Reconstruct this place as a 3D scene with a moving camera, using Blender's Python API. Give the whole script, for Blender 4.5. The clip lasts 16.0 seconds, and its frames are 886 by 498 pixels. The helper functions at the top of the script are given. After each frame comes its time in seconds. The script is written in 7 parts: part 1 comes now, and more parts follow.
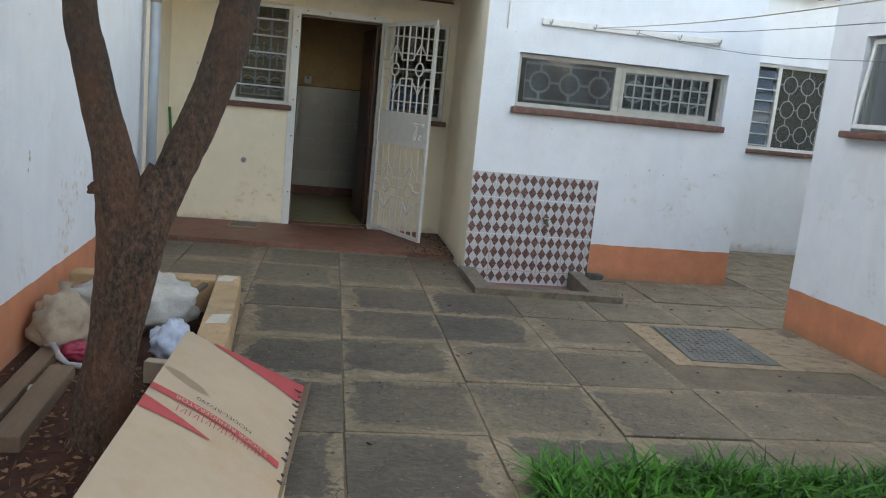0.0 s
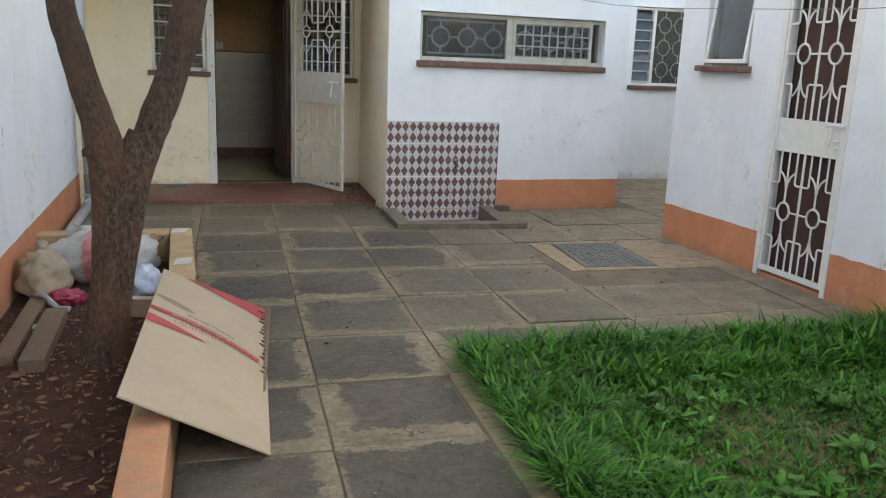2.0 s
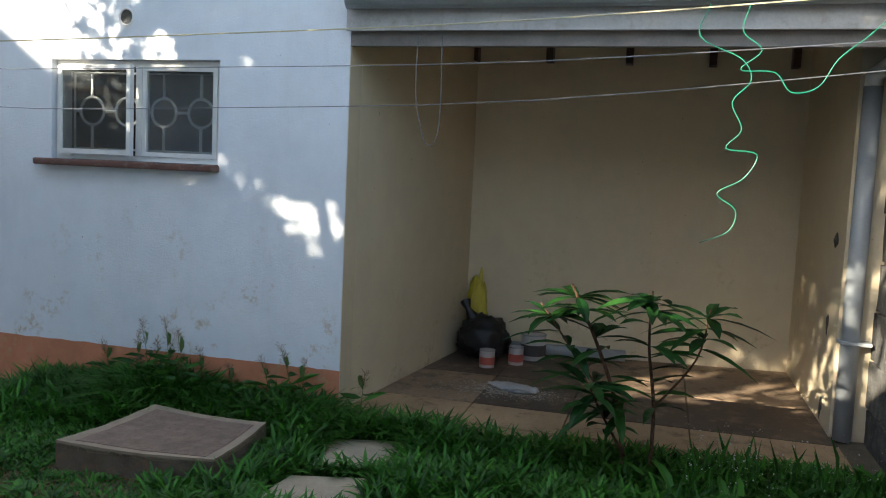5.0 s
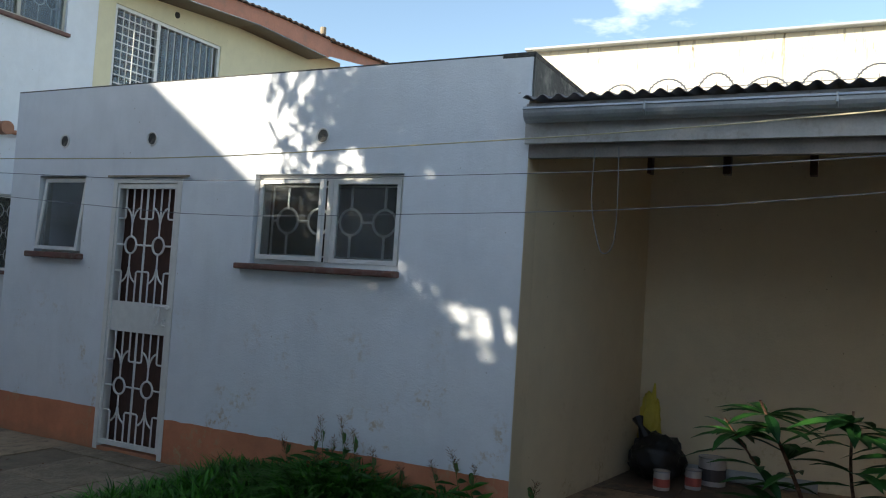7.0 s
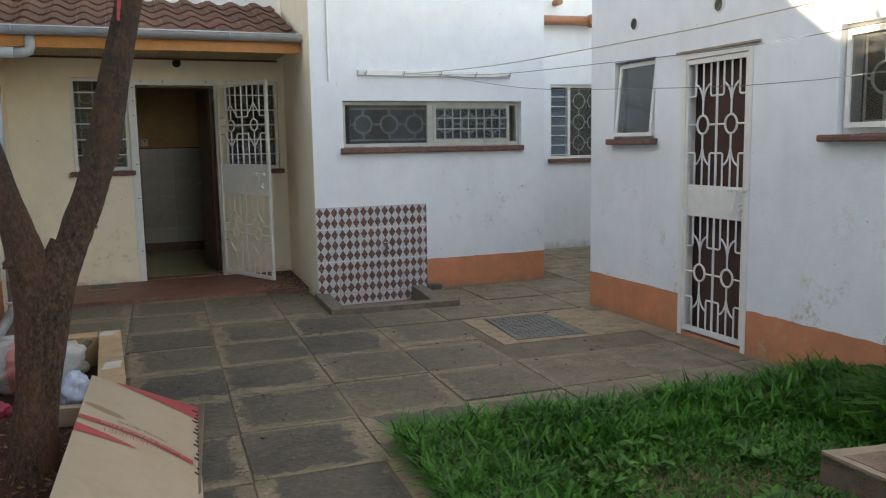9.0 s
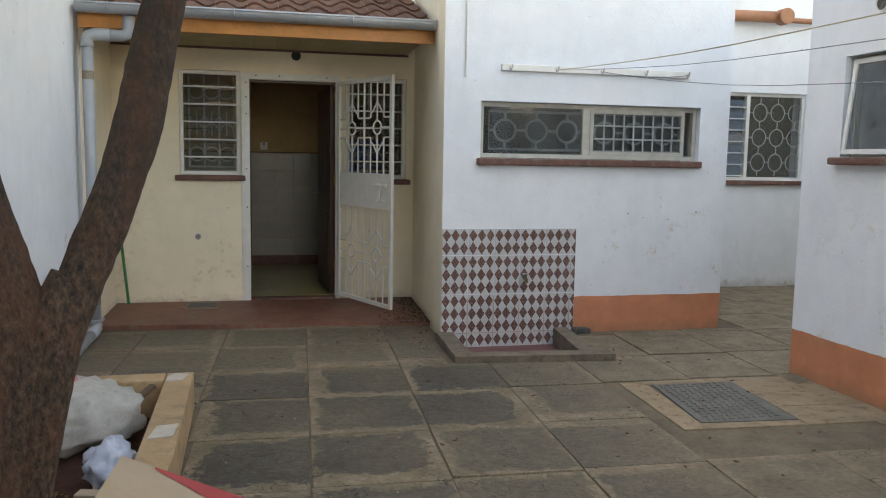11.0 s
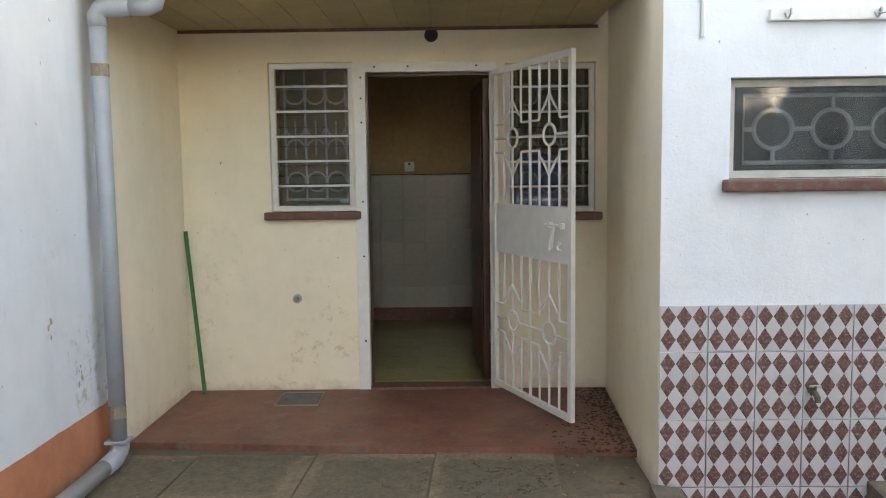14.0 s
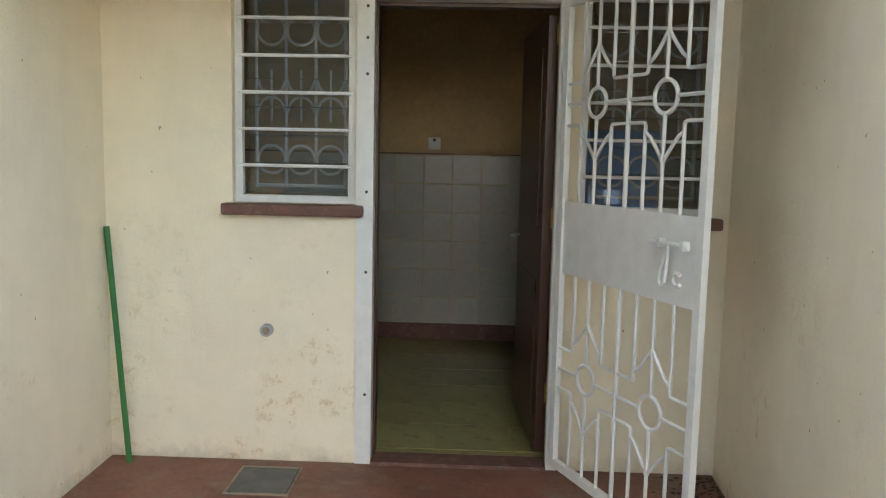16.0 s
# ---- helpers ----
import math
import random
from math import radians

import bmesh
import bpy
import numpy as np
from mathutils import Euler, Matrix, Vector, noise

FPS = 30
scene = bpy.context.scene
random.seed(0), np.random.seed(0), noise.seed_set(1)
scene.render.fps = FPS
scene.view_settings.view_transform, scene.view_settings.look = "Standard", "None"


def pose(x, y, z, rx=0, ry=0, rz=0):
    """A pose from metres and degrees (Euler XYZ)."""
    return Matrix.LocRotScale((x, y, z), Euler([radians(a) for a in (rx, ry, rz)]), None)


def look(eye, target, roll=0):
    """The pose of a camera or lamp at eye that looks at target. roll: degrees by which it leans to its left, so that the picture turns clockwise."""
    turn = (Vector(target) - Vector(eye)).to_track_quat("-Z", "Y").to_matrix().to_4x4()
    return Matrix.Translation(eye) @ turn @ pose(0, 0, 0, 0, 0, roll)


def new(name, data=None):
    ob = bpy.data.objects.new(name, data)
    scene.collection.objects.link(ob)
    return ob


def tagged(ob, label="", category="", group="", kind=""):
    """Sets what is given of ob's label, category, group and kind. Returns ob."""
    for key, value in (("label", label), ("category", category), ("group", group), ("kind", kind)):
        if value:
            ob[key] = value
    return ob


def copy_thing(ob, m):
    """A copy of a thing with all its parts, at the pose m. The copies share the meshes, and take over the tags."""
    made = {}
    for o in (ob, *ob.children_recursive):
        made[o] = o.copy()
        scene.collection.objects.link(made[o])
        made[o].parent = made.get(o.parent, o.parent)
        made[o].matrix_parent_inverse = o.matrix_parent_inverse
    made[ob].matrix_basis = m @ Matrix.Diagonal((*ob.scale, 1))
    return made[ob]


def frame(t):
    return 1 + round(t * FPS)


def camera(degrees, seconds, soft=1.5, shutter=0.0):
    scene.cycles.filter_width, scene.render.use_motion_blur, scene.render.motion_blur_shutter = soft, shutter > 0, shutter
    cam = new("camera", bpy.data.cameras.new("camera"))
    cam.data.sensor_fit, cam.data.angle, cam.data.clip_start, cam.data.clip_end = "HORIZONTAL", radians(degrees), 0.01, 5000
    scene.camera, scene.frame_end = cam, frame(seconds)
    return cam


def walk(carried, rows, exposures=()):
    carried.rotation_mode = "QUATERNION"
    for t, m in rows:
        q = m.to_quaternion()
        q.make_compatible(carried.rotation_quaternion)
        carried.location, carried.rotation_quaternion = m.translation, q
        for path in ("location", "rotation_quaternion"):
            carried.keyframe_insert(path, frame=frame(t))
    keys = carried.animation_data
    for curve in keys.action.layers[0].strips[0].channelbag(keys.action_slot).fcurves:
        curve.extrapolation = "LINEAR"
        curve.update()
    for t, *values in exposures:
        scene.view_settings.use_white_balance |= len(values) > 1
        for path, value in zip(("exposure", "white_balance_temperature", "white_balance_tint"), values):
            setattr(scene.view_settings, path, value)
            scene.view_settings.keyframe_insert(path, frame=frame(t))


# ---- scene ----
cam = camera(57.6, 16.0, soft=1.1)
PATH = [
    (0, (0.647, 1.355, 1.325), (1.035, 3.286, 0.978), 5.6),
    (0.5, (0.633, 1.097, 1.307), (0.717, 3.074, 1.019), 7.0),
    (1, (0.634, 0.883, 1.301), (0.636, 2.843, 0.901), 9.3),
    (1.5, (0.544, 0.733, 1.295), (0.825, 2.675, 0.908), 5.9),
    (2, (0.419, 0.594, 1.348), (1.009, 2.453, 0.903), 2.2),
    (2.5, (0.456, 0.533, 1.348), (1.17, 2.353, 0.926), 1.1),
    (3, (0.4, 0.441, 1.353), (1.431, 2.106, 0.947), 0.8),
    (3.2, (0.318, 0.389, 1.346), (1.535, 1.931, 0.97), 1.5),
    (3.5, (0.208, 0.379, 1.369), (1.673, 1.698, 1.033), 2.6),
    (4, (0.125, 0.294, 1.39), (1.878, 1.217, 1.12), 3.4),
    (4.5, (0.112, 0.213, 1.403), (1.999, 0.84, 1.186), 3.1),
    (4.7, (0.076, 0.222, 1.415), (1.99, 0.765, 1.211), 2.7),
    (6.8, (-0.031, 0.266, 1.353), (1.832, 0.986, 1.453), 3.7),
    (7, (-0.025, 0.286, 1.35), (1.755, 1.193, 1.442), 3.7),
    (7.5, (0.004, 0.32, 1.387), (1.553, 1.584, 1.447), 2.3),
    (8, (0.088, 0.365, 1.403), (1.387, 1.885, 1.429), 0.8),
    (8.5, (0.273, 0.42, 1.364), (1.256, 2.157, 1.237), -0.6),
    (9, (0.446, 0.487, 1.404), (1.186, 2.327, 1.146), -1.0),
    (9.5, (0.531, 0.633, 1.377), (1.129, 2.526, 1.137), -0.1),
    (9.7, (0.576, 0.78, 1.359), (1.161, 2.679, 1.139), 0.7),
    (11.8, (0.922, 2.477, 1.378), (1.261, 4.433, 1.136), 0.7),
    (12, (0.981, 2.653, 1.365), (1.284, 4.613, 1.109), 0.8),
    (12.5, (1.079, 3.03, 1.382), (1.196, 5.013, 1.149), 0.3),
    (13, (1.115, 3.47, 1.381), (1.19, 5.456, 1.154), 1.3),
    (13.5, (1.178, 3.889, 1.372), (1.246, 5.875, 1.145), -0.4),
    (14, (1.225, 4.296, 1.427), (1.199, 6.287, 1.239), -0.7),
    (14.5, (1.213, 4.745, 1.423), (1.175, 6.734, 1.214), 2.5),
    (15, (1.236, 5.118, 1.396), (1.204, 7.108, 1.2), 0.2),
    (15.5, (1.16, 5.491, 1.453), (1.146, 7.478, 1.221), 0.7),
    (16, (1.111, 5.964, 1.424), (1.04, 7.949, 1.187), 1.2),
]
EXPOSURES = [
    (0.0, 2.83, 8500, 10), (0.5, 2.70, 8300, 8), (1.0, 2.94, 8600, 12), (1.5, 2.90, 8800, 13), (2.0, 2.97, 9100, 12), (3.0, 2.75, 8600, 10), (3.5, 2.54, 8100, 9), (4.0, 2.65, 8100, 9), (4.7, 2.25, 7300, 7), (6.8, 1.12, 6950, 7), (7.5, 1.1, 7350, 8),
    (8.0, 1.27, 7650, 9), (8.5, 2.02, 8350, 10), (9.0, 2.42, 9000, 12), (9.7, 2.38, 9000, 13), (12.0, 2.97, 9600, 13), (14.0, 3.20, 9300, 14), (16.0, 3.50, 9000, 12),
]
walk(cam, [(t, look(eye, target, roll)) for t, eye, target, roll in PATH], EXPOSURES)

# ---- world, sun ----
SUN_TRAVEL = Vector((1.0, -0.70, -0.51)).normalized()
world = bpy.data.worlds.new("world")
scene.world = world
world.use_nodes = True
wn, wl = world.node_tree.nodes, world.node_tree.links
sky = wn.new("ShaderNodeTexSky")
sky.sky_type = "NISHITA"
sky.sun_disc = False
sky.sun_elevation = math.asin(-SUN_TRAVEL.z)
sky.sun_rotation = math.atan2(-SUN_TRAVEL.x, -SUN_TRAVEL.y)
sky.air_density, sky.dust_density, sky.ozone_density = 1.0, 0.6, 1.8
tc = wn.new("ShaderNodeTexCoord")
mp = wn.new("ShaderNodeMapping")
mp.inputs["Scale"].default_value = (1.0, 1.0, 2.6)
wl.new(tc.outputs["Generated"], mp.inputs["Vector"])
cl = wn.new("ShaderNodeTexNoise")
cl.inputs["Scale"].default_value = 3.4
cl.inputs["Detail"].default_value = 7
cl.inputs["Roughness"].default_value = 0.55
wl.new(mp.outputs["Vector"], cl.inputs["Vector"])
cr = wn.new("ShaderNodeValToRGB")
cr.color_ramp.elements[0].position = 0.53
cr.color_ramp.elements[1].position = 0.66
wl.new(cl.outputs["Fac"], cr.inputs["Fac"])
cm = wn.new("ShaderNodeMix")
cm.data_type = "RGBA"
cm.inputs["B"].default_value = (7.5, 7.8, 8.3, 1)
wl.new(cr.outputs["Color"], cm.inputs["Factor"])
wl.new(sky.outputs["Color"], cm.inputs["A"])
bg = wn["Background"]
bg.inputs["Strength"].default_value = 0.13
wl.new(cm.outputs["Result"], bg.inputs["Color"])
sun_data = bpy.data.lights.new("sun", "SUN")
sun_data.energy, sun_data.angle, sun_data.color = 4.5, radians(0.55), (1.0, 0.93, 0.82)
sun = new("sun", sun_data)
sun.matrix_world = look((-20, 14, 12), tuple(Vector((-20, 14, 12)) + SUN_TRAVEL))


# ---- materials ----
def ramp(nt, fac, stops):
    r = nt.nodes.new("ShaderNodeValToRGB")
    els = r.color_ramp.elements
    while len(els) < len(stops):
        els.new(0.5)
    for e, (p, c) in zip(els, stops):
        e.position, e.color = p, (*c, 1) if len(c) == 3 else c
    nt.links.new(fac, r.inputs["Fac"])
    return r.outputs["Color"]


def mix(nt, fac, a, b, mode="MIX"):
    m = nt.nodes.new("ShaderNodeMix")
    m.data_type, m.blend_type = "RGBA", mode
    for key, v in (("Factor", fac), ("A", a), ("B", b)):
        if isinstance(v, (int, float)):
            m.inputs[key].default_value = v
        elif isinstance(v, tuple):
            m.inputs[key].default_value = (*v, 1)
        else:
            nt.links.new(v, m.inputs[key])
    return m.outputs["Result"]


def calc(nt, op, a, b=0.0, c=0.0, clamp=False):
    m = nt.nodes.new("ShaderNodeMath")
    m.operation, m.use_clamp = op, clamp
    for i, v in enumerate((a, b, c)):
        if isinstance(v, (int, float)):
            m.inputs[i].default_value = v
        else:
            nt.links.new(v, m.inputs[i])
    return m.outputs[0]


def noise_tex(nt, vec, scale, detail=5, rough=0.55, stretch=None):
    if stretch:
        mpn = nt.nodes.new("ShaderNodeMapping")
        mpn.inputs["Scale"].default_value = stretch
        nt.links.new(vec, mpn.inputs["Vector"])
        vec = mpn.outputs["Vector"]
    n = nt.nodes.new("ShaderNodeTexNoise")
    n.inputs["Scale"].default_value, n.inputs["Detail"].default_value = scale, detail
    n.inputs["Roughness"].default_value = rough
    nt.links.new(vec, n.inputs["Vector"])
    return n.outputs["Fac"]


def start(name):
    m = bpy.data.materials.new(name)
    m.use_nodes = True
    nt = m.node_tree
    b = nt.nodes["Principled BSDF"]
    co = nt.nodes.new("ShaderNodeTexCoord").outputs["Object"]
    return m, nt, b, co


def put_bump(nt, b, height, strength, distance):
    bu = nt.nodes.new("ShaderNodeBump")
    bu.inputs["Strength"].default_value, bu.inputs["Distance"].default_value = strength, distance
    nt.links.new(height, bu.inputs["Height"])
    nt.links.new(bu.outputs["Normal"], b.inputs["Normal"])


def shade(c, k):
    return tuple(min(1.0, v * k) for v in c)


def plain(name, col, rough=0.6, metal=0.0, var=0.25, scale=6.0, bump=0.3, dist=0.002, dirt=None, per_object=0.0, per_island=0.0, spec=None, stretch=None):
    """Paint, concrete, metal: two scales of tone, fine relief, optional dirt patches."""
    m, nt, b, co = start(name)
    big = noise_tex(nt, co, scale, 4, 0.6, stretch)
    fine = noise_tex(nt, co, scale * 14, 6, 0.65, stretch)
    c = ramp(nt, big, [(0.3, shade(col, 1 - var)), (0.7, shade(col, 1 + var * 0.5))])
    c = mix(nt, 0.35, c, ramp(nt, fine, [(0.35, shade(col, 1 - var)), (0.65, shade(col, 1 + var * 0.4))]))
    if dirt:
        d = noise_tex(nt, co, scale * 2.3, 8, 0.7)
        c = mix(nt, ramp(nt, d, [(0.52, (0, 0, 0)), (0.68, (1, 1, 1))]), c, dirt)
    if per_object or per_island:
        if per_object:
            rnd = nt.nodes.new("ShaderNodeObjectInfo").outputs["Random"]
        else:
            rnd = nt.nodes.new("ShaderNodeNewGeometry").outputs["Random Per Island"]
        k = max(per_object, per_island)
        c = mix(nt, 1.0, c, ramp(nt, rnd, [(0.0, (1 - k,) * 3), (1.0, (1.0,) * 3)]), "MULTIPLY")
    nt.links.new(c, b.inputs["Base Color"])
    b.inputs["Roughness"].default_value, b.inputs["Metallic"].default_value = rough, metal
    if spec is not None:
        b.inputs["Specular IOR Level"].default_value = spec
    if bump:
        put_bump(nt, b, fine, bump, dist)
    return m


def plaster(name, col, dado=None, level=0.295, stain=(0.42, 0.30, 0.16), stain_amt=1.0, top=None):
    """Brushed paint on plaster, with rain streaks, flaked marks, and a painted band along the foot."""
    m, nt, b, co = start(name)
    sep = nt.nodes.new("ShaderNodeSeparateXYZ")
    nt.links.new(co, sep.inputs[0])
    z = sep.outputs["Z"]
    big = noise_tex(nt, co, 0.9, 3, 0.5)
    mid = noise_tex(nt, co, 6, 6, 0.6)
    fine = noise_tex(nt, co, 70, 5, 0.7)
    c = ramp(nt, big, [(0.3, shade(col, 0.92)), (0.7, shade(col, 1.03))])
    c = mix(nt, 0.4, c, ramp(nt, mid, [(0.3, shade(col, 0.88)), (0.7, shade(col, 1.05))]))
    streak = noise_tex(nt, co, 2.0, 7, 0.7, (1.6, 1.6, 0.35))
    c = mix(nt, calc(nt, "MULTIPLY", ramp(nt, streak, [(0.5, (0, 0, 0)), (0.8, (1, 1, 1))]), 0.2 * stain_amt), c, shade(col, 0.62))
    if dado:
        edge = calc(nt, "ADD", z, calc(nt, "MULTIPLY", calc(nt, "SUBTRACT", noise_tex(nt, co, 9, 4), 0.5), 0.022))
        band = calc(nt, "LESS_THAN", edge, level)
        dc = ramp(nt, mid, [(0.3, shade(dado, 0.85)), (0.7, shade(dado, 1.08))])
        c = mix(nt, band, c, dc)
    pat = noise_tex(nt, co, 2.6, 3, 0.5)
    spot = noise_tex(nt, co, 17, 7, 0.75)
    low = calc(nt, "SUBTRACT", 1.0, calc(nt, "MULTIPLY", z, 0.75), clamp=True)
    if top:
        low = calc(nt, "MULTIPLY", calc(nt, "SUBTRACT", z, top - 0.65), 2.2, clamp=True)
        pat = noise_tex(nt, co, 2.2, 6, 0.6, (1.5, 1.5, 0.25))
        spot = noise_tex(nt, co, 9, 7, 0.75, (1.5, 1.5, 0.2))
    f = calc(nt, "MULTIPLY", ramp(nt, pat, [(0.54 if not top else 0.42, (0, 0, 0)), (0.64 if not top else 0.55, (1, 1, 1))]), ramp(nt, spot, [(0.52, (0, 0, 0)), (0.62, (1, 1, 1))]))
    f = calc(nt, "MULTIPLY", f, calc(nt, "MULTIPLY", low, 0.8 * stain_amt))
    c = mix(nt, f, c, stain)
    chip = noise_tex(nt, co, 30, 2, 0.5)
    c = mix(nt, calc(nt, "MULTIPLY", ramp(nt, chip, [(0.755, (0, 0, 0)), (0.775, (1, 1, 1))]), 0.7), c, (0.25, 0.19, 0.13))
    splash = noise_tex(nt, co, 7, 6, 0.7)
    foot = calc(nt, "SUBTRACT", 0.10, z)
    foot = calc(nt, "ADD", foot, calc(nt, "MULTIPLY", calc(nt, "SUBTRACT", splash, 0.5), 0.3))
    c = mix(nt, calc(nt, "MULTIPLY", calc(nt, "MULTIPLY", foot, 9.0, clamp=True), 0.4), c, (0.22, 0.16, 0.10))
    nt.links.new(c, b.inputs["Base Color"])
    b.inputs["Roughness"].default_value = 0.72
    b.inputs["Specular IOR Level"].default_value = 0.3
    h = calc(nt, "ADD", calc(nt, "MULTIPLY", mid, 1.0), calc(nt, "MULTIPLY", fine, 0.5))
    put_bump(nt, b, h, 0.5, 0.010)
    return m


def glass(name, tint=(0.9, 0.95, 0.95), rough=0.03):
    m, nt, b, co = start(name)
    b.inputs["Base Color"].default_value = (*tint, 1)
    b.inputs["Transmission Weight"].default_value = 1.0
    b.inputs["Roughness"].default_value = rough
    b.inputs["IOR"].default_value = 1.45
    put_bump(nt, b, noise_tex(nt, co, 5, 2), 0.05, 0.003)
    return m


WHITE = (0.76, 0.79, 0.83)
ORANGE = (0.60, 0.235, 0.13)
CREAM = (0.88, 0.775, 0.60)
M_WHITE = plaster("white_plaster", WHITE, ORANGE, stain=(0.48, 0.34, 0.19), stain_amt=1.25)
M_WHITE_UP = plaster("white_plaster_upper", WHITE)
M_CREAM = plaster("cream_plaster", CREAM, stain=(0.60, 0.42, 0.21))
# cream darkened to put the carport's shade into the colour; stains on top
M_CREAM_DIM = plaster("shaded_carport_plaster", (0.68, 0.57, 0.40), stain_amt=0.8)
M_CREAM_UP = plaster("upper_cream_plaster", (0.76, 0.69, 0.47))
M_OLD = plaster("weathered_plaster", (0.74, 0.69, 0.55), stain=(0.16, 0.13, 0.09), stain_amt=1.2, top=3.92)
M_SOIL = plain("red_soil", (0.115, 0.040, 0.022), 0.95, var=0.6, scale=7, bump=1.0, dist=0.03, dirt=(0.035, 0.018, 0.012))
M_LAWN_SOIL = plain("lawn_soil", (0.17, 0.125, 0.06), 0.95, var=0.5, scale=6, bump=1.0, dist=0.02, dirt=(0.04, 0.07, 0.015))
M_RED_FLOOR = plain("red_oxide_cement", (0.215, 0.088, 0.060), 0.55, var=0.5, scale=3.2, bump=0.5, dirt=(0.19, 0.13, 0.095))
M_JOINT = plain("joint_mortar", (0.165, 0.128, 0.088), 0.9, var=0.5, scale=3, bump=0.8, dist=0.004, dirt=(0.1, 0.085, 0.06))
M_CONCRETE = plain("rough_concrete", (0.33, 0.27, 0.20), 0.9, var=0.4, scale=5, bump=0.8, dist=0.005, dirt=(0.16, 0.13, 0.09))
M_PORCH = plain("carport_cement", (0.30, 0.205, 0.13), 0.8, var=0.35, scale=2.5, bump=0.5, dist=0.003, dirt=(0.08, 0.06, 0.045))
M_SILL = plain("maroon_sill_paint", (0.16, 0.068, 0.052), 0.6, var=0.35, scale=8, bump=0.6, dist=0.003, dirt=(0.2, 0.15, 0.12))
M_METAL_WHITE = plain("white_gloss_paint", (0.74, 0.73, 0.70), 0.38, var=0.12, scale=14, bump=0.15, dist=0.001)
M_TIMBER_DARK = plain("dark_varnished_timber", (0.075, 0.028, 0.017), 0.35, var=0.4, scale=5, bump=0.3, stretch=(1, 1, 0.12))
M_VINYL = plain("green_vinyl", (0.31, 0.285, 0.10), 0.3, var=0.3, scale=4, bump=0.15, per_object=0.15, dirt=(0.12, 0.085, 0.04))
M_KTILE = plain("kitchen_wall_tile", (0.40, 0.385, 0.35), 0.25, var=0.18, scale=3, bump=0.0, per_object=0.1)
M_KWALL = plain("kitchen_wall_paint", (0.54, 0.36, 0.18), 0.6, var=0.3, scale=2, bump=0.2)
M_PIPE = plain("grey_plastic_pipe", (0.35, 0.375, 0.40), 0.4, var=0.15, scale=7, bump=0.2, dist=0.001)
M_GLASS = glass("window_glass")
# near-black that paints the shade of rooms and holes
M_DARK = plain("painted_interior_shade", (0.035, 0.035, 0.035), 0.9, var=0.4, scale=3, bump=0)
M_ORANGE_BOARD = plain("orange_fascia_paint", (0.55, 0.22, 0.06), 0.5, var=0.3, scale=6, bump=0.3)
M_SOFFIT = plain("soffit_board", (0.42, 0.33, 0.16), 0.5, var=0.25, scale=4, bump=0.2, per_object=0.12)
M_ROOF_TILE = plain("clay_roof_tile", (0.17, 0.075, 0.05), 0.85, var=0.45, scale=5, bump=0.7, dist=0.004, dirt=(0.05, 0.04, 0.035), per_object=0.35)
M_GALV = plain("galvanised_gutter", (0.38, 0.41, 0.44), 0.42, 0.5, var=0.25, scale=5, bump=0.2)


# ---- mesh helpers ----
def part(name, bm, material, parent=None, label="", kind="", smooth=False):
    """Links a bmesh as one mesh object, under a thing or a part if given."""
    me = bpy.data.meshes.new(name)
    bm.normal_update()
    bm.to_mesh(me)
    bm.free()
    if smooth:
        me.polygons.foreach_set("use_smooth", [True] * len(me.polygons))
    me.materials.append(material)
    ob = new(name, me)
    if parent:
        ob.parent = parent
    return tagged(ob, label=label, kind=kind)


def raw(name, verts, faces, material, parent=None, label="", kind="", smooth=False):
    me = bpy.data.meshes.new(name)
    me.from_pydata(verts, [], faces)
    me.materials.append(material)
    if smooth:
        me.polygons.foreach_set("use_smooth", [True] * len(me.polygons))
    me.update()
    ob = new(name, me)
    if parent:
        ob.parent = parent
    return tagged(ob, label=label, kind=kind)


def thing(name, label, category, group="", at=(0, 0, 0), rz=0.0):
    ob = new(name)
    ob.empty_display_size = 0.1
    ob.location = at
    ob.rotation_euler = (0, 0, radians(rz))
    return tagged(ob, label=label, category=category, group=group)


def add_box(bm, x0, x1, y0, y1, z0, z1):
    vs = [bm.verts.new(p) for p in ((x0, y0, z0), (x1, y0, z0), (x1, y1, z0), (x0, y1, z0), (x0, y0, z1), (x1, y0, z1), (x1, y1, z1), (x0, y1, z1))]
    for f in ((3, 2, 1, 0), (4, 5, 6, 7), (0, 1, 5, 4), (1, 2, 6, 5), (2, 3, 7, 6), (3, 0, 4, 7)):
        bm.faces.new([vs[i] for i in f])
    return vs


def box(x0, x1, y0, y1, z0, z1, bevel=0.0):
    bm = bmesh.new()
    add_box(bm, x0, x1, y0, y1, z0, z1)
    if bevel:
        bmesh.ops.bevel(bm, geom=bm.edges[:], offset=bevel, segments=2, affect="EDGES", profile=0.6)
    return bm


def prism(poly, z0, z1, bevel=0.0):
    """A plan polygon (anticlockwise) raised from z0 to z1."""
    bm = bmesh.new()
    a = [bm.verts.new((x, y, z0)) for x, y in poly]
    c = [bm.verts.new((x, y, z1)) for x, y in poly]
    n = len(poly)
    bm.faces.new(a[::-1])
    bm.faces.new(c)
    for i in range(n):
        bm.faces.new((a[i], a[(i + 1) % n], c[(i + 1) % n], c[i]))
    if bevel:
        bmesh.ops.bevel(bm, geom=bm.edges[:], offset=bevel, segments=2, affect="EDGES", profile=0.6)
    return bm


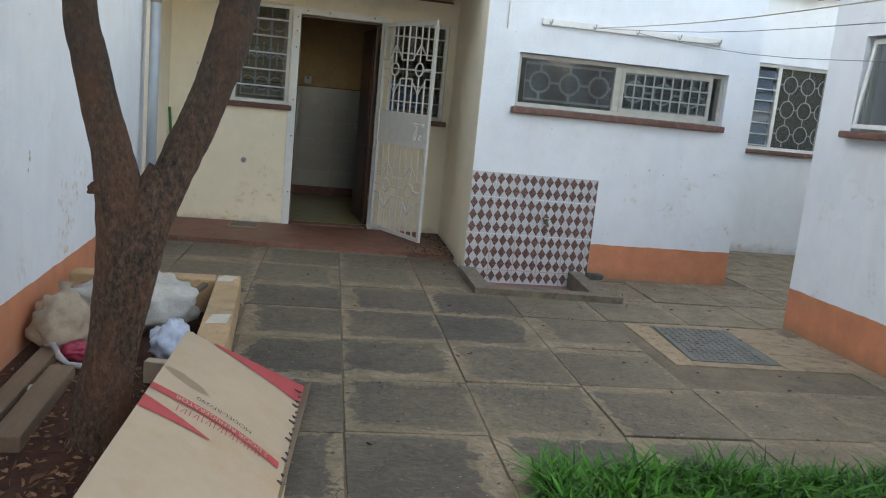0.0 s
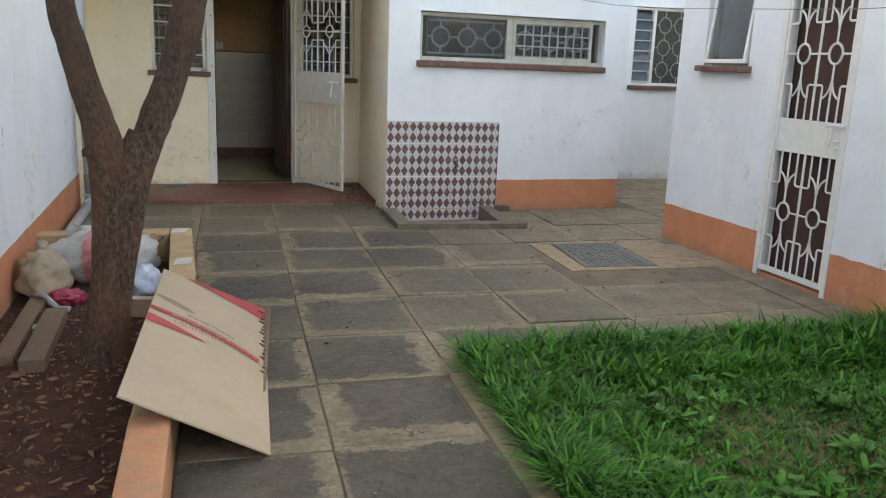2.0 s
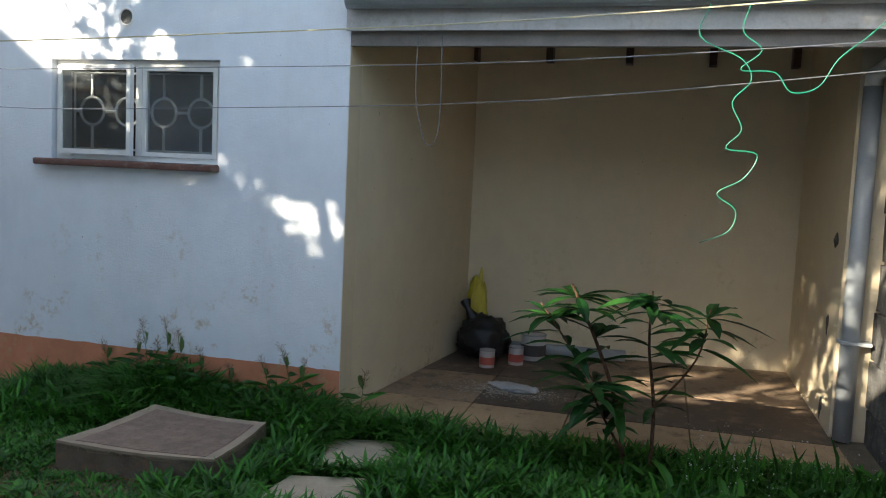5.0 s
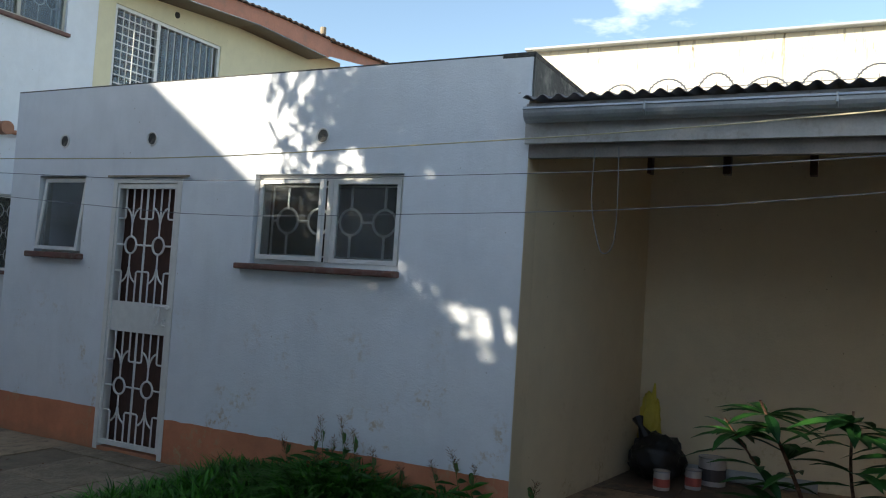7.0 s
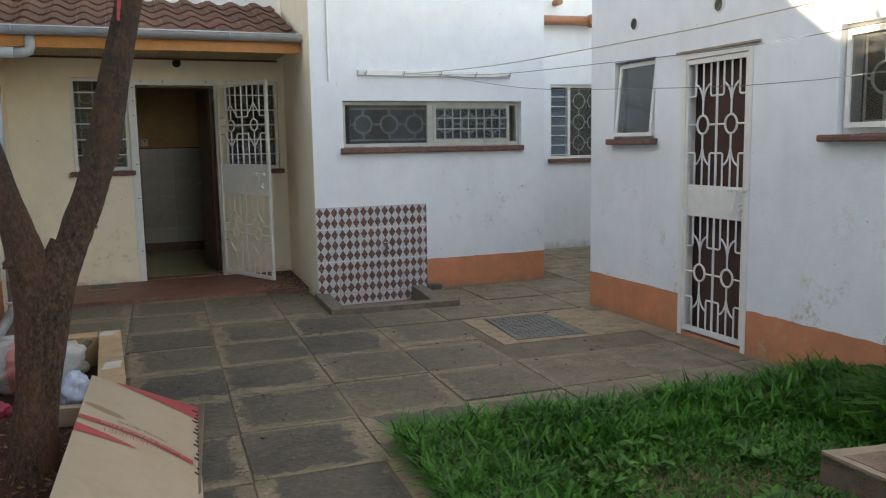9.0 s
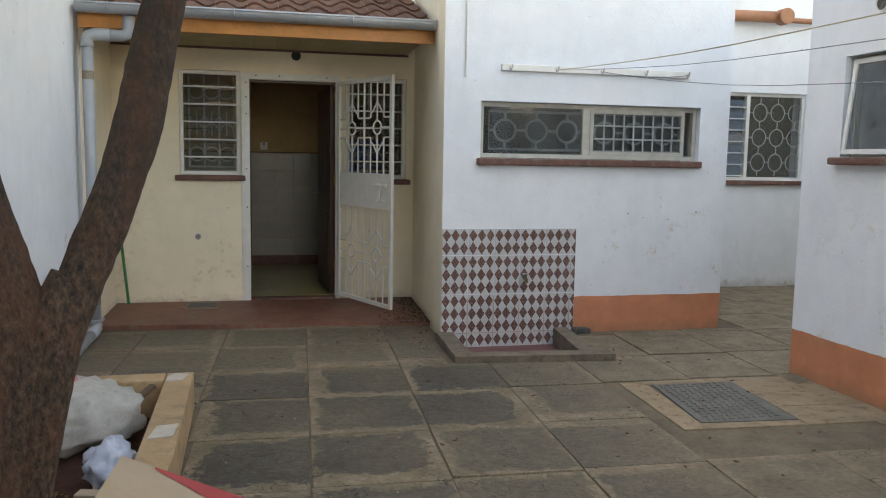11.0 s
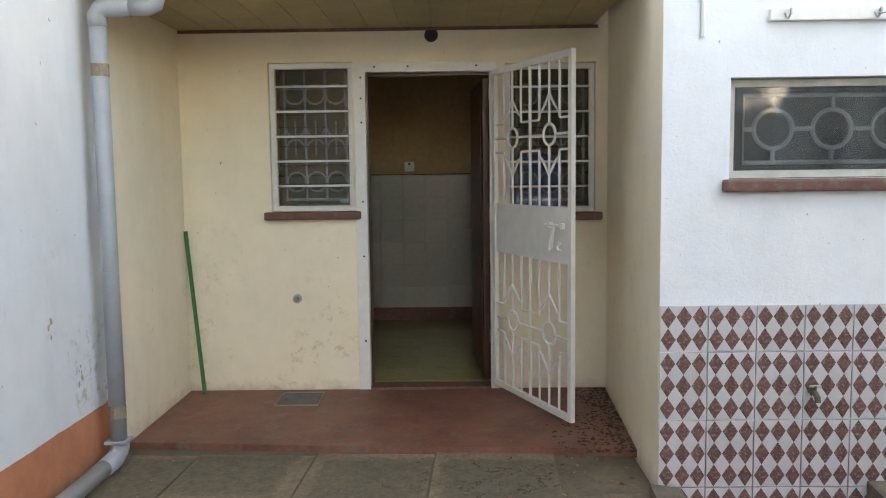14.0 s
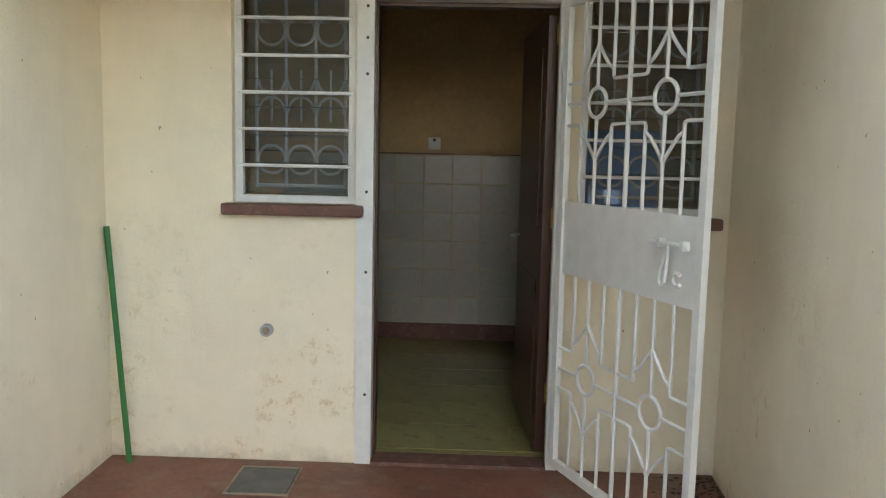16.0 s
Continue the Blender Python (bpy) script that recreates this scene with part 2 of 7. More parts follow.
def add_tube(bm, pts, r, n=8, closed=False, caps=True, flat=1.0):
    """A round bar through points; r may be a list. flat squashes it in its second direction."""
    pts = [Vector(p) for p in pts]
    rs = r if isinstance(r, (list, tuple)) else [r] * len(pts)
    rings, side = [], None
    for i, p in enumerate(pts):
        if closed:
            d = pts[(i + 1) % len(pts)] - pts[i - 1]
        else:
            d = pts[min(i + 1, len(pts) - 1)] - pts[max(i - 1, 0)]
        d.normalize()
        if side is None:
            side = d.orthogonal().normalized()
        side = (side - d * side.dot(d)).normalized()
        up = d.cross(side)
        rings.append([bm.verts.new(p + (side * math.cos(a) + up * math.sin(a) * flat) * rs[i]) for a in (2 * math.pi * k / n for k in range(n))])
    m = len(rings)
    for i in range(m if closed else m - 1):
        a, c = rings[i], rings[(i + 1) % m]
        for k in range(n):
            bm.faces.new((a[k], a[(k + 1) % n], c[(k + 1) % n], c[k]))
    if caps and not closed:
        bm.faces.new(rings[0][::-1])
        bm.faces.new(rings[-1])
    return rings


def tube(pts, r, n=8, closed=False, flat=1.0):
    bm = bmesh.new()
    add_tube(bm, pts, r, n, closed, flat=flat)
    return bm


def frame_of(origin, du):
    """Maps (u, v, w): along the wall, up, out of the wall towards the yard."""
    du = Vector(du).normalized()
    out = Vector((du.y, -du.x, 0))
    o = Vector(origin)
    return lambda u, v, w=0.0: o + du * u + Vector((0, 0, v)) + out * w


def add_box_m(bm, f, u0, u1, v0, v1, w0, w1):
    vs = [bm.verts.new(f(*p)) for p in ((u0, v0, w0), (u1, v0, w0), (u1, v0, w1), (u0, v0, w1), (u0, v1, w0), (u1, v1, w0), (u1, v1, w1), (u0, v1, w1))]
    for q in ((0, 1, 2, 3), (7, 6, 5, 4), (4, 5, 1, 0), (5, 6, 2, 1), (6, 7, 3, 2), (7, 4, 0, 3)):
        bm.faces.new([vs[i] for i in q])


def box_m(f, u0, u1, v0, v1, w0, w1, bevel=0.0):
    bm = bmesh.new()
    add_box_m(bm, f, u0, u1, v0, v1, w0, w1)
    if bevel:
        bmesh.ops.bevel(bm, geom=bm.edges[:], offset=bevel, segments=2, affect="EDGES", profile=0.6)
    return bm


def wall(name, f, u0, u1, v0, v1, thick, openings, material, label=""):
    """A wall of thickness thick behind its face, with rectangular openings (u0, u1, v0, v1) through it."""
    us = sorted({u0, u1, *(o[0] for o in openings), *(o[1] for o in openings)})
    vs = sorted({v0, v1, *(o[2] for o in openings), *(o[3] for o in openings)})
    solid = {}
    for i in range(len(us) - 1):
        for j in range(len(vs) - 1):
            cu, cv = (us[i] + us[i + 1]) / 2, (vs[j] + vs[j + 1]) / 2
            solid[i, j] = not any(o[0] < cu < o[1] and o[2] < cv < o[3] for o in openings)
    bm = bmesh.new()
    cache = {}

    def vert(u, v, w):
        key = (round(u, 4), round(v, 4), w)
        if key not in cache:
            cache[key] = bm.verts.new(f(u, v, w))
        return cache[key]

    for (i, j), s in solid.items():
        if not s:
            continue
        a, b, c, d = us[i], us[i + 1], vs[j], vs[j + 1]
        bm.faces.new([vert(a, c, 0), vert(b, c, 0), vert(b, d, 0), vert(a, d, 0)])
        bm.faces.new([vert(a, d, -thick), vert(b, d, -thick), vert(b, c, -thick), vert(a, c, -thick)])
        for di, dj, p, q in ((-1, 0, (a, d), (a, c)), (1, 0, (b, c), (b, d)), (0, -1, (a, c), (b, c)), (0, 1, (b, d), (a, d))):
            if not solid.get((i + di, j + dj), False):
                bm.faces.new([vert(*q, 0), vert(*p, 0), vert(*p, -thick), vert(*q, -thick)])
    bmesh.ops.recalc_face_normals(bm, faces=bm.faces[:])
    return part(name, bm, material, label=label, kind="structure")


# ---- structure: walls ----
LEFT_X, DOOR_Y, BLOCK_X0, BLOCK_X1, BLOCK_Y = -0.50, 9.44, 2.12, 4.51, 7.78
ANNEX_X, ANNEX_Y0, ANNEX_Y1, ANNEX_TOP = 4.20, 1.94, 6.41, 2.70


def car_x(y):
    """The carport's back wall stands a little askew."""
    return 6.28 + 0.105 * (1.74 - y)


FAR_Y = 9.82
F_LEFT = frame_of((-0.537, -6, 0), (0, 1, 0))
F_DOOR = frame_of((0, DOOR_Y, 0), (1, 0, 0))
F_BLOCK = frame_of((0, BLOCK_Y, 0), (1, 0, 0))
F_ANNEX = frame_of((ANNEX_X, 0, 0), (0, -1, 0))
F_FAR = frame_of((0, FAR_Y, 0), (1, 0, 0))

wall("wall_west", F_LEFT, 0, 14.35, -0.15, 3.05, 0.2, [], M_WHITE, "white boundary wall with an orange painted foot")
wall("wall_west_recess", frame_of((LEFT_X, 8.352, 0), (0, 1, 0)), 0, 1.088, -0.15, 3.05, 0.2, [], M_CREAM, "cream side wall of the door recess")
DOOR_OPEN = (0.605, 1.51, 0.02, 2.12)
WIN1 = (0.065, 0.60, 1.19, 2.13)
WIN2 = (1.56, 2.13, 1.17, 2.11)
wall("wall_north", F_DOOR, LEFT_X - 0.2, 2.9, -0.15, 2.60, 0.18, [DOOR_OPEN, WIN1, WIN2], M_CREAM, "cream plastered wall round the kitchen door")
wall("upper_wall_north", frame_of((0, 9.55, 0), (1, 0, 0)), -12.0, 2.4, 2.603, 5.65, 0.2, [], M_WHITE_UP, "white upper storey wall above the lean-to roof")
XC = BLOCK_X0
bm = prism([(XC, BLOCK_Y), (XC + 0.0025, BLOCK_Y), (XC + 0.0025, BLOCK_Y + 0.204), (XC + 0.2, BLOCK_Y + 0.206), (XC + 0.285, DOOR_Y - 0.003), (XC + 0.085, DOOR_Y - 0.003), (XC, BLOCK_Y + 0.206)], -0.15, 5.6)
part("wall_recess_side", bm, M_CREAM, label="cream side wall of the projecting block", kind="structure")
SLIT = (2.41, 4.25, 1.385, 1.815)
UPWIN = (2.50, 4.22, 3.72, 4.6)
wall("wall_block", F_BLOCK, BLOCK_X0 + 0.003, BLOCK_X1, -0.15, 5.6, 0.2, [SLIT, UPWIN], M_WHITE, "white wall of the projecting block with an orange foot")
wall("wall_block_side", frame_of((BLOCK_X1, BLOCK_Y + 0.202, 0), (0, 1, 0)), 0, 1.83, -0.15, 5.6, 0.2, [], M_WHITE, "white side wall of the projecting block")
LOWFAR = (5.74, 6.75, 1.19, 2.15)
UPFAR1 = (5.78, 7.13, 4.41, 5.2)
UPFAR2 = (7.9, 10.06, 3.6, 5.10)
wall("wall_far_white", F_FAR, 4.0, 7.61, -0.15, 7.2, 0.25, [LOWFAR, UPFAR1], M_WHITE_UP, "white two-storey wall behind the passage")
wall("wall_far_cream", F_FAR, 7.612, 15.0, -0.15, 5.55, 0.25, [UPFAR2], M_CREAM_UP, "cream upper storey wall of the main house")
A_WIN = (-3.885, -2.735, 1.42, 2.02)
A_DOOR = (-5.23, -4.54, 0.02, 2.00)
A_SMALL = (-6.07, -5.54, 1.42, 2.02)
bm = bmesh.new()
fs = [bm.verts.new(p) for y in (FAR_Y, FAR_Y + 0.25) for p in ((7.612, y, 5.552), (13.5, y, 5.552), (13.5, y, 5.78), (7.612, y, 5.56))]
for q in ((0, 1, 2, 3), (7, 6, 5, 4), (0, 4, 5, 1), (1, 5, 6, 2), (2, 6, 7, 3), (3, 7, 4, 0)):
    bm.faces.new([fs[i] for i in q])
part("wall_far_gable", bm, M_CREAM_UP, label="cream wall under the eave", kind="structure")
wall("wall_annex", F_ANNEX, -ANNEX_Y1, -ANNEX_Y0, -0.15, ANNEX_TOP, 0.18, [A_WIN, A_DOOR, A_SMALL], M_WHITE, "white annex wall with an orange painted foot")
wall("wall_annex_north", frame_of((ANNEX_X + 0.182, ANNEX_Y1, 0), (-1, 0, 0)), -5.0, 0, -0.15, ANNEX_TOP - 0.02, 0.18, [], M_WHITE, "white end wall of the annex")
wall("wall_annex_south", frame_of((ANNEX_X + 0.182, ANNEX_Y0 - 0.004, 0), (1, -0.118, 0)), 0, 2.2, -0.1, 2.44, 0.18, [], M_CREAM_DIM, "cream side wall of the carport, darkened for shade")
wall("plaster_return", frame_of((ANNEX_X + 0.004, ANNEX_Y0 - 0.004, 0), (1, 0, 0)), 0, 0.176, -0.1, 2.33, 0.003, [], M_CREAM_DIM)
part("annex_roof_slab", box(ANNEX_X + 0.181, 9.0, ANNEX_Y0 + 0.181, ANNEX_Y1 - 0.181, 2.25, 2.4), M_CONCRETE, kind="structure")
# added black wall, stands for the unlit annex room
wall("annex_inner_dark_wall", frame_of((6.5, ANNEX_Y1 - 0.2, 0), (0, -1, 0)), 0, 4.05, -0.1, 2.2, 0.1, [], M_DARK)
wall("wall_carport_back", frame_of((car_x(1.74), 1.74, 0), (0.105, -1, 0)), 0, 3.2, -0.1, 2.64, 0.2, [], M_CREAM_DIM, "stained cream back wall of the carport, darkened for shade")
wall("wall_carport_right", frame_of((car_x(-0.74) - 0.002, -0.74, 0), (-1, 0, 0)), 0, 1.64, -0.1, 2.46, 0.25, [], M_CREAM_DIM, "cream right wall of the carport, darkened for shade")
wall("wall_parapet_far", frame_of((8.0, 3.45, 0), (0, -1, 0)), 0, 12, -0.1, 3.92, 0.25, [], M_OLD, "rain-stained cream wall of the neighbouring house")
wall("wall_south", frame_of((-0.7, -6.0, 0), (-1, 0, 0)), -9, 0, -0.15, 2.6, 0.2, [], M_WHITE)
wall("wall_east_south", frame_of((7.9, -1.2, 0), (0, -1, 0)), 0, 5, -0.15, 2.3, 0.2, [], M_WHITE)
part("parapet_coping", box(7.9, 8.35, -8.5, 3.5, 3.922, 3.95, 0.01), M_PIPE, kind="structure")
# block roof slab
part("block_roof", box(1.9, 4.8, 7.45, 10.2, 5.605, 5.72, 0.01), M_CONCRETE, kind="structure")
part("house_eave", box(-12.0, 1.898, 9.1, 10.2, 5.655, 5.76, 0.01), M_CONCRETE, kind="structure")

# unseen wall, added only to keep skylight out of the passage
wall("unseen_passage_shade_wall", frame_of((7.8, 9.815, 0), (0, -1, 0)), 0, 6.35, -0.15, 3.2, 0.2, [], M_CREAM_UP)

# ---- structure: ground ----
part("ground", box(-60, 60, -60, 80, -0.5, -0.16), M_SOIL, kind="structure")
bm = bmesh.new()
for x0, x1, y0, y1 in ((-0.6, 9.5, -6, 6.96), (-0.6, 2.12, 6.96, 9.82), (3.08, 9.5, 6.96, 9.82)):
    add_box(bm, x0, x1, y0, y1, -0.15, -0.007)
part("paving_bed", bm, M_JOINT, kind="structure")
part("apron_floor", prism([(-0.5, 8.42), (0.3, 8.36), (1.2, 8.30), (1.8, 8.28), (2.14, 8.24), (2.2, 9.44), (-0.5, 9.44)], -0.01, 0.03, 0.006), M_RED_FLOOR, label="worn red cement apron before the door", kind="structure")

# ---- kitchen behind the door ----
SKIRT, DADO = 0.155, 1.41
part("kitchen_floor", box(-0.7, 3.2, DOOR_Y + 0.001, 12.05, -0.1, 0.035), M_VINYL, kind="structure")
part("kitchen_ceiling", box(-0.7, 3.2, DOOR_Y + 0.19, 12.05, 2.5, 2.6), M_KWALL, kind="structure")
wall("wall_kitchen_back", frame_of((-0.7, 11.90, 0), (1, 0, 0)), 0, 3.9, 0, 2.6, 0.25, [], M_KWALL)
wall("wall_kitchen_west", frame_of((-0.7, DOOR_Y + 0.19, 0), (0, 1, 0)), 0, 2.269, 0, 2.5, 0.15, [], M_KWALL)
wall("wall_kitchen_east", frame_of((2.9, 11.899, 0), (0, -1, 0)), 0, 2.268, 0, 2.5, 0.15, [], M_KWALL)

# ---- near-black sheets behind the block and far windows, painted as room shade ----
part("block_dark_sheet", box(2.33, 4.30, 8.16, 8.2, 0.5, 5.2), M_DARK, kind="structure")
part("far_dark_sheet", box(5.2, 7.58, 10.2, 10.25, 0.3, 6.5), M_DARK, kind="structure")
part("far_dark_sheet_2", box(7.65, 11, 10.3, 10.35, 3.2, 5.5), M_DARK, kind="structure")
part("far_dark_lid", box(5.2, 11, 10.071, 10.35, 5.2, 5.25), M_DARK, kind="structure")
part("block_dark_lid", box(2.33, 4.30, 7.981, 8.2, 4.7, 4.75), M_DARK, kind="structure")


# ---- more materials ----
def slab_material():
    m, nt, b, co = start("paving_slab")
    oi = nt.nodes.new("ShaderNodeObjectInfo")
    sep = nt.nodes.new("ShaderNodeSeparateXYZ")
    nt.links.new(co, sep.inputs[0])
    off = nt.nodes.new("ShaderNodeVectorMath")
    nt.links.new(co, off.inputs[0])
    nt.links.new(oi.outputs["Location"], off.inputs[1])
    w = off.outputs[0]
    n1, n2, n3 = noise_tex(nt, w, 5, 6, 0.65), noise_tex(nt, w, 38, 6, 0.7), noise_tex(nt, w, 1.1, 3)
    rnd = oi.outputs["Random"]
    r2 = calc(nt, "FRACT", calc(nt, "MULTIPLY", rnd, 17.3))
    r3 = calc(nt, "FRACT", calc(nt, "MULTIPLY", rnd, 41.7))
    ex = calc(nt, "ADD", sep.outputs["X"], calc(nt, "MULTIPLY", calc(nt, "SUBTRACT", r2, 0.5), 0.16))
    ey = calc(nt, "ADD", sep.outputs["Y"], calc(nt, "MULTIPLY", calc(nt, "SUBTRACT", r3, 0.5), 0.16))
    edge = calc(nt, "MAXIMUM", calc(nt, "ABSOLUTE", ex), calc(nt, "ABSOLUTE", ey))
    sw = nt.nodes.new("ShaderNodeSeparateXYZ")
    nt.links.new(w, sw.inputs[0])
    n4 = noise_tex(nt, w, 15, 7, 0.75)
    inside = calc(nt, "SUBTRACT", calc(nt, "ADD", 0.255, calc(nt, "MULTIPLY", r3, 0.05)), edge)
    inside = calc(nt, "ADD", inside, calc(nt, "MULTIPLY", calc(nt, "SUBTRACT", n1, 0.5), 0.30))
    inside = calc(nt, "ADD", inside, calc(nt, "MULTIPLY", calc(nt, "SUBTRACT", n4, 0.5), 0.14))
    inside = calc(nt, "MULTIPLY", inside, 45.0, clamp=True)
    amount = calc(nt, "ADD", calc(nt, "MULTIPLY", calc(nt, "SUBTRACT", n3, 0.45), 2.5), calc(nt, "MULTIPLY", rnd, 1.1), clamp=True)
    amount = calc(nt, "MULTIPLY", amount, calc(nt, "SUBTRACT", 15.8, calc(nt, "MULTIPLY", sw.outputs["Y"], 2.2), clamp=True), clamp=True)
    amount = calc(nt, "MULTIPLY", amount, calc(nt, "SUBTRACT", 2.3, calc(nt, "MULTIPLY", sw.outputs["X"], 0.68), clamp=True), clamp=True)
    tan = ramp(nt, n1, [(0.3, (0.15, 0.112, 0.07)), (0.5, (0.25, 0.195, 0.13)), (0.72, (0.38, 0.30, 0.205))])
    mid = ramp(nt, n4, [(0.3, (0.10, 0.085, 0.058)), (0.7, (0.22, 0.178, 0.122))])
    dark = ramp(nt, n4, [(0.3, (0.034, 0.030, 0.026)), (0.7, (0.098, 0.086, 0.069))])
    body = mix(nt, amount, mid, dark)
    spare = calc(nt, "SUBTRACT", 1.78, calc(nt, "MULTIPLY", sw.outputs["X"], 0.40), clamp=True)
    c = mix(nt, calc(nt, "MULTIPLY", calc(nt, "MULTIPLY", inside, 0.92), spare), tan, body)
    crack = nt.nodes.new("ShaderNodeTexVoronoi")
    crack.feature = "DISTANCE_TO_EDGE"
    crack.inputs["Scale"].default_value = 1.4
    wob = nt.nodes.new("ShaderNodeVectorMath")
    nt.links.new(w, wob.inputs[0])
    wn3 = nt.nodes.new("ShaderNodeTexNoise")
    wn3.inputs["Scale"].default_value = 6
    nt.links.new(w, wn3.inputs["Vector"])
    nt.links.new(wn3.outputs["Color"], wob.inputs[1])
    nt.links.new(wob.outputs[0], crack.inputs["Vector"])
    line_f = calc(nt, "MULTIPLY", calc(nt, "LESS_THAN", crack.outputs["Distance"], 0.006), calc(nt, "GREATER_THAN", n3, 0.52))
    c = mix(nt, calc(nt, "MULTIPLY", line_f, 0.8), c, (0.03, 0.026, 0.02))
    c = mix(nt, 0.6, c, mix(nt, 1.0, c, ramp(nt, n2, [(0.32, (0.3,) * 3), (0.66, (1.0,) * 3)]), "MULTIPLY"))
    c = mix(nt, ramp(nt, noise_tex(nt, w, 55, 2), [(0.72, (0, 0, 0)), (0.74, (1, 1, 1))]), c, (0.42, 0.38, 0.3))
    nt.links.new(c, b.inputs["Base Color"])
    b.inputs["Roughness"].default_value = 0.72
    put_bump(nt, b, calc(nt, "ADD", n2, calc(nt, "MULTIPLY", n1, 1.5)), 0.9, 0.009)
    return m


def leaf_material(name, a, c2, rough=0.5, gloss=0.4):
    m, nt, b, co = start(name)
    rnd = nt.nodes.new("ShaderNodeNewGeometry").outputs["Random Per Island"]
    c = ramp(nt, rnd, [(0.0, a), (0.6, c2), (0.93, shade(c2, 1.3)), (1.0, shade(c2, 1.5))])
    n = noise_tex(nt, co, 1.6, 3)
    c = mix(nt, 1.0, c, ramp(nt, n, [(0.3, (0.65,) * 3), (0.7, (1.0,) * 3)]), "MULTIPLY")
    nt.links.new(c, b.inputs["Base Color"])
    b.inputs["Roughness"].default_value = rough
    b.inputs["Specular IOR Level"].default_value = gloss
    tr = nt.nodes.new("ShaderNodeBsdfTranslucent")
    nt.links.new(c, tr.inputs["Color"])
    ms = nt.nodes.new("ShaderNodeMixShader")
    ms.inputs[0].default_value = 0.3
    nt.links.new(b.outputs[0], ms.inputs[1])
    nt.links.new(tr.outputs[0], ms.inputs[2])
    nt.links.new(ms.outputs[0], nt.nodes["Material Output"].inputs["Surface"])
    return m


def bark_material():
    m, nt, b, co = start("bark")
    sep = nt.nodes.new("ShaderNodeSeparateXYZ")
    nt.links.new(co, sep.inputs[0])
    f = noise_tex(nt, co, 62, 8, 0.75, (1, 1, 0.55))
    g = noise_tex(nt, co, 6, 4, 0.6, (1, 1, 0.35))
    c = ramp(nt, f, [(0.36, (0.020, 0.014, 0.011)), (0.5, (0.095, 0.056, 0.036)), (0.66, (0.21, 0.125, 0.078))])
    c = mix(nt, calc(nt, "MULTIPLY", ramp(nt, g, [(0.40, (0, 0, 0)), (0.6, (1, 1, 1))]), 0.8), c, mix(nt, 0.6, c, (0.20, 0.075, 0.035)))
    up = calc(nt, "MULTIPLY", calc(nt, "SUBTRACT", sep.outputs["Z"], 0.9), 1.5, clamp=True)
    c = mix(nt, calc(nt, "MULTIPLY", up, 0.8), c, mix(nt, ramp(nt, noise_tex(nt, co, 11, 6, 0.7), [(0.40, (0.50,) * 3), (0.56, (0.92,) * 3)]), c, (0.030, 0.027, 0.024)))
    nt.links.new(c, b.inputs["Base Color"])
    b.inputs["Roughness"].default_value = 0.9
    put_bump(nt, b, f, 1.0, 0.022)
    return m


def dusty_glass(name, col, clear, rough):
    m, nt, b, co = start(name)
    n = noise_tex(nt, co, 3, 6, 0.65)
    nt.links.new(ramp(nt, n, [(0.3, shade(col, 0.8)), (0.7, shade(col, 1.1))]), b.inputs["Base Color"])
    b.inputs["Transmission Weight"].default_value = clear
    b.inputs["Roughness"].default_value = rough
    put_bump(nt, b, noise_tex(nt, co, 90, 2), 0.04, 0.001)
    return m


M_LOUVRE = dusty_glass("obscured_louvre_glass", (0.66, 0.69, 0.68), 0.93, 0.02)
M_DUSTY = dusty_glass("dusty_window_glass", (0.62, 0.67, 0.68), 0.955, 0.02)
M_SLAB = slab_material()
M_GRASS = leaf_material("grass_blade", (0.006, 0.048, 0.006), (0.042, 0.215, 0.014))
M_WEED = leaf_material("weed_leaf", (0.022, 0.09, 0.010), (0.055, 0.20, 0.022))
M_CROWN = leaf_material("tree_leaflet", (0.018, 0.055, 0.012), (0.04, 0.10, 0.02))
M_SHRUB = leaf_material("broad_leaf", (0.012, 0.060, 0.016), (0.030, 0.11, 0.022), 0.4, 0.45)
M_LITTER = leaf_material("dry_leaf", (0.085, 0.035, 0.020), (0.31, 0.165, 0.09))
M_TUFT = leaf_material("broad_grass", (0.014, 0.075, 0.008), (0.045, 0.21, 0.014), 0.45, 0.35)
M_BARK = bark_material()
M_CARD = plain("brown_cardboard", (0.43, 0.335, 0.245), 0.85, var=0.10, scale=1.6, bump=0.3, dist=0.002, dirt=(0.40, 0.30, 0.195), stretch=(1, 1, 1))
M_CARD_RED = plain("red_print", (0.42, 0.055, 0.06), 0.7, var=0.15, scale=9, bump=0)
M_CARD_DARK = plain("dark_print", (0.07, 0.06, 0.06), 0.7, var=0.1, scale=9, bump=0)
M_PLANK = plain("weathered_plank", (0.16, 0.105, 0.070), 0.85, var=0.4, scale=7, bump=0.6, stretch=(1, 0.15, 1))
M_SACK = plain("woven_plastic_sack", (0.50, 0.49, 0.46), 0.6, var=0.3, scale=12, bump=0.8, dist=0.006, dirt=(0.36, 0.34, 0.30))
M_SACK_RED = plain("faded_red_stripe", (0.62, 0.22, 0.22), 0.6, var=0.2, scale=12, bump=0.3)
M_BAG_BLACK = plain("black_plastic_bag", (0.012, 0.012, 0.014), 0.28, var=0.3, scale=8, bump=0.5, dist=0.01)
M_BAG_YELLOW = plain("yellow_plastic_bag", (0.62, 0.50, 0.06), 0.4, var=0.2, scale=8, bump=0.5, dist=0.01)
M_PLASTER_WHITE = plain("white_spill", (0.55, 0.50, 0.44), 0.9, var=0.3, scale=9, bump=0.5)
M_TAN_KERB = plain("planter_kerb", (0.45, 0.30, 0.17), 0.88, var=0.3, scale=4, bump=0.6, dist=0.004, dirt=(0.26, 0.19, 0.12))
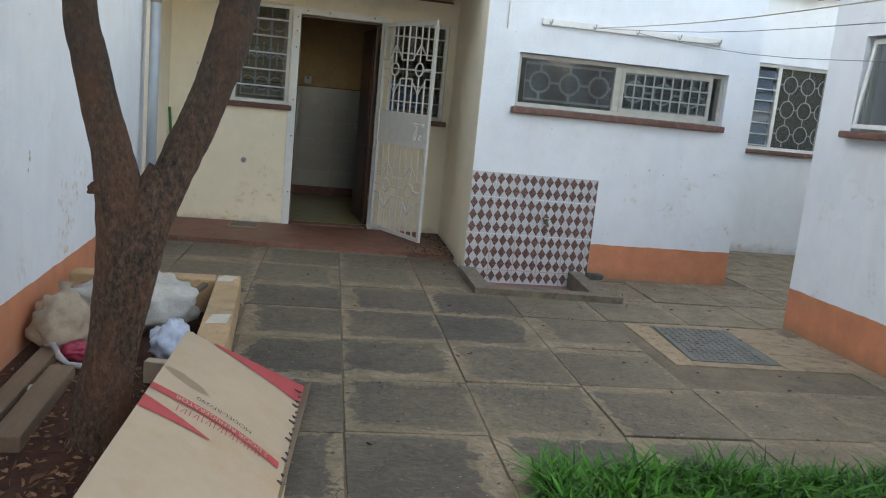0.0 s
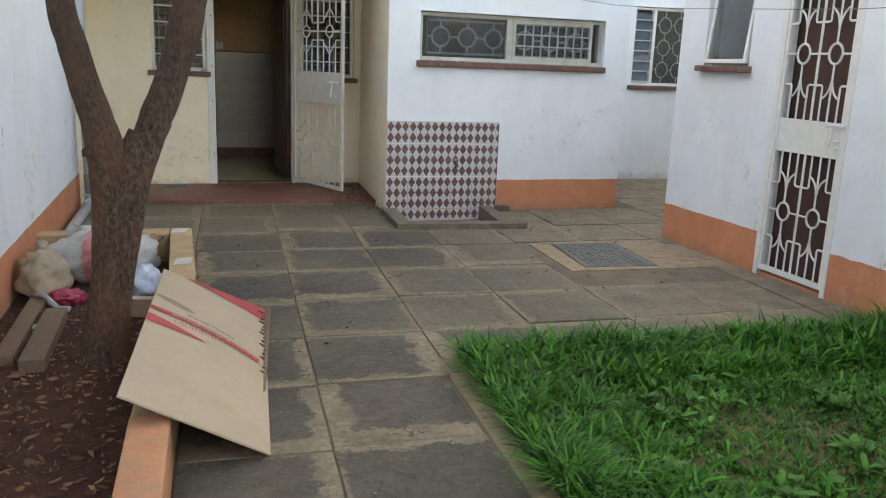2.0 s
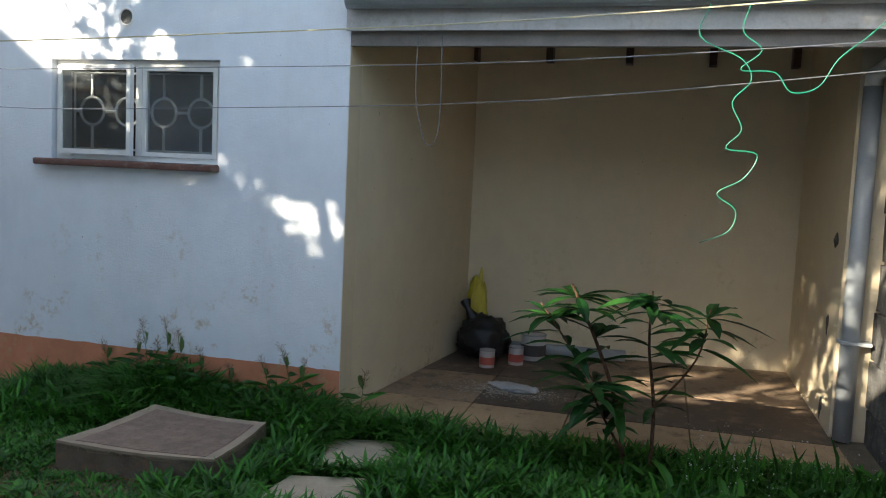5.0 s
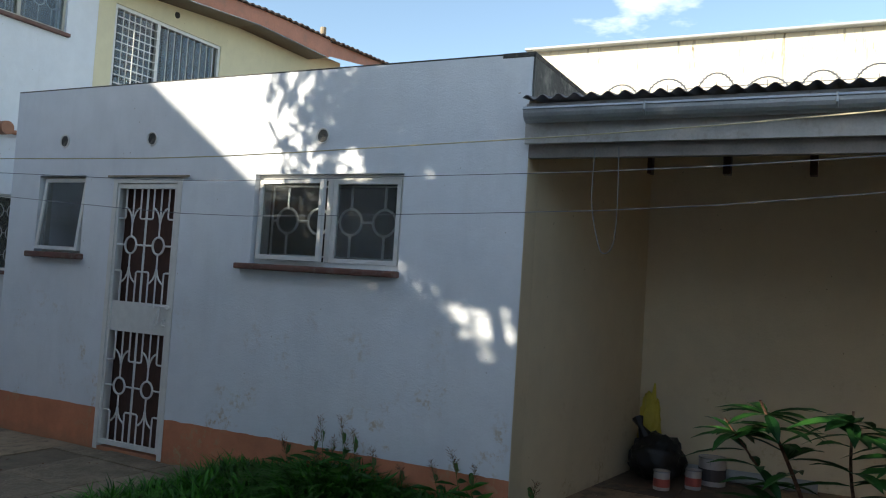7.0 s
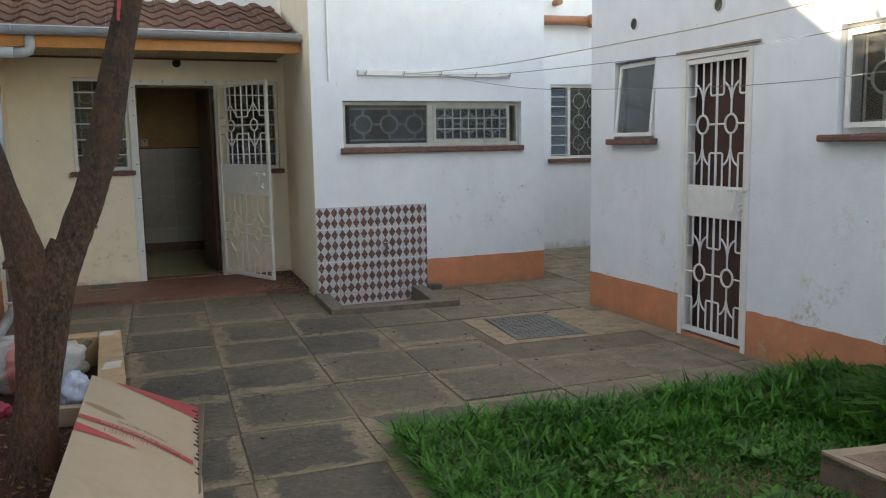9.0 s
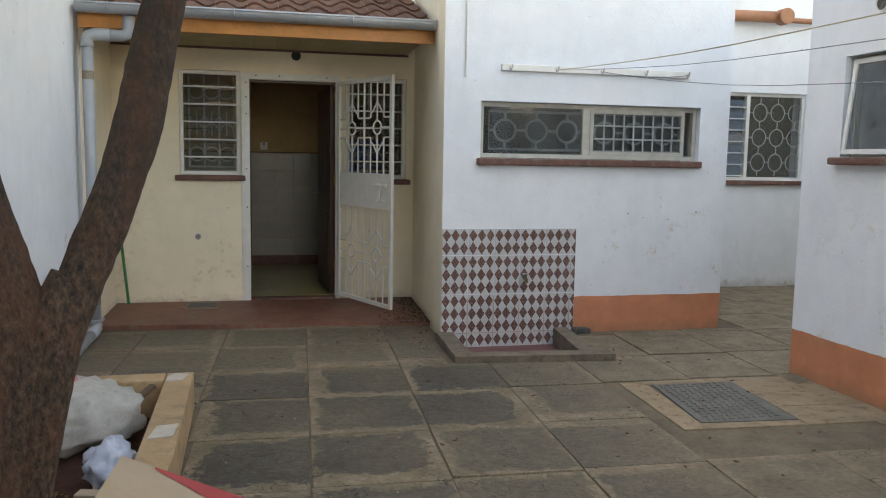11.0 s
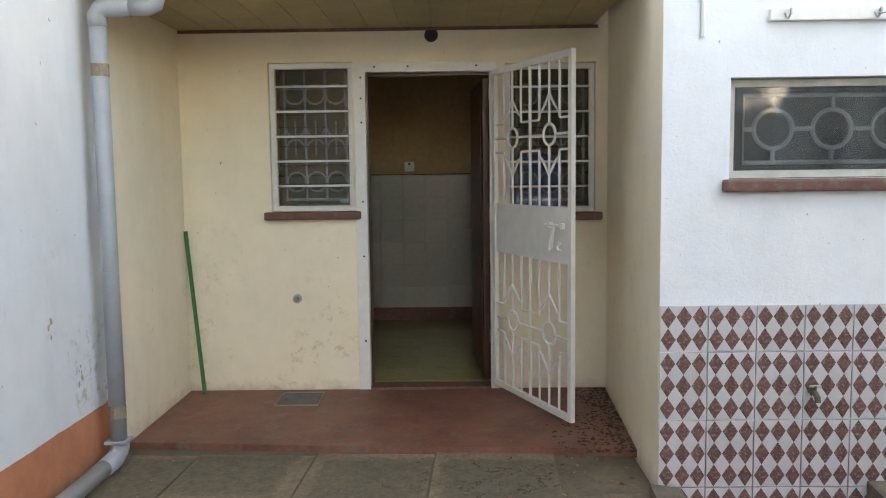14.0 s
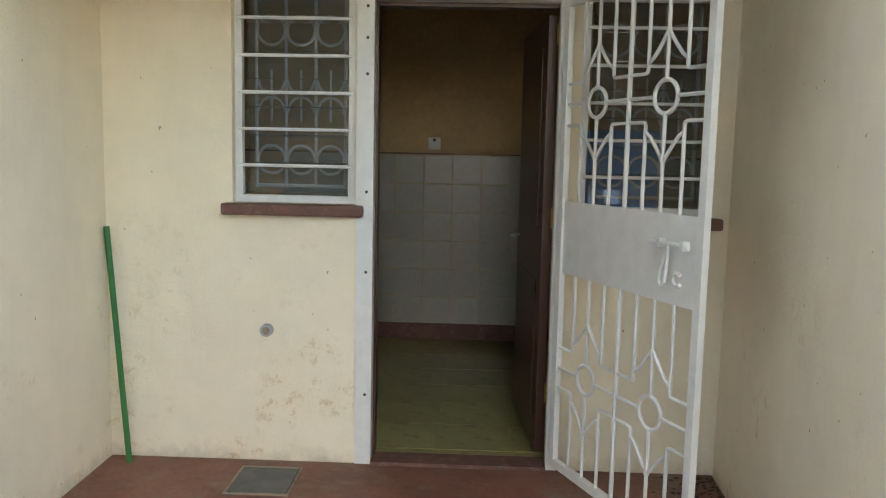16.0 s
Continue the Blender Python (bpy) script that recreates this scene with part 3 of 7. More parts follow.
M_KERB_ORANGE = plain("planter_kerb_painted", (0.52, 0.235, 0.13), 0.85, var=0.3, scale=4, bump=0.5, dist=0.004, dirt=(0.35, 0.22, 0.14))
M_DARKCONC = plain("grate_metal", (0.13, 0.13, 0.12), 0.7, 0.1, var=0.4, scale=9, bump=0.5)
M_BASIN = plain("basin_red_cement", (0.19, 0.075, 0.07), 0.5, var=0.4, scale=6, bump=0.4, dirt=(0.10, 0.06, 0.05))
M_BASIN_KERB = plain("stained_basin_kerb", (0.19, 0.155, 0.115), 0.9, var=0.5, scale=7, bump=0.9, dist=0.006, dirt=(0.08, 0.07, 0.055))
M_TILE_W = plain("glazed_tile_white", (0.55, 0.55, 0.56), 0.22, var=0.14, scale=9, bump=0.15, per_object=0.06)
M_TILE_B = plain("glazed_tile_brown", (0.19, 0.10, 0.085), 0.22, var=0.5, scale=34, bump=0.3, dirt=(0.36, 0.27, 0.25), per_object=0.2)
M_BRASS = plain("brass", (0.55, 0.36, 0.10), 0.35, 0.9, var=0.2, scale=20, bump=0.1)
M_STEEL = plain("dull_steel", (0.36, 0.37, 0.38), 0.4, 0.8, var=0.2, scale=20, bump=0.2)
M_WIRE = plain("steel_wire", (0.17, 0.18, 0.20), 0.45, 0.6, var=0.2, scale=20, bump=0)
M_ROPE = plain("yellow_rope", (0.5, 0.46, 0.30), 0.7, var=0.2, scale=60, bump=0.3)
M_GREEN_WIRE = plain("green_plastic_wire", (0.008, 0.20, 0.12), 0.4, var=0.1, scale=20, bump=0)
M_GREEN_STICK = plain("green_painted_stick", (0.02, 0.17, 0.045), 0.45, var=0.2, scale=20, bump=0.1)
M_BLUE = plain("blue_plastic", (0.14, 0.36, 0.80), 0.35, var=0.15, scale=6, bump=0.1)
M_CLAY_PIPE = plain("brown_drain_pipe", (0.40, 0.17, 0.09), 0.6, var=0.3, scale=10, bump=0.2)
M_STONE = plain("grey_stone_block", (0.16, 0.155, 0.145), 0.95, var=0.6, scale=9, bump=1.0, dist=0.02, dirt=(0.3, 0.27, 0.22), per_object=0.35)
M_TIN = plain("tin_side", (0.52, 0.48, 0.47), 0.4, 0.2, var=0.2, scale=15, bump=0.1)
M_TIN_RED = plain("tin_red_label", (0.45, 0.10, 0.08), 0.4, var=0.2, scale=15, bump=0.1)
M_SHEET = plain("corrugated_sheet", (0.20, 0.20, 0.21), 0.6, 0.3, var=0.4, scale=5, bump=0.3)
M_CURTAIN = plain("brown_board_behind_gate", (0.085, 0.04, 0.03), 0.8, var=0.4, scale=4, bump=0.2, stretch=(1, 1, 0.2))
M_PLASTICRAG = plain("grey_rag", (0.42, 0.42, 0.42), 0.8, var=0.3, scale=10, bump=0.5)


# ---- windows and grilles ----
def circle(f, u, v, ru, rv, w, n=26):
    return [f(u + ru * math.cos(a), v + rv * math.sin(a), w) for a in (2 * math.pi * k / n for k in range(n))]


def bar(parent, f, pts, w, r=0.006, name="bar", material=None, closed=False):
    return part(name, tube([f(u, v, w) for u, v in pts], r, 6, closed), material or M_METAL_WHITE, parent)


def ring(parent, f, u, v, ru, rv, w, r=0.006, material=None):
    return part("ring", tube(circle(f, u, v, ru, rv, w), r, 6, True), material or M_METAL_WHITE, parent, smooth=True)


def border(parent, f, u0, u1, v0, v1, w0, w1, t, name="window_frame", material=None):
    bm = bmesh.new()
    add_box_m(bm, f, u0, u0 + t, v0, v1, w0, w1)
    add_box_m(bm, f, u1 - t, u1, v0, v1, w0, w1)
    add_box_m(bm, f, u0 + t, u1 - t, v0, v0 + t, w0, w1)
    add_box_m(bm, f, u0 + t, u1 - t, v1 - t, v1, w0, w1)
    return part(name, bm, material or M_METAL_WHITE, parent)


def sill(parent, f, u0, u1, v, t=0.05, out=0.055, over=0.04):
    return part("window_sill", box_m(f, u0 - over, u1 + over, v - t, v, -0.03, out, 0.012), M_SILL, parent, "chipped maroon painted sill")


def pane(parent, f, u0, u1, v0, v1, w, t=0.004):
    ob = part("pane", box_m(f, u0, u1, v0, v1, w, w + t), M_DUSTY, parent)
    ob.visible_shadow = False
    return ob


def window_root(name, label):
    return tagged(new(name), label=label, kind="structure")


# grille paint greyed to imitate dimming through dusty glass
M_DIM = plain("greyed_grille_paint", (0.42, 0.43, 0.42), 0.6, var=0.15, scale=14, bump=0)
M_RINGS = plain("dull_grille_paint", (0.37, 0.38, 0.375), 0.5, var=0.15, scale=14, bump=0)


def ring_row(parent, f, u0, u1, v0, v1, w, n, ru, r=0.006, mt=None):
    """A rectangle of bar with a row of rings at mid height, joined by short bars."""
    bar(parent, f, [(u0, v0), (u1, v0), (u1, v1), (u0, v1)], w, r, material=mt, closed=True)
    vm = (v0 + v1) / 2
    xs = [u0 + (u1 - u0) * (k + 0.5) / n for k in range(n)]
    last = u0
    for x in xs:
        ring(parent, f, x, vm, ru, ru, w, r, mt)
        bar(parent, f, [(last, vm), (x - ru, vm)], w, r, material=mt)
        bar(parent, f, [(x, v0), (x, vm - ru)], w, r, material=mt)
        bar(parent, f, [(x, vm + ru), (x, v1)], w, r, material=mt)
        last = x + ru
    bar(parent, f, [(last, vm), (u1, vm)], w, r, material=mt)


def louvre_window(name, f, o, label):
    u0, u1, v0, v1 = o
    root = window_root(name, label)
    border(root, f, u0 + 0.003, u1 - 0.003, v0 + 0.003, v1 - 0.003, -0.075, -0.035, 0.032)
    a, b, c, d = u0 + 0.05, u1 - 0.05, v0 + 0.045, v1 - 0.045
    n = 7
    for k in range(n):
        z = c + (d - c) * k / n
        bm = bmesh.new()
        vs = [bm.verts.new(p) for p in (f(a, z, -0.05), f(b, z, -0.05), f(b, z + (d - c) / n * 1.06, -0.095), f(a, z + (d - c) / n * 1.06, -0.095))]
        vs2 = [bm.verts.new(v.co + Vector((0, 0, 0.005))) for v in vs]
        bm.faces.new(vs)
        bm.faces.new(vs2[::-1])
        for i in range(4):
            bm.faces.new((vs[i], vs2[i], vs2[(i + 1) % 4], vs[(i + 1) % 4]))
        bmesh.ops.recalc_face_normals(bm, faces=bm.faces[:])
        part("louvre_pane", bm, M_LOUVRE, root, "tilted dusty glass louvre").visible_shadow = False
    for k in range(5):
        z = c + (d - c) * (0.14 + 0.185 * k)
        bar(root, f, [(u0 + 0.02, z), (u1 - 0.02, z)], -0.03, 0.0075)
    g0, g1, w = a + 0.03, b - 0.01, -0.108
    third = (g1 - g0) / 3
    bar(root, f, [(g0, c + 0.03), (g1, c + 0.03)], w, 0.008)
    for k in range(4):
        bar(root, f, [(g0 + third * k, c + 0.02), (g0 + third * k, d)], w, 0.008)
    for k in range(3):
        x = g0 + third * (k + 0.5)
        for vv in (0.17, 0.83):
            ring(root, f, x, c + (d - c) * vv, third * 0.47, third * 0.47, w, 0.0065)
        vm = c + (d - c) * 0.5
        for s in (-1, 1):
            arc = [(x + third * 0.45 * math.cos(t), vm + s * (third * 0.55 - third * 0.5 * math.sin(t))) for t in (math.pi * q / 8 for q in range(9))]
            bar(root, f, arc, w, 0.006, "scroll")
            bar(root, f, [(x, vm + s * third * 0.02), (x, vm + s * third * 0.85)], w, 0.006)
    sill(root, f, u0, u1, v0)
    return root


louvre_window("window_1", F_DOOR, WIN1, "white steel louvre window with ring grille and maroon sill")
louvre_window("window_2", F_DOOR, WIN2, "white steel louvre window behind the open gate")

# the long slit window of the block
w3 = window_root("window_3", "long low window with ring grille and weathered white frame")
u0, u1, v0, v1 = SLIT
M_OLD_FRAME = plain("weathered_window_paint", (0.47, 0.45, 0.39), 0.6, var=0.3, scale=12, bump=0.4)
border(w3, F_BLOCK, u0 + 0.004, u1 - 0.004, v0 + 0.004, v1 - 0.004, -0.105, -0.055, 0.032, material=M_OLD_FRAME)
part("mullion", box_m(F_BLOCK, 3.255, 3.315, v0 + 0.036, v1 - 0.036, -0.10, -0.045, 0.004), M_OLD_FRAME, w3)
border(w3, F_BLOCK, 3.32, 4.14, v0 + 0.037, v1 - 0.037, -0.09, -0.05, 0.03, "casement", M_OLD_FRAME)
pane(w3, F_BLOCK, u0 + 0.037, 3.254, v0 + 0.037, v1 - 0.037, -0.075)
pane(w3, F_BLOCK, 3.351, 4.109, v0 + 0.068, v1 - 0.068, -0.07)
ring_row(w3, F_BLOCK, u0 + 0.09, 3.27, v0 + 0.07, v1 - 0.07, -0.095, 3, 0.084, 0.0105, M_RINGS)
ring_row(w3, F_BLOCK, 3.34, 4.12, v0 + 0.07, v1 - 0.07, -0.115, 3, 0.084, 0.0095, M_RINGS)
for k in range(1, 9):
    x = 3.35 + 0.76 * k / 9
    bar(w3, F_BLOCK, [(x, v0 + 0.06), (x, v1 - 0.06)], -0.04, 0.0065, material=M_RINGS)
for k in range(1, 3):
    z = v0 + 0.06 + (v1 - v0 - 0.12) * k / 3
    bar(w3, F_BLOCK, [(3.35, z), (4.11, z)], -0.035, 0.0065, material=M_RINGS)
part("window_sill", box_m(F_BLOCK, u0 - 0.03, u1 + 0.01, v0 - 0.055, v0 - 0.001, -0.04, 0.05, 0.012), M_SILL, w3, "chipped maroon painted sill")

# windows of the far walls
w4 = window_root("window_4", "window with glass louvres beside a ring grille")
u0, u1, v0, v1 = LOWFAR
border(w4, F_FAR, u0, u1, v0, v1, -0.10, -0.04, 0.035)
part("mullion", box_m(F_FAR, 6.02, 6.06, v0 + 0.036, v1 - 0.036, -0.10, -0.035), M_METAL_WHITE, w4)
pane(w4, F_FAR, 6.061, u1 - 0.036, v0 + 0.036, v1 - 0.036, -0.08)
for k in range(7):
    z = v0 + 0.05 + k * 0.125
    bm = bmesh.new()
    add_box(bm, u0 + 0.04, 6.015, FAR_Y + 0.03, FAR_Y + 0.036, z, z + 0.12)
    bmesh.ops.rotate(bm, cent=(0, FAR_Y + 0.03, z), matrix=Matrix.Rotation(radians(-22), 3, "X"), verts=bm.verts[:])
    part("louvre_pane", bm, M_GLASS, w4).visible_shadow = False
    bar(w4, F_FAR, [(u0 + 0.03, z), (6.02, z)], -0.03, 0.006)
for i in range(3):
    for j in range(3):
        ring(w4, F_FAR, 6.2 + 0.22 * i, v0 + 0.2 + 0.275 * j, 0.085, 0.095, -0.05, 0.0055, M_DIM)
for i in range(3):
    x = 6.2 + 0.22 * i
    for a, b in ((v0 + 0.05, v0 + 0.105), (v0 + 0.295, v0 + 0.38), (v0 + 0.57, v0 + 0.655), (v0 + 0.845, v1 - 0.04)):
        bar(w4, F_FAR, [(x, a), (x, b)], -0.05, 0.005, material=M_DIM)
for j in range(3):
    z = v0 + 0.2 + 0.275 * j
    for a, b in ((6.06, 6.115), (6.285, 6.335), (6.505, 6.555)):
        bar(w4, F_FAR, [(a, z), (b, z)], -0.05, 0.005, material=M_DIM)
sill(w4, F_FAR, u0, u1, v0)

w5 = window_root("window_5", "upper casement window with a ring grille, one sash ajar")
u0, u1, v0, v1 = UPFAR1
border(w5, F_FAR, u0, u1, v0, v1, -0.10, -0.04, 0.04, material=M_OLD_FRAME)
part("mullion", box_m(F_FAR, 6.43, 6.48, v0 + 0.041, v1 - 0.041, -0.10, -0.035), M_OLD_FRAME, w5)
pane(w5, F_FAR, u0 + 0.041, 6.429, v0 + 0.041, v1 - 0.041, -0.07)
pane(w5, F_FAR, 6.481, u1 - 0.041, v0 + 0.041, v1 - 0.041, -0.06)
ring_row(w5, F_FAR, u0 + 0.06, 6.42, v0 + 0.06, v1 - 0.1, -0.12, 3, 0.085, 0.008, M_DIM)
ring_row(w5, F_FAR, 6.49, u1 - 0.06, v0 + 0.06, v1 - 0.1, -0.12, 3, 0.085, 0.008, M_DIM)
sill(w5, F_FAR, u0, u1, v0)

w6 = window_root("window_6", "wide barred upper window in the cream wall")
u0, u1, v0, v1 = UPFAR2
border(w6, F_FAR, u0, u1, v0, v1, -0.08, -0.02, 0.05)
part("mullion", box_m(F_FAR, 8.70, 8.76, v0 + 0.051, v1 - 0.051, -0.08, -0.02), M_METAL_WHITE, w6)
pane(w6, F_FAR, u0 + 0.051, 8.699, v0 + 0.051, v1 - 0.051, -0.07)
pane(w6, F_FAR, 8.761, u1 - 0.051, v0 + 0.051, v1 - 0.051, -0.07)
for k in range(1, 7):
    bar(w6, F_FAR, [(u0 + 0.05 + k * 0.104, v0 + 0.05), (u0 + 0.05 + k * 0.104, v1 - 0.05)], -0.01, 0.009)
for k in range(1, 12):
    bar(w6, F_FAR, [(u0 + 0.05, v0 + 0.12 * k), (8.71, v0 + 0.12 * k)], 0.0, 0.009)
for k in range(1, 9):
    bar(w6, F_FAR, [(8.76 + k * 0.14, v0 + 0.05), (8.76 + k * 0.14, v1 - 0.05)], -0.01, 0.009)

w7 = window_root("window_7", "upper window of the projecting block with pale sill")
u0, u1, v0, v1 = UPWIN
border(w7, F_BLOCK, u0, u1, v0, v1, -0.10, -0.04, 0.04, material=M_OLD_FRAME)
part("mullion", box_m(F_BLOCK, 3.28, 3.34, v0 + 0.041, v1 - 0.041, -0.10, -0.035), M_OLD_FRAME, w7)
pane(w7, F_BLOCK, u0 + 0.041, 3.279, v0 + 0.041, v1 - 0.041, -0.07)
pane(w7, F_BLOCK, 3.341, u1 - 0.041, v0 + 0.041, v1 - 0.041, -0.07)
sill(w7, F_BLOCK, u0, u1, v0)

# annex windows
w8 = window_root("window_8", "white two-sash annex window with ring grille, one sash ajar")
u0, u1, v0, v1 = A_WIN
border(w8, F_ANNEX, u0 + 0.003, u1 - 0.003, v0 + 0.003, v1 - 0.003, -0.09, -0.045, 0.03)
um = (u0 + u1) / 2 + 0.02
part("mullion", box_m(F_ANNEX, um - 0.02, um + 0.02, v0 + 0.034, v1 - 0.034, -0.085, -0.03), M_METAL_WHITE, w8)
border(w8, F_ANNEX, um + 0.021, u1 - 0.034, v0 + 0.034, v1 - 0.034, -0.07, -0.035, 0.028, "sash")
pane(w8, F_ANNEX, um + 0.05, u1 - 0.063, v0 + 0.063, v1 - 0.063, -0.055)
F_SASH = frame_of(tuple(F_ANNEX(u0 + 0.034, 0, -0.035)), (-0.10, -1, 0))
border(w8, F_SASH, 0, um - u0 - 0.036, v0 + 0.034, v1 - 0.034, -0.01, 0.02, 0.03, "sash")
pane(w8, F_SASH, 0.031, um - u0 - 0.067, v0 + 0.065, v1 - 0.065, 0.004)
ring_row(w8, F_ANNEX, u0 + 0.09, um - 0.0, v0 + 0.07, v1 - 0.07, -0.10, 2, 0.084, 0.009)
ring_row(w8, F_ANNEX, um + 0.0, u1 - 0.05, v0 + 0.07, v1 - 0.07, -0.10, 2, 0.084, 0.009)
sill(w8, F_ANNEX, u0 - 0.04, u1 - 0.03, v0 + 0.0, 0.04, 0.07)
w9 = window_root("window_9", "small annex window with its single sash ajar")
u0, u1, v0, v1 = A_SMALL
border(w9, F_ANNEX, u0 + 0.003, u1 - 0.003, v0 + 0.003, v1 - 0.003, -0.11, -0.07, 0.02, material=M_OLD_FRAME)
F_TOP = lambda u, v, w=0.0: F_ANNEX(u, v, w - 0.055 + (v1 - v) * 0.10)
border(w9, F_TOP, u0 + 0.025, u1 - 0.025, v0 + 0.02, v1 - 0.02, -0.012, 0.016, 0.028, "sash")
pane(w9, F_TOP, u0 + 0.054, u1 - 0.054, v0 + 0.049, v1 - 0.049, 0.0)
sill(w9, F_ANNEX, u0, u1, v0, 0.045, 0.06)
# near-black sheet painted as the shade inside the annex
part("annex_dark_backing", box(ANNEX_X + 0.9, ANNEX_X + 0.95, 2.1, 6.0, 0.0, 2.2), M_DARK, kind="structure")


# ---- steel gates ----
def gate_grille(gate, f, u0, u1, v0, v1, w, r=0.007, inward=False):
    """Two repeats of the pattern: a ring on a centre bar, with curved arms above and below it."""
    n, vm, h = 2, (v0 + v1) / 2, (v1 - v0) / 2
    span = (u1 - u0) / n
    for k in range(n):
        c = u0 + span * (k + 0.5)
        ru, rv = min(span * (0.165 if inward else 0.20), 0.064), (0.145 if inward else 0.15) * h
        ring(gate, f, c, vm, ru, rv, w, r * 1.15)
        bar(gate, f, [(c - span / 2, vm), (c - ru, vm)], w, r)
        bar(gate, f, [(c + ru, vm), (c + span / 2, vm)], w, r)
        sx = span * (0.25 if inward else 0.27)
        for s in (1, -1):
            def y(t):
                return vm + s * t * h
            bar(gate, f, [(c, vm + s * rv), (c, y(1))], w, r)
            if inward:
                for e in (1, -1):
                    bar(gate, f, [(c + e * 0.003, y(0.55)), (c + e * sx * 0.22, y(0.49)), (c + e * sx * 0.45, y(0.42)), (c + e * sx * 0.72, y(0.345)), (c + e * sx, y(0.30))], w, r, "arm")
                    bar(gate, f, [(c + e * sx, y(1)), (c + e * sx, y(0.245)), (c + e * (sx + 0.004), y(0.225)), (c + e * (sx + 0.013), y(0.215)), (c + e * span / 2, y(0.215))], w, r)
                part("knot", tube([f(c, y(0.50), w), f(c, y(0.56), w)], r * 1.5, 6), M_METAL_WHITE, gate)
                continue
            for e in (1, -1):
                bar(gate, f, [(c + e * 0.003, y(0.42)), (c + e * sx * 0.16, y(0.50)), (c + e * sx * 0.38, y(0.58)), (c + e * sx * 0.68, y(0.635)), (c + e * sx, y(0.665))], w, r, "arm")
                bar(gate, f, [(c + e * sx, y(1)), (c + e * sx, y(0.50)), (c + e * (sx + 0.004), y(0.475)), (c + e * (sx + 0.013), y(0.465)), (c + e * span / 2, y(0.465))], w, r)
            part("knot", tube([f(c, y(0.40), w), f(c, y(0.46), w)], r * 1.5, 6), M_METAL_WHITE, gate)
    for k in range(1, n):
        bar(gate, f, [(u0 + span * k, v0), (u0 + span * k, v1)], w, r * 1.3)


def latch(gate, f, u, v, w):
    part("bolt", tube([f(u - 0.12, v, w + 0.020), f(u - 0.09, v, w + 0.020), f(u + 0.09, v, w + 0.020)], [0.004, 0.0095, 0.0095], 8), M_METAL_WHITE, gate, "white painted sliding bolt")
    for k in (-0.06, 0.065):
        part("bolt_guide", box_m(f, u + k - 0.010, u + k + 0.010, v - 0.016, v + 0.016, w, w + 0.031, 0.004), M_METAL_WHITE, gate)
    part("hasp", tube([f(u - 0.005, v, w + 0.024), f(u + 0.0, v - 0.07, w + 0.034), f(u - 0.004, v - 0.125, w + 0.036), f(u - 0.022, v - 0.14, w + 0.036), f(u - 0.034, v - 0.125, w + 0.036), f(u - 0.030, v - 0.09, w + 0.034), f(u - 0.014, v - 0.02, w + 0.024)], 0.0065, 6), M_METAL_WHITE, gate)
    part("padlock_ring", tube([f(u + 0.035 + 0.022 * math.cos(a), v - 0.115 + 0.022 * math.sin(a), w + 0.014) for a in (0.9 + 4.6 * k / 12 for k in range(13))], 0.0075, 6), M_METAL_WHITE, gate)


def gate(name, f, width, v0, p0, p1, v1, label, inward=False):
    root = thing(name, label, "gate")
    t = 0.034
    bm = bmesh.new()
    for a in ((0, t, v0, v1), (width - t, width, v0, v1), (t, width - t, v0, v0 + t), (t, width - t, v1 - t, v1)):
        add_box_m(bm, f, a[0], a[1], a[2], a[3], -0.012, 0.014)
    part("gate_frame", bm, M_METAL_WHITE, root)
    part("lock_panel", box_m(f, t, width - t, p0, p1, -0.003, 0.003), M_METAL_WHITE, root, "plain white steel panel")
    gate_grille(root, f, t, width - t, p1, v1 - t, 0.0, inward=inward)
    gate_grille(root, f, t, width - t, v0 + t, p0, 0.0, inward=inward)
    for z in (v0 + 0.2, (v0 + v1) / 2, v1 - 0.2):
        part("hinge", tube([f(-0.008, z - 0.04, 0.0), f(-0.008, z + 0.04, 0.0)], 0.009, 8), M_METAL_WHITE, root)
    return root


F_GATE = frame_of((1.485, 9.395, 0), (0.395, -0.90, 0))
g1 = gate("metal_gate", F_GATE, 0.93, 0.075, 0.93, 1.235, 2.06, "white steel kitchen gate with curled bars, standing open", True)
latch(g1, F_GATE, 0.78, 1.135, 0.004)
F_GATE_A = frame_of((ANNEX_X + 0.02, 5.200, 0), (0, -1, 0))
g2 = gate("metal_gate", F_GATE_A, 0.622, 0.04, 0.87, 1.09, 1.955, "closed white steel annex gate with curled bars")
latch(g2, F_GATE_A, 0.55, 1.075, 0.014)
part("annex_door_board", box(ANNEX_X + 0.10, ANNEX_X + 0.13, 4.545, 5.225, 0.0, 1.995), M_CURTAIN, label="dark brown door leaf", kind="structure")
df = tagged(new("door_frame"), label="white painted steel door frame of the annex", kind="structure")
bm = bmesh.new()
for a in ((-5.228, -5.188, 0.0, 1.998), (-4.582, -4.542, 0.0, 1.998), (-5.188, -4.582, 1.96, 1.998)):
    add_box_m(bm, F_ANNEX, *a, -0.09, 0.004)
part("frame", bm, M_METAL_WHITE, df)
part("lintel_strip", box_m(F_ANNEX, -5.28, -4.48, 2.002, 2.016, -0.02, 0.02), M_CONCRETE, df)

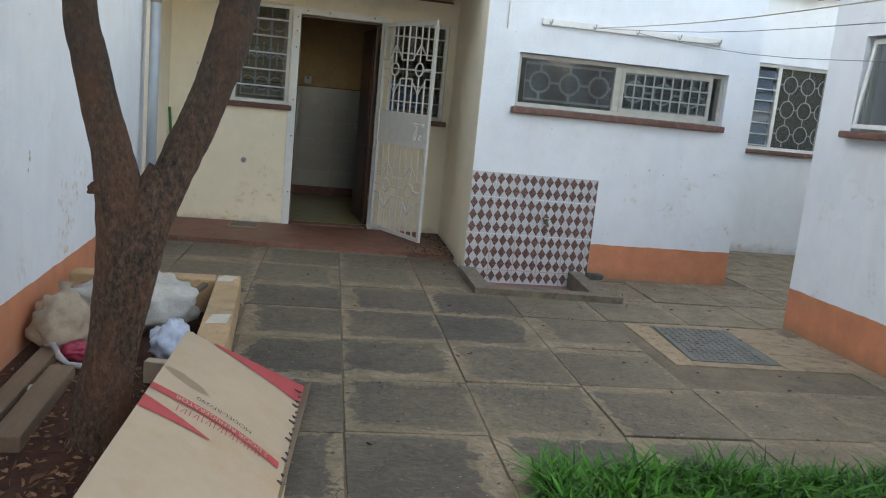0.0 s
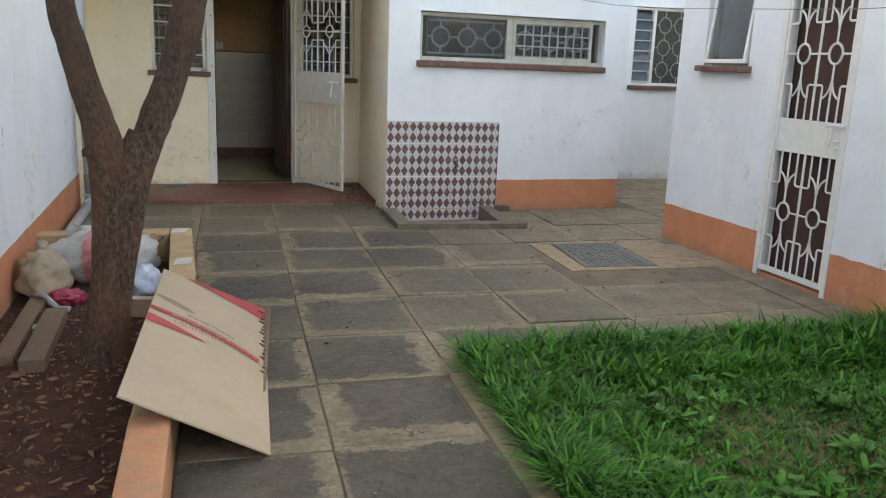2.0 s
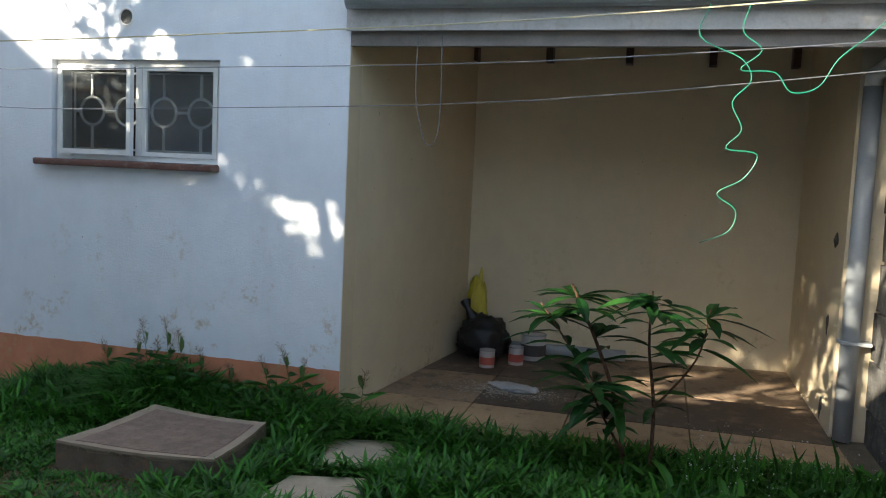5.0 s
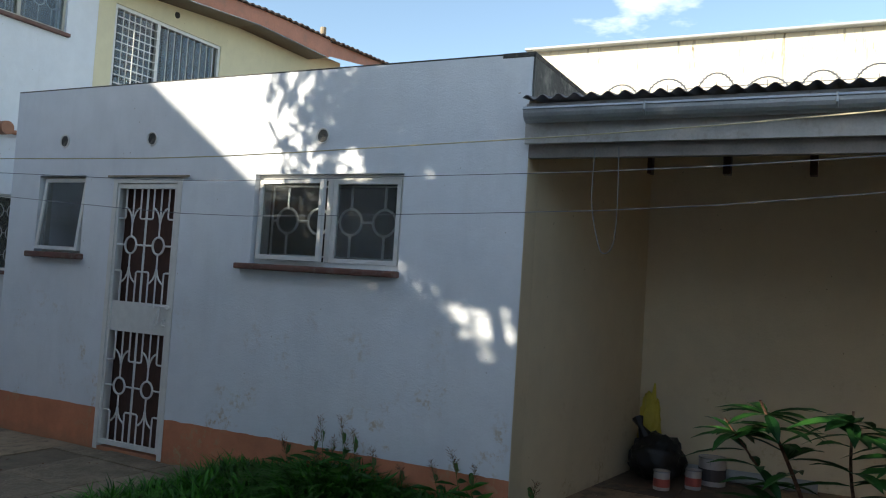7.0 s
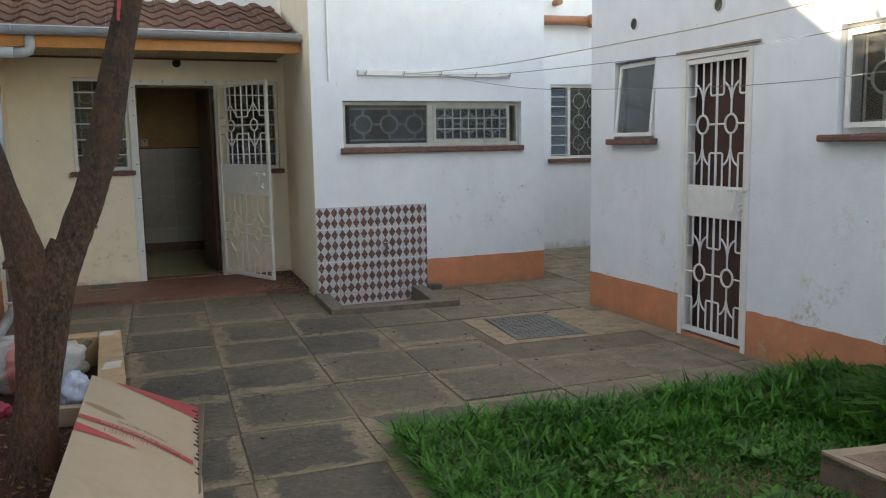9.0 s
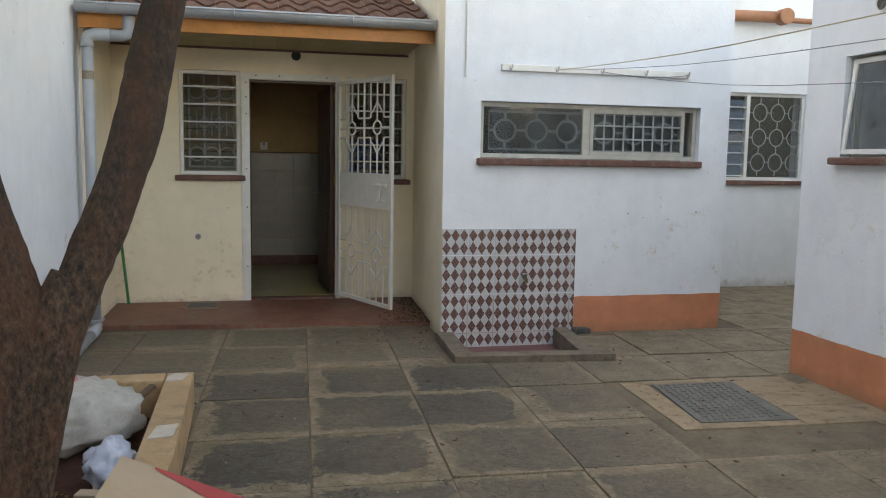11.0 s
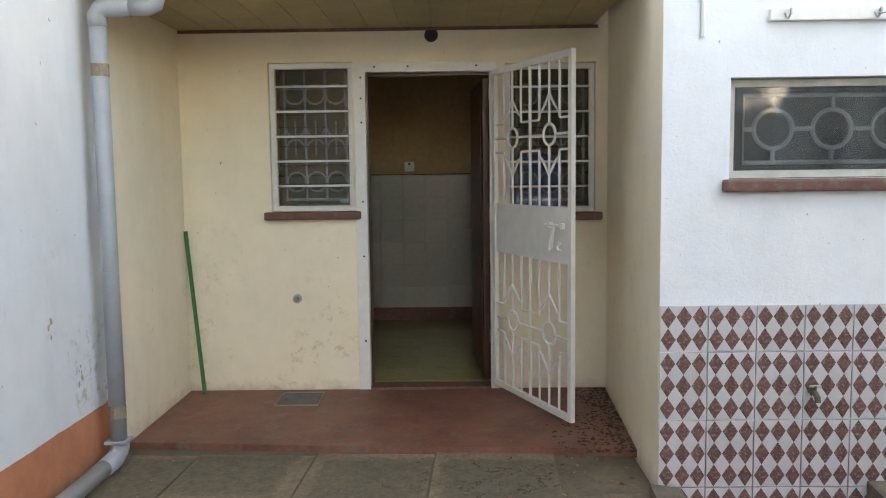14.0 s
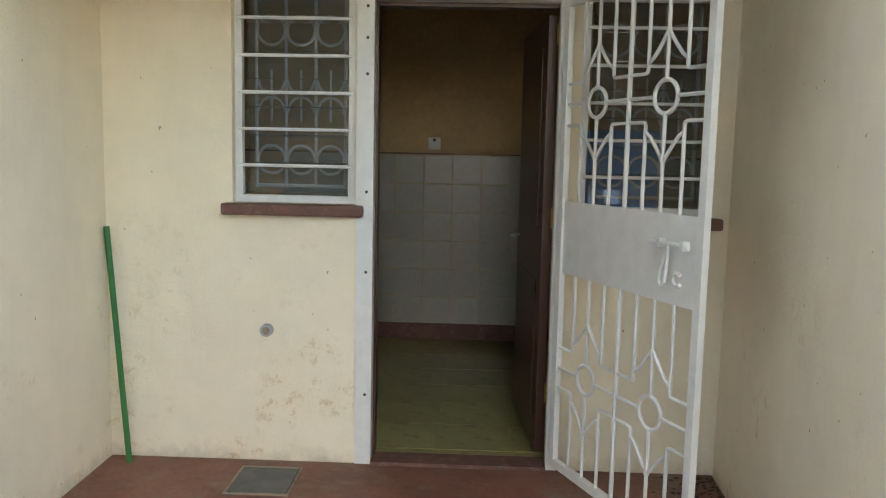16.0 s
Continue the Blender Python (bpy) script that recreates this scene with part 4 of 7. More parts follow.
kf = tagged(new("door_1"), label="open kitchen doorway with a bolted white steel frame", kind="structure")
bm = bmesh.new()
for a in ((0.607, 0.68, 0.03, 2.118), (1.462, 1.508, 0.03, 2.118), (0.68, 1.462, 2.062, 2.118)):
    add_box_m(bm, F_DOOR, *a, -0.06, 0.012)
part("door_frame", bm, M_METAL_WHITE, kf)
for z in (0.35, 0.9, 1.25, 1.75, 1.9, 2.03):
    part("bolt_head", tube([F_DOOR(0.652, z, 0.010), F_DOOR(0.652, z, 0.015)], 0.007, 8), M_CARD_DARK, kf)
for u in (0.74, 0.95, 1.38):
    part("bolt_head", tube([F_DOOR(u, 2.095, 0.010), F_DOOR(u, 2.095, 0.015)], 0.007, 8), M_CARD_DARK, kf)
part("threshold", box_m(F_DOOR, 0.68, 1.462, 0.028, 0.048, -0.10, 0.03, 0.005), M_SILL, kf, "worn red threshold")
bm = bmesh.new()
for a in ((0.68, 0.69, 0.05, 2.06), (1.478, 1.50, 0.05, 2.06), (0.69, 1.478, 2.045, 2.06)):
    add_box_m(bm, F_DOOR, *a, -0.14, -0.062)
part("timber_frame", bm, M_TIMBER_DARK, kf, "dark timber inner frame")
F_LEAF = frame_of((1.468, 9.585, 0), (-0.078, 1, 0))
leaf = part("door_leaf", box_m(F_LEAF, 0, 0.78, 0.055, 2.03, -0.045, 0.0, 0.004), M_TIMBER_DARK, kf, "dark panelled timber door opened inward")
for a in ((0.10, 0.68, 0.2, 0.85), (0.10, 0.68, 1.1, 1.9)):
    part("door_panel", box_m(F_LEAF, *a, -0.047 - 0.006, -0.046, 0.003), M_TIMBER_DARK, leaf)
for z in (0.3, 1.1, 1.9):
    part("hinge", box_m(frame_of((1.46, 9.57, 0), (1, 0, 0)), 0, 0.02, z, z + 0.09, 0.0, 0.004), M_BRASS, leaf, "brass hinge")
part("door_handle", tube([F_LEAF(0.70, 1.0, -0.045), F_LEAF(0.70, 1.0, -0.09), F_LEAF(0.60, 1.0, -0.095)], 0.009, 8), M_STEEL, leaf)

# ---- kitchen ----
ft = tagged(new("kitchen_floor_tiles"), label="yellow-green vinyl floor tiles with brown wear", kind="structure")
kproto = None
for i in range(9):
    for j in range(7):
        if kproto is None:
            ob = part("tile", box(0, 0.352, 0, 0.352, 0, 0.003, 0.001), M_VINYL, ft)
            kproto = ob.data
        else:
            ob = new("tile", kproto)
            ob.parent = ft
        ob.location = (-0.1 + 0.355 * i, 9.62 + 0.355 * j, 0.0355)
part("skirting", box(-0.7, 2.9, 11.88, 11.899, 0.036, SKIRT), M_SILL, kind="structure")
tiles = tagged(new("kitchen_tiles"), label="pale square wall tiles behind the doorway", kind="structure")
proto = None
for i in range(15):
    for j in range(6):
        if proto is None:
            ob = part("tile", box(0, 0.206, -0.006, 0, 0, 0.206, 0.002), M_KTILE, tiles)
            proto = ob.data
        else:
            ob = new("tile", proto)
            ob.parent = tiles
        ob.location = (-0.3 + 0.21 * i, 11.899, DADO - 1.2615 + 0.21 * j)
part("tile_edge", box(-0.7, 2.9, 11.885, 11.899, DADO, DADO + 0.012), M_TIMBER_DARK, kind="structure")
sock = thing("socket", "white wall socket above the kitchen tiles", "socket", at=(0.82, 11.898, DADO + 0.035))
part("plate", box(-0.045, 0.045, -0.012, 0, 0, 0.09, 0.003), M_METAL_WHITE, sock)
part("switch", box(-0.01, 0.01, -0.016, -0.012, 0.06, 0.08, 0.001), M_CARD_DARK, sock)
part("worktop", box(1.6, 2.6, DOOR_Y + 0.185, 10.1, 1.10, 1.145, 0.004), M_CONCRETE, label="worktop behind the window", kind="structure")
# black front paints the shade under the worktop
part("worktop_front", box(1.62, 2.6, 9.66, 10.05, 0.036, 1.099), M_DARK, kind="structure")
jug = thing("jerrycan", "blue plastic container standing on the worktop by the window", "container", at=(1.80, 9.80, 1.146))
part("body", box(-0.17, 0.17, -0.08, 0.08, 0, 0.40, 0.03), M_BLUE, jug)
part("cap", tube([(0.05, 0, 0.401), (0.05, 0, 0.43)], 0.025, 12), M_METAL_WHITE, jug)

# ---- lean-to roof above the door ----
part("soffit_edge", box(-0.498, 2.118, 8.16, 8.2, 2.27, 2.405), M_ORANGE_BOARD, label="orange painted fascia board", kind="structure")
sof = tagged(new("soffit"), label="boarded yellowish ceiling over the door recess", kind="structure")
for k in range(13):
    part("board", box(-0.498 + 0.2012 * k, -0.498 + 0.2012 * k + 0.198, 8.201, 9.438, 2.335, 2.348, 0.002), M_SOFFIT, sof)
part("soffit_trim", box(-0.49, 2.14, 9.425, 9.438, 2.315, 2.334), M_SILL, kind="structure")
roof = tagged(new("lean_to_roof"), label="small roof of dark red clay tiles over the door", kind="structure")
part("roof_deck", prism([(8.17, 2.408), (9.545, 2.90), (9.545, 2.84), (8.25, 2.36)], 0, 1), M_TIMBER_DARK, roof)
deck = bpy.data.objects["roof_deck"]
deck.matrix_basis = Matrix(((0, 0, 2.61, -0.495), (1, 0, 0, 0), (0, 1, 0, 0), (0, 0, 0, 1)))


def tile_mesh(w=0.235, l=0.36):
    bm = bmesh.new()
    rows = []
    for y in (0, l):
        rows.append([bm.verts.new((w * k / 6, y, 0.022 * math.sin(math.pi * 2 * k / 6) + 0.03)) for k in range(7)])
    rows.append([bm.verts.new((w * k / 6, 0, 0.022 * math.sin(math.pi * 2 * k / 6) + 0.012)) for k in range(7)])
    for k in range(6):
        bm.faces.new((rows[0][k], rows[0][k + 1], rows[1][k + 1], rows[1][k]))
        bm.faces.new((rows[2][k], rows[2][k + 1], rows[0][k + 1], rows[0][k]))
    return bm


ob = part("roof_tile", tile_mesh(), M_ROOF_TILE, roof)
tmesh = ob.data
rng = random.Random(4)
slope = math.atan2(0.49, 1.375)
for j in range(5):
    for i in range(11):
        if i or j:
            ob = new("roof_tile", tmesh)
            ob.parent = roof
        y = 8.10 + 0.29 * j
        ob.location = (-0.50 + 0.237 * i, y, 2.415 + (y - 8.17) * math.tan(slope) + 0.005 + rng.uniform(0, 0.006))
        ob.rotation_euler = (slope - 0.05, 0, rng.uniform(-0.02, 0.02))


def gutter(name, x0, x1, y, z, r, label, along="x"):
    bm = bmesh.new()
    prof = [(-r, 0.012), (-r - 0.008, 0.0), (-r, -0.004)] + [(r * math.cos(a), r * math.sin(a) * 1.15) for a in (math.pi + math.pi * k / 10 for k in range(11))] + [(r * 0.97, 0.0)] + [(r * 0.93 * math.cos(a), r * 0.93 * math.sin(a) * 1.13) for a in (2 * math.pi - math.pi * k / 10 for k in range(11))] + [(-r * 0.95, 0.012)]
    ends = []
    for x in (x0, x1):
        ends.append([bm.verts.new((x, y + p, z + q) if along == "x" else (y + p, x, z + q)) for p, q in prof])
    n = len(prof)
    for k in range(n):
        bm.faces.new((ends[0][k], ends[0][(k + 1) % n], ends[1][(k + 1) % n], ends[1][k]))
    for e in ends:
        cap = [bm.verts.new(v.co) for v in e[3:14]]
        bm.faces.new(cap)
    bmesh.ops.recalc_face_normals(bm, faces=bm.faces[:])
    root = thing(name, label, "gutter")
    part("channel", bm, M_GALV, root)
    n = max(2, int(abs(x1 - x0) / 0.9) + 1)
    for k in range(n):
        x = x0 + (x1 - x0) * (k + 0.25) / n
        pts = [(x, y + r, z + 0.012), (x, y, z + 0.014), (x, y - r - 0.006, z + 0.012), (x, y - r - 0.01, z - 0.03), (x, y - r * 0.7, z - r * 0.9)]
        if along == "y":
            pts = [(b, a, c) for a, b, c in pts]
        part("bracket", tube(pts, 0.006, 6), M_GALV, root)
    return root


gutter("roof_gutter", -0.495, 2.115, 8.095, 2.425, 0.055, "grey metal gutter along the tiled lean-to roof")

hole = thing("vent_pipe", "round dark vent hole above the kitchen door", "vent", at=(1.10, DOOR_Y - 0.001, 2.285))
part("rim", tube([(0.036 * math.cos(a), -0.006, 0.036 * math.sin(a)) for a in (2 * math.pi * k / 20 for k in range(20))], 0.007, 6, True), M_DARK, hole)
# flat black disc stands for the shade inside the hole
part("opening", tube([(0, 0.0, 0), (0, -0.004, 0)], 0.034, 20), M_DARK, hole)
for y, z in ((5.81, 2.29), (4.87, 2.285), (3.355, 2.265)):
    v = thing("wall_vent", "round unfinished vent hole high in the annex wall", "vent", "annex wall vents", at=(ANNEX_X - 0.001, y, z))
    part("rim", tube([(-0.004, 0.045 * math.cos(a), 0.048 * math.sin(a)) for a in (2 * math.pi * k / 20 for k in range(20))], 0.006, 6, True), M_METAL_WHITE, v)
    part("opening", tube([(0, 0, 0), (-0.003, 0, 0)], 0.043, 20), M_STONE, v)

# ---- downpipe at the recess ----
dp = thing("downpipe", "grey plastic downpipe running down and along the wall foot", "pipe")
px, py = -0.437, 8.15
part("upright", tube([(px, py, 0.10), (px, py, 2.14)], 0.04, 16), M_PIPE, dp, smooth=True)
part("elbow", tube([(px, py, 2.13), (px, py, 2.18), (px + 0.015, py, 2.205), (px + 0.05, py, 2.22), (px + 0.16, py, 2.22)], 0.046, 16), M_PIPE, dp, smooth=True)
part("swan_neck", tube([(px + 0.15, py, 2.22), (px + 0.24, py, 2.22), (px + 0.275, py, 2.235), (px + 0.285, py, 2.27), (px + 0.285, py, 2.37)], 0.042, 16), M_PIPE, dp, smooth=True)
part("foot_bend", tube([(px, py, 0.11), (px, py - 0.01, 0.075), (px - 0.005, py - 0.05, 0.052), (px - 0.012, py - 0.16, 0.046)], 0.046, 16), M_PIPE, dp, smooth=True)
part("floor_run", tube([(px - 0.012, py - 0.14, 0.046), (px - 0.01, 6.28, 0.046)], 0.042, 16), M_PIPE, dp, smooth=True)
for z in (0.13, 0.28, 1.93):
    part("tape" if z > 0.2 else "clip", box(px - 0.055, px + 0.055, py - 0.05, py + 0.05, z - 0.008, z + 0.008, 0.004) if z < 0.2 else tube([(px, py, z - 0.03), (px, py, z + 0.03)], 0.0412, 16), M_PIPE if z < 0.2 else M_CONCRETE, dp)

st = thing("drain_stub", "cut grey pipe stub sticking out of the cream wall", "pipe", at=(0.215, DOOR_Y, 0.63))
part("pipe", tube([(0, 0.01, 0), (0, -0.028, 0)], 0.028, 16), M_PIPE, st)
part("plug", tube([(0, -0.0282, 0), (0, -0.0292, 0)], 0.019, 12), M_CONCRETE, st)
br = thing("broom_stick", "green painted stick leaning in the corner of the recess", "stick")
part("stick", tube([(-0.385, 9.355, 0.03), (-0.487, 9.415, 1.075)], 0.013, 10), M_GREEN_STICK, br)
dg = thing("floor_trap", "small square metal drain cover in the red apron", "drain cover", at=(0.26, 9.2, 0.031))
part("cover", box(-0.12, 0.12, -0.13, 0.13, 0, 0.006, 0.002), M_DARKCONC, dg)
part("rim", tube([(-0.13, -0.14, 0.003), (0.13, -0.14, 0.003), (0.13, 0.14, 0.003), (-0.13, 0.14, 0.003)], 0.006, 6, True), M_CONCRETE, dg)

# ---- block fittings ----
rail = thing("line_rail", "white painted rail with hooks for washing lines", "rail", at=(0, BLOCK_Y, 2.072))
part("board", box(2.56, 4.13, -0.03, -0.001, -0.028, 0.022, 0.004), M_METAL_WHITE, rail)
for x in (2.62, 2.99, 3.36, 3.73, 4.09):
    part("hook", tube([(x, -0.03, 0.0)] + [(x + 0.003 * k, -0.05 - 0.018 * math.sin(0.6 * k), -0.004 - 0.02 * math.cos(0.6 * k)) for k in range(9)], 0.0045, 6), M_STEEL, rail)
cd = thing("conduit", "thin white conduit down the block wall", "conduit")
part("conduit_pipe", tube([(2.285, BLOCK_Y - 0.012, 5.5), (2.285, BLOCK_Y - 0.012, 1.985)], 0.009, 8), M_METAL_WHITE, cd)

# tiled splash panel
panel = tagged(new("splash_tiles"), label="wash place wall tiles with brown and white diamonds", kind="structure")


def diamond_tile(w, h, cols, rows, loc):
    base = part("tile", box(0.0008, w - 0.0015, -0.010, 0, 0.0015, h - 0.0015, 0.0015), M_TILE_W, panel)
    base.location = loc
    bm = bmesh.new()
    dw, dh = 0.0695, 0.100
    for j in range(rows):
        for i in range(cols):
            cx, cz = 0.035 + dw * i, h - 0.05 - dh * j
            pts = [(cx - dw * 0.485, cz), (cx, cz - dh * 0.5), (cx + dw * 0.485, cz), (cx, cz + dh * 0.5)]
            q = []
            for x, z in pts:
                q.append((min(max(x, 0.003), w - 0.003), min(max(z, 0.003), h - 0.003)))
            lo = [bm.verts.new((x, -0.0101, z)) for x, z in q]
            k = [bm.verts.new((x + (cx - x) * 0.12, -0.0118, z + (cz - z) * 0.12)) for x, z in q]
            bm.faces.new(k)
            for a in range(4):
                bm.faces.new((lo[a], lo[(a + 1) % 4], k[(a + 1) % 4], k[a]))
    bmesh.ops.remove_doubles(bm, verts=bm.verts[:], dist=0.0003)
    bmesh.ops.recalc_face_normals(bm, faces=bm.faces[:])
    d = part("diamond_glaze", bm, M_TILE_B, base)
    return base


first = {}
for r, (z, h, n) in enumerate(((0.635, 0.205, 2), (0.33, 0.303, 3), (0.025, 0.303, 3), (-0.11, 0.133, 1))):
    for c in range(6):
        w = 0.207 if c < 5 else 0.04
        if r == 3 and c == 5:
            continue
        key = (r if r != 2 else 1, c == 5)
        loc = (2.121 + 0.2098 * c, BLOCK_Y - 0.001, z)
        if key in first:
            copy_thing(first[key], Matrix.Translation(loc))
        else:
            first[key] = diamond_tile(w, h, 3 if c < 5 else 1, n, loc)
M_OLDBRASS = plain("tarnished_brass", (0.13, 0.12, 0.07), 0.55, 0.5, var=0.4, scale=30, bump=0.3)
tap = thing("garden_tap", "small tarnished brass tap on the tiled splash panel", "tap", at=(2.78, BLOCK_Y - 0.012, 0.46))
part("body", tube([(0, 0, 0), (0, -0.05, 0.0), (0, -0.07, -0.012), (0, -0.075, -0.035)], 0.013, 10), M_OLDBRASS, tap)
part("handle", tube([(-0.025, -0.045, 0.03), (0.025, -0.045, 0.03)], 0.006, 8), M_STEEL, tap)
part("spindle", tube([(0, -0.045, 0.0), (0, -0.045, 0.032)], 0.008, 8), M_OLDBRASS, tap)
basin = thing("wash_basin", "low concrete kerb round a sunken red basin", "wash place")
for pts in (((2.04, 6.95), (3.16, 6.86), (3.16, 6.99), (2.17, 7.06)), ((2.04, 6.95), (2.17, 7.06), (2.20, 7.70), (2.08, 7.75)), ((2.95, 7.005), (3.08, 6.995), (3.15, 7.765), (3.04, 7.765))):
    bm = bmesh.new()
    a = [bm.verts.new((x, y, -0.13)) for x, y in pts]
    b = [bm.verts.new((x, y, 0.05)) for x, y in pts]
    bm.faces.new(b)
    for k in range(4):
        bm.faces.new((a[k], a[(k + 1) % 4], b[(k + 1) % 4], b[k]))
    part("kerb", bm, M_BASIN_KERB, basin)
part("basin_floor", prism([(2.15, 7.04), (2.97, 7.0), (3.06, 7.765), (2.17, 7.765)], -0.13, -0.085), M_BASIN, basin, "worn dark red cement floor")
part("mortar_patch", prism([(3.19, 7.68), (3.34, 7.70), (3.32, 7.775), (3.19, 7.775)], -0.01, 0.05, 0.02), M_STONE, basin)
bm = bmesh.new()
drng = random.Random(14)
for k in range(520):
    yy = drng.uniform(8.2, 9.4)
    xx = 2.19 + 0.085 * (yy - 9.4) / 1.66 - abs(drng.gauss(0, 0.11 if yy > 8.7 else 0.16))
    r = drng.uniform(0.004, 0.014) * (1.0 if drng.random() < 0.3 else 0.6)
    vs = bmesh.ops.create_icosphere(bm, subdivisions=1, radius=r)["verts"]
    for vv in vs:
        vv.co = Vector((vv.co.x * drng.uniform(0.8, 1.5) + xx, vv.co.y * drng.uniform(0.8, 1.5) + yy, vv.co.z * 0.35 + 0.031))
part("dirt_crumbs", bm, plain("dirt", (0.085, 0.052, 0.033), 0.95, var=0.5, scale=14, bump=1.0, dist=0.01), label="dark dirt crumbs gathered in the corner of the apron", kind="stuff")


# ---- planter bed with its kerb ----
part("bed_soil", box(-0.62, 0.33, -2.0, 6.15, -0.145, -0.003), M_SOIL, label="red-brown soil under the tree", kind="structure")
kerb = tagged(new("planter_kerb"), label="worn orange-tan kerb round the planter", kind="structure")
part("kerb_side", prism([(0.08, -2.0), (0.215, -2.0), (0.33, 3.2), (0.20, 3.2)], -0.01, 0.20, 0.01), M_KERB_ORANGE, kerb, "kerb with faded orange paint")
part("kerb_side", prism([(0.20, 3.202), (0.33, 3.202), (0.425, 5.0), (0.407, 6.29), (0.268, 6.29), (0.285, 5.0)], -0.01, 0.195, 0.012), M_TAN_KERB, kerb)
part("kerb_end", prism([(-0.549, 6.13), (0.266, 6.13), (0.266, 6.29), (-0.549, 6.29)], -0.01, 0.195, 0.012), M_TAN_KERB, kerb)
part("paint_splash", prism([(0.28, 6.1), (0.36, 6.12), (0.39, 6.23), (0.31, 6.26), (0.28, 6.20)], 0.195, 0.199), M_PLASTER_WHITE, kerb)
part("paint_splash", prism([(0.30, 5.22), (0.40, 5.24), (0.41, 5.40), (0.32, 5.38)], 0.195, 0.199), M_PLASTER_WHITE, kerb)


def lumpy(bm, centre, radii, seed, amp=0.12, freq=2.5, sub=3):
    made = bmesh.ops.create_icosphere(bm, subdivisions=sub, radius=1.0)["verts"]
    o = Vector((seed * 3.1, seed * 1.7, seed))
    for v in made:
        n = noise.noise(v.co * freq + o) + 0.5 * noise.noise(v.co * freq * 2.7 + o)
        fold = abs(noise.noise(v.co * freq * 1.6 + o * 2))
        p = v.co * (1 + amp * n * 2 - amp * fold)
        v.co = Vector((centre[0] + p.x * radii[0], centre[1] + p.y * radii[1], centre[2] + p.z * radii[2]))
    return made


def sack_mesh(radii, seed, flat=0.0, amp=0.16):
    bm = bmesh.new()
    vs = lumpy(bm, (0, 0, radii[2] * 0.8), radii, seed, amp, 2.2, 4)
    for v in vs:
        v.co += v.normal * 0.0 + Vector((1, 1, 1)) * 0.006 * noise.noise(v.co * 30) + Vector((0, 0, 0.012 * abs(noise.noise(v.co * 14)))) + Vector((v.co.x, v.co.y, v.co.z * 0.7)) * (0.20 * abs(noise.noise(v.co * 8)) + 0.13 * abs(noise.noise(v.co * 19)) - 0.07)
    for v in vs:
        v.co.z = max(v.co.z, flat)
    return bm


sack = thing("sack", "white woven plastic sack with a faded red stripe, in the planter", "sack", at=(-0.11, 5.80, -0.006), rz=-18)
bm = sack_mesh((0.31, 0.27, 0.165), 3.3, 0.0, 0.12)
me_ob = part("body", bm, M_SACK, sack, smooth=True)
me_ob.data.materials.append(M_SACK_RED)
for p in me_ob.data.polygons:
    if abs(p.center.x + 0.05 + 0.25 * p.center.y) < 0.042:
        p.material_index = 1
bm = bmesh.new()
add_tube(bm, [(-0.10, 0.08, 0.17), (-0.17, 0.10, 0.235), (-0.205, 0.11, 0.265), (-0.25, 0.12, 0.285)], [0.13, 0.075, 0.055, 0.03], 18)
for v in bm.verts:
    v.co += Vector((1, 1, 0.6)) * 0.045 * noise.noise(v.co * 19)
part("tied_neck", bm, M_SACK, sack, "crumpled gathered mouth of the sack", smooth=True)
sk2 = thing("sack", "dirty cream sack slumped against the wall", "sack", at=(-0.38, 5.40, -0.006))
part("body", sack_mesh((0.13, 0.20, 0.15), 5.1, 0.0, 0.08), plain("dirty_sack", (0.38, 0.30, 0.22), 0.8, var=0.35, scale=6, bump=0.5), sk2, smooth=True)
part("tied_neck", tube([(-0.02, 0.10, 0.20), (-0.03, 0.14, 0.25), (-0.03, 0.16, 0.28)], [0.055, 0.02, 0.035], 12), bpy.data.materials["dirty_sack"], sk2, "gathered mouth of the sack", smooth=True)
pb = thing("plastic_bag", "crumpled white and blue plastic bag beside the kerb", "bag", at=(0.16, 5.22, -0.006))
part("body", sack_mesh((0.10, 0.13, 0.115), 7.7), plain("white_blue_plastic", (0.50, 0.56, 0.68), 0.35, var=0.3, scale=12, bump=0.5), pb, smooth=True)
rb = thing("plastic_bag", "crushed dark red plastic bag on the soil", "bag", at=(-0.26, 5.22, -0.006))
part("body", sack_mesh((0.10, 0.08, 0.05), 2.7), plain("dark_red_plastic", (0.35, 0.03, 0.07), 0.4, var=0.3, scale=12, bump=0.5), rb, smooth=True)
cup = thing("paper_scrap", "scrap of pale paper on the soil", "litter", at=(-0.36, 4.78, -0.006))
part("sheet", sack_mesh((0.05, 0.035, 0.02), 9.1), M_SACK, cup, smooth=True)


def plank(label, at, rz, l, w, h, ry=0.0):
    root = thing("plank", label, "plank", "planks in the planter", at=at, rz=rz)
    root.rotation_euler[0] = radians(ry)
    part("board", box(-w / 2, w / 2, 0, l, 0, h, 0.006), M_PLANK, root)
    return root


plank("short thick weathered timber offcut lying on soil", (-0.262, 4.20, -0.006), 0.5, 0.77, 0.105, 0.062)
plank("long grey board lying along the wall foot", (-0.392, 4.30, -0.006), 0, 0.98, 0.085, 0.05)
plank("timber stick lying across the planter corner", (0.02, 5.72, 0.06), -28, 0.44, 0.035, 0.025, 14)

